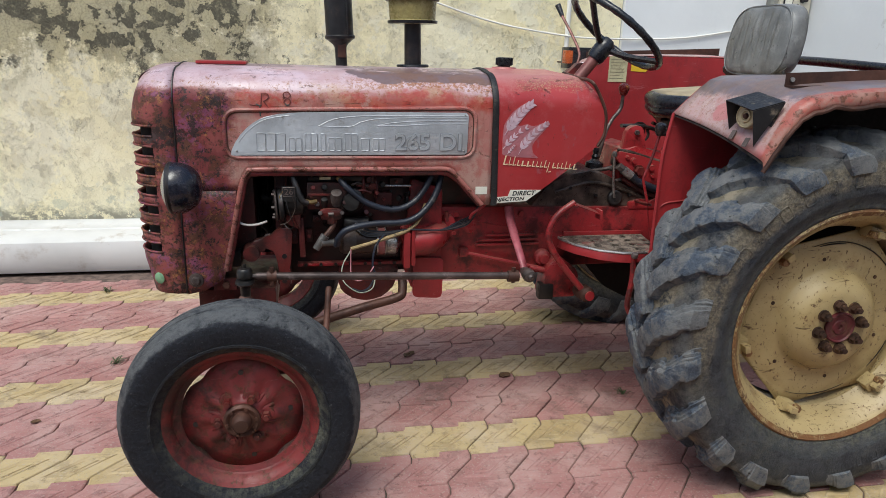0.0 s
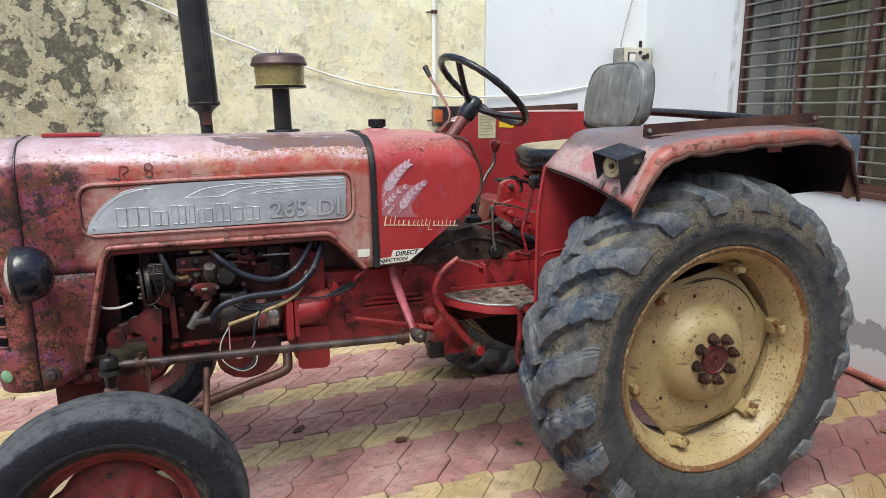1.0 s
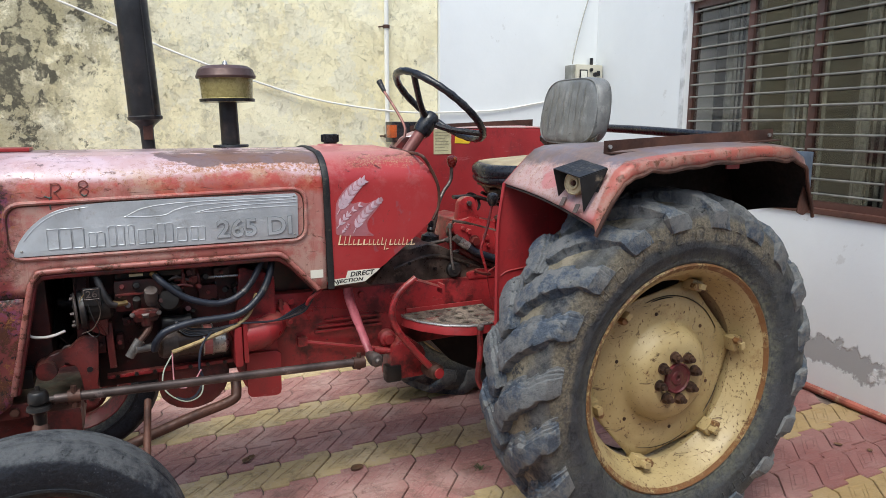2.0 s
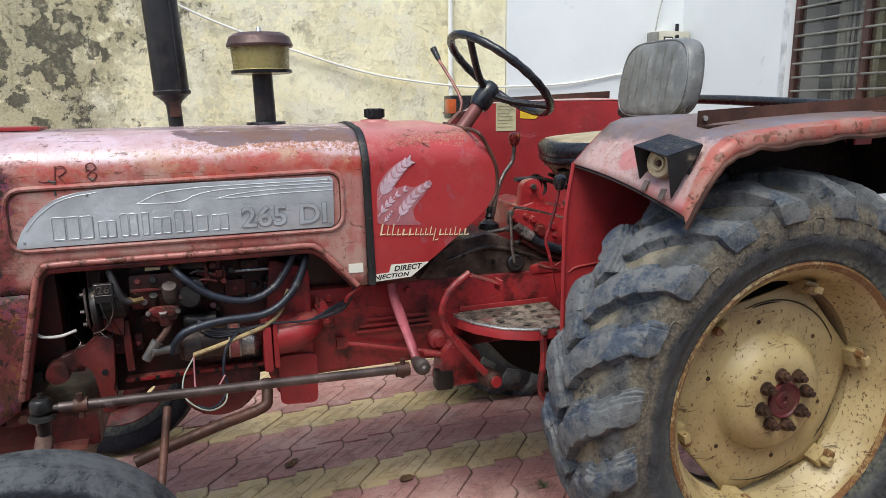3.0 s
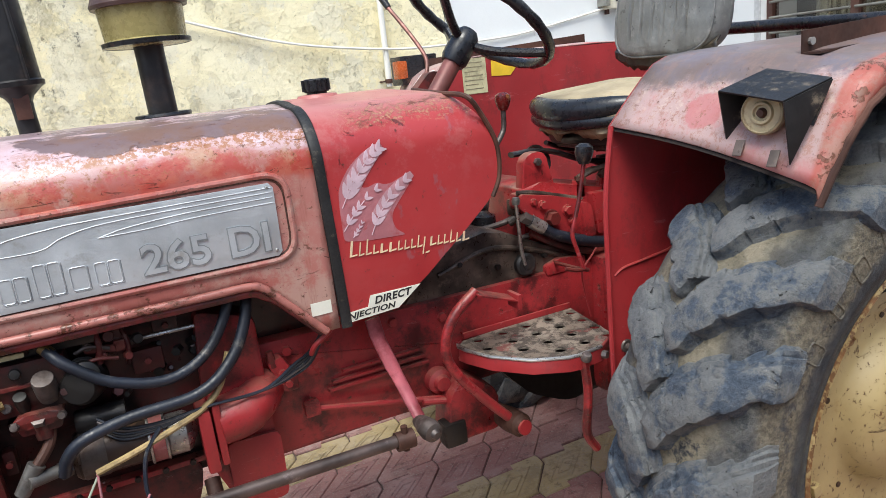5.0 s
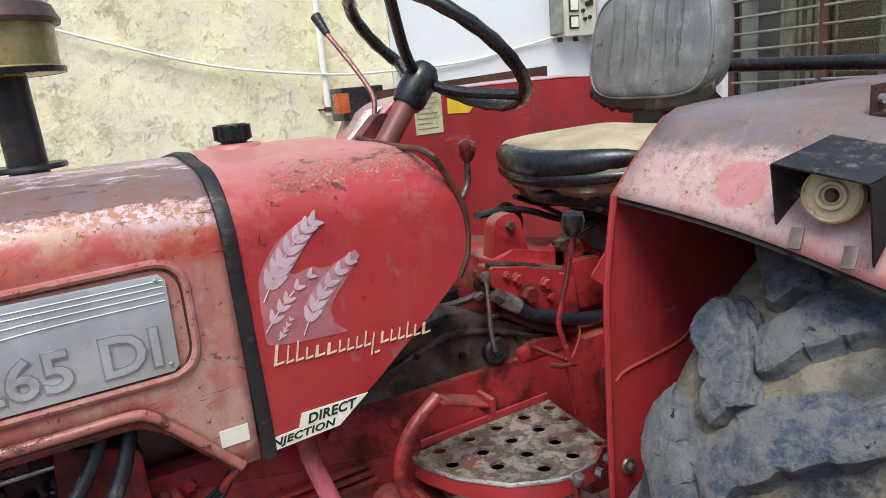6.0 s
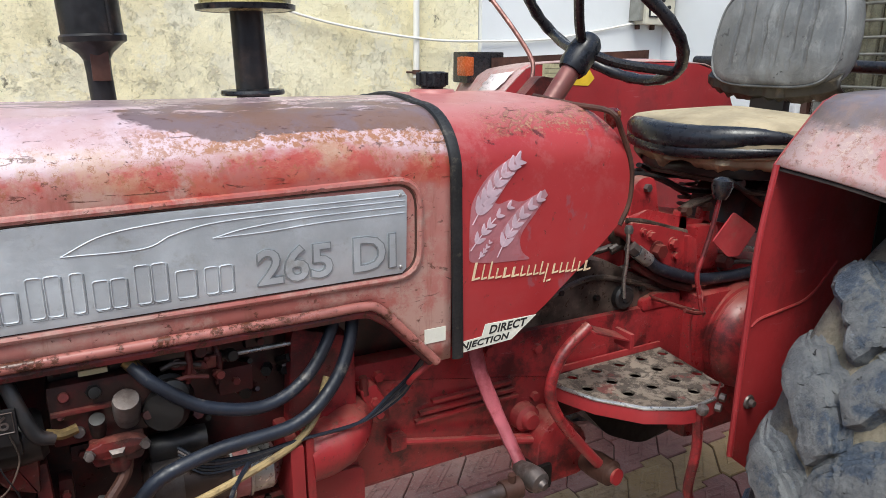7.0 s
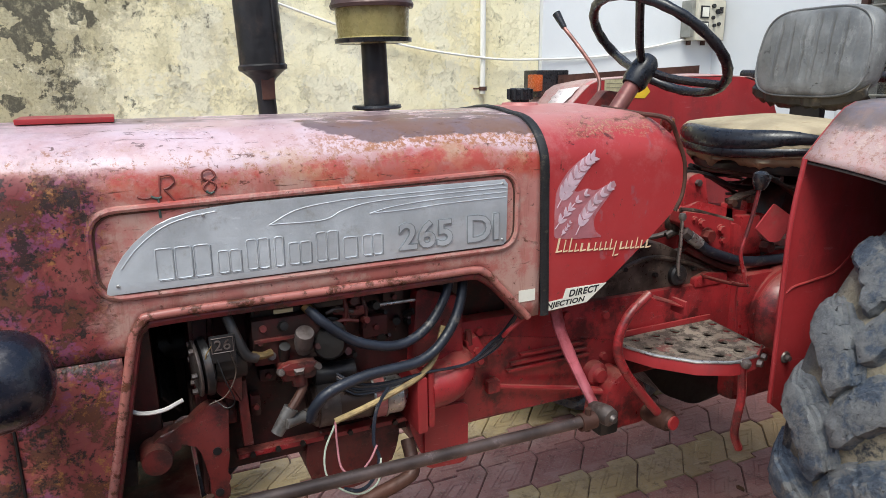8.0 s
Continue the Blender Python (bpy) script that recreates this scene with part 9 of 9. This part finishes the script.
        body = lathe(B(), [(0.0, -0.01), (r, -0.01), (r, h * 0.75), (r * 0.86, h), (0.0, h * 1.02)], c, d, 16)
        if hexed:
            hexa(body, c, d, r * 1.25, h * 0.4)
        part(name, body, material, pump)

    up = (0, -0.35, 0.94)
    for k in range(3):
        x = 0.218 + 0.033 * k
        bit("delivery_valve", (x, -0.225, 0.950), up, 0.0085, 0.030, M_GREASY, True)
        part("delivery_pipe", tube(B(), [(x, -0.236, 0.975), (x + 0.004, -0.243, 0.995), (x + 0.03, -0.235, 1.015), (x + 0.10, -0.20, 1.03)], 0.0038, 6), M_SOOT, pump)
    for x, z, r, h, mat in ((0.222, 0.925, 0.008, 0.012, M_CASTRED), (0.235, 0.865, 0.009, 0.016, M_STEEL), (0.262, 0.925, 0.010, 0.020, M_GREASE), (0.330, 0.870, 0.008, 0.018, M_CASTRED), (0.335, 0.925, 0.007, 0.014, M_STEEL), (0.215, 0.895, 0.006, 0.010, M_CASTRED)):
        bit("pump_fitting", (x, -0.250, z), (0.1, -1, 0.25), r, h, mat, True)
    part("pump_rib", box(B(), (0.203, -0.262, 0.898), (0.290, -0.250, 0.905), 0.002), M_CASTRED, pump)
    part("clamp_ear", slab(B(), round_poly([(0.238, 0.842), (0.256, 0.856), (0.312, 0.856), (0.330, 0.842), (0.312, 0.830), (0.256, 0.830)], 0.008, 3), -0.292, -0.272, 0.004), M_CASTRED, pump, "rusty red two-eared clamp")
    for x in (0.246, 0.322):
        bit("clamp_nut", (x, -0.292, 0.842), (0, -1, 0.2), 0.007, 0.010, M_STEEL, True)
    part("clamp_neck", rod(B(), (0.284, -0.270, 0.835), (0.286, -0.272, 0.800), 0.020, 0.015, 16), M_CASTRED, pump)
    # linkage and unions on the governor
    for pts, r, mat in (([(0.360, -0.232, 0.930), (0.385, -0.236, 0.938), (0.420, -0.232, 0.925)], 0.0045, M_STEEL), ([(0.365, -0.236, 0.905), (0.395, -0.240, 0.912), (0.430, -0.232, 0.902)], 0.0040, M_CASTRED), ([(0.400, -0.225, 0.965), (0.403, -0.236, 0.935), (0.398, -0.232, 0.900)], 0.0060, M_CASTRED), ([(0.445, -0.21, 0.955), (0.452, -0.222, 0.920), (0.446, -0.215, 0.880)], 0.0050, M_GREASY), ([(0.355, -0.205, 0.99), (0.41, -0.21, 0.985), (0.47, -0.20, 0.99)], 0.0070, M_CASTRED)):
        part("governor_link", tube(B(), pts, r, 8, 4), mat, pump)
    for x, z, r, mat in ((0.382, 0.936, 0.008, M_STEEL), (0.402, 0.912, 0.009, M_CASTRED), (0.420, 0.948, 0.011, M_GREASY), (0.448, 0.900, 0.008, M_CASTRED), (0.470, 0.930, 0.010, M_GREASE)):
        bit("governor_nut", (x, -0.225, z), (0.2, -1, 0.15), r, 0.012, mat, True)
    for x, z, l, w, mat in ((0.150, 0.735, 0.030, 0.060, M_CASTRED), (0.205, 0.735, 0.022, 0.050, M_GREASY), (0.235, 0.800, 0.035, 0.030, M_GREASY), (0.480, 0.870, 0.060, 0.050, M_GREASY), (0.525, 0.935, 0.050, 0.030, M_GREASY)):
        part("cast_boss", box(B(), (x - l / 2, -0.200, z - w / 2), (x + l / 2, -0.168, z + w / 2), 0.008), mat, block)
        part("boss_bolt", hexa(B(), (x, -0.198, z), (0, -1, 0.1), 0.007, 0.012), M_CASTRED, block)
    part("lift_pump", lathe(B(), [(0.0, 0.0), (0.030, 0.0), (0.034, 0.006), (0.034, 0.014), (0.028, 0.018), (0.026, 0.034), (0.012, 0.040), (0.0, 0.041)], (0.365, -0.225, 0.885), (0.15, -0.95, 0.2), 24), M_GREASE, pump, "dark greenish lift pump")
    rng = random.Random(21)
    for k in range(30):
        x, z = rng.uniform(0.20, 0.58), rng.uniform(0.80, 0.99)
        part("engine_fitting", hexa(B(), (x, -0.172, z), (rng.uniform(-0.5, 0.5), -1, rng.uniform(-0.2, 0.6)), rng.uniform(0.005, 0.012), rng.uniform(0.012, 0.035)), rng.choice([M_CASTRED, M_GREASE, M_GREASY]), block)
    for k in range(4):
        z = 0.975 + 0.008 * k
        part("fuel_pipe", tube(B(), [(0.24 + 0.03 * k, -0.20, 0.95), (0.26 + 0.03 * k, -0.215, z), (0.36 + 0.02 * k, -0.21, z + 0.01), (0.44 + 0.03 * k, -0.18, z + 0.03)], 0.0035, 6), M_STEEL, block)
    part("manifold", tube(B(), [(0.20, -0.185, 1.005), (0.40, -0.19, 1.01), (0.56, -0.185, 1.0)], 0.018, 10), M_GREASY, block)
    # wiring
    part("white_wire", tube(B(), [(-0.05, -0.24, 0.822), (-0.025, -0.26, 0.800), (0.02, -0.265, 0.797), (0.06, -0.255, 0.806)], 0.0042, 6), M_WIREWHITE, tractor, "loose white wire")
    part("sleeve_wire", tube(B(), [(0.352, -0.290, 0.708), (0.42, -0.295, 0.728), (0.50, -0.292, 0.752), (0.558, -0.280, 0.770), (0.60, -0.262, 0.80), (0.63, -0.24, 0.86)], 0.0068, 8), M_WIREYEL, tractor, "tan sleeved wire")
    for k in range(5):
        o = 0.006 * k
        part("loom_wire", tube(B(), [(0.37, -0.255, 0.800 - o), (0.41, -0.272, 0.774 - o), (0.48, -0.275, 0.765 - o * 0.5), (0.56, -0.282, 0.773), (0.68, -0.26, 0.763), (0.76, -0.225, 0.762 + o), (0.81, -0.205, 0.78 + o), (0.855, -0.22, 0.87)], 0.0032, 6), (M_HOSE, M_STEEL, M_HOSE, M_SOOT, M_HOSE)[k], tractor, "dusty wiring loom")
    part("grey_wire", tube(B(), [(0.475, -0.290, 0.762), (0.440, -0.305, 0.72), (0.428, -0.315, 0.655), (0.436, -0.325, 0.615), (0.415, -0.335, 0.575), (0.385, -0.34, 0.562), (0.352, -0.335, 0.572)], 0.0042, 6), M_HOSE, tractor, "drooping dark wire")
    part("pink_wire", tube(B(), [(0.352, -0.292, 0.708), (0.350, -0.305, 0.66), (0.352, -0.325, 0.615), (0.378, -0.34, 0.602), (0.410, -0.335, 0.622), (0.432, -0.325, 0.650)], 0.0024, 6), M_WIREPINK, tractor, "drooping pink wire")
    part("pale_wire", tube(B(), [(0.350, -0.292, 0.700), (0.322, -0.31, 0.655), (0.318, -0.33, 0.61), (0.345, -0.345, 0.578), (0.385, -0.35, 0.560), (0.425, -0.345, 0.575), (0.438, -0.33, 0.62)], 0.0022, 6), M_WIREGREEN, tractor, "drooping pale green wire")
    part("red_wire", tube(B(), [(0.805, -0.215, 0.795), (0.812, -0.235, 0.82), (0.845, -0.24, 0.845), (0.875, -0.24, 0.875)], 0.006, 8), M_RED, tractor, "short red cable")

    # pumps, hoses and wires are raised, and the mount moved forward, to fit the camera's view
    for ob in set(scene.objects) - before:
        if ob.parent in (tractor, block):
            ob.location = (-0.017, 0, 0.030) if ob in mounts else (0, 0, 0.020)


engine()


# ---- small things on the paving ----
def dry_leaf(x, y, turn, size, material, label):
    bm = B()
    rng = random.Random(int(x * 1000) + 7)
    rows = []
    for i in range(7):
        t = i / 6
        w = math.sin(math.pi * (0.08 + 0.87 * t)) * 0.38
        rows.append([(size * (t - 0.5), size * w * s, 0.002 + size * (0.10 * abs(s) ** 1.5 + 0.05 * rng.random())) for s in (-1, -0.5, 0, 0.5, 1)])
    sheet(bm, rows)
    ob = thick(part("dry_leaf", bm, material), 0.0008, 1.0)
    ob.matrix_basis = Matrix.Translation((x, y, 0.001)) @ Matrix.Rotation(turn, 4, "Z")
    tagged(ob, label, "leaf", group="fallen leaves on the paving")


for x, y, turn, size in ((1.063, 0.056, 0.3, 0.060), (0.650, 0.322, 0.9, 0.050), (0.672, 0.345, 0.6, 0.040), (-0.852, -0.090, 0.2, 0.035), (1.86, -0.08, 1.4, 0.035), (3.12, -0.67, 2.0, 0.035), (3.195, -0.77, 0.4, 0.03)):
    dry_leaf(x, y, turn, size, M_LEAF, "small curled brown dry leaf lying on the block paving")


def weed(x, y, size, seed):
    rng = random.Random(seed)
    bm = B()
    for k in range(16):
        a = rng.uniform(0, 6.28)
        l, h = size * rng.uniform(0.5, 1.0), size * rng.uniform(0.15, 0.45)
        p = Vector((rng.uniform(-0.2, 0.2) * size, rng.uniform(-0.2, 0.2) * size, -0.003))
        q = p + Vector((math.cos(a) * l * 0.5, math.sin(a) * l * 0.5, h))
        r = p + Vector((math.cos(a) * l, math.sin(a) * l, h * 0.6))
        n = Vector((-math.sin(a), math.cos(a), 0)) * size * 0.05
        v = [bm.verts.new(c) for c in (p - n, p + n, q + n, q - n, r)]
        bm.faces.new(v[:4])
        bm.faces.new((v[3], v[2], v[4]))
    ob = part("weed", bm, M_GRASS)
    ob.matrix_basis = Matrix.Translation((x, y, 0.0))
    tagged(ob, "tiny weed growing from a joint of the paving", "weed", group="weeds in the joints")


for x, y, size, seed in ((-0.694, 0.416, 0.06, 3), (1.535, -0.170, 0.05, 4), (-0.989, 1.415, 0.06, 5)):
    weed(x, y, size, seed)


# ---- block paving ----
def paver_mesh(name, material, lift):
    """One Z-shaped paving block with chamfered rim and raised rhombic rings."""
    edge = [(0, 0), (0.104, 0), (0.109, 0.03), (0.2155, 0.03), (0.215, 0.038), (0.327, 0.165), (0.3315, 0.193), (0.3315, 0.223), (0.221, 0.223), (0.216, 0.193), (0.112, 0.193), (0.107, 0.165), (-0.005, 0.038)]
    cx, cy = 0.163, 0.111
    bm = B()

    def loop(s, z, pts=edge):
        return [bm.verts.new((cx + (x - cx) * s, cy + (y - cy) * s, z)) for x, y in pts]

    low, rim, top = loop(0.978, -0.03), loop(0.978, -0.004), loop(0.945, 0.0)
    bridge(bm, low, rim)
    bridge(bm, rim, top)
    bm.faces.new(top)
    rhomb = [(-0.058, -0.030), (-0.012, -0.034), (0.058, 0.030), (0.012, 0.034)]
    for s in (1.0, 1.85):
        out = [bm.verts.new((cx + x * s * 1.04, cy + y * s * 1.1, 0.0003)) for x, y in rhomb]
        crest = [bm.verts.new((cx + x * s * 0.97, cy + y * s * 0.98, lift)) for x, y in rhomb]
        inn = [bm.verts.new((cx + x * s * 0.86, cy + y * s * 0.80, 0.0003)) for x, y in rhomb]
        bridge(bm, out, crest)
        bridge(bm, crest, inn)
    bmesh.ops.recalc_face_normals(bm, faces=bm.faces)
    me = bpy.data.meshes.new(name)
    bm.to_mesh(me)
    bm.free()
    me.materials.append(material)
    return me


def paving():
    bm = box(B(), (-4.2, -4.0, -0.05), (EAST_X, 1.76, -0.010))
    pave = tagged(part("pavement", bm, M_JOINT, smooth=False), "interlocking red cement block paving with yellow rows", "paving", kind="structure")
    red, yel = paver_mesh("paver_red", M_PAVRED, 0.0022), paver_mesh("paver_yellow", M_PAVYEL, 0.003)
    ox, oy, ax, sx, sy = 1.327, 0.052, 0.2195, 0.112, 0.193
    rest = {"red": ([], []), "yellow": ([], [])}
    rng = random.Random(5)
    for j in range(-21, 9):
        y = oy + j * sy
        kind = "yellow" if j % 3 == 0 else "red"
        me = yel if kind == "yellow" else red
        shift = ox + j * sx
        for i in range(-40, 42):
            x = shift + i * ax
            if x < -4.1 or x + 0.33 > EAST_X + 0.02 or y + 0.22 > 1.80:
                continue
            tip = Matrix.Translation((x, y, rng.uniform(-0.0025, 0.0))) @ Euler((rng.uniform(-0.008, 0.008), rng.uniform(-0.008, 0.008), rng.uniform(-0.006, 0.006))).to_matrix().to_4x4()
            if -1.15 < x < 2.85 and -1.35 < y < 1.35:
                ob = new("paver", me)
                ob.parent = pave
                ob.matrix_basis = tip
            else:
                verts, faces = rest[kind]
                base = len(verts)
                verts.extend(tuple(tip @ v.co) for v in me.vertices)
                faces.extend(tuple(base + k for k in p.vertices) for p in me.polygons)
    for kind, (verts, faces) in rest.items():
        me = bpy.data.meshes.new("paving_" + kind)
        me.from_pydata(verts, [], faces)
        me.materials.append(M_PAVYEL if kind == "yellow" else M_PAVRED)
        ob = new("outer_pavers", me)
        ob.parent = pave
        tagged(ob, kind="stuff")


paving()
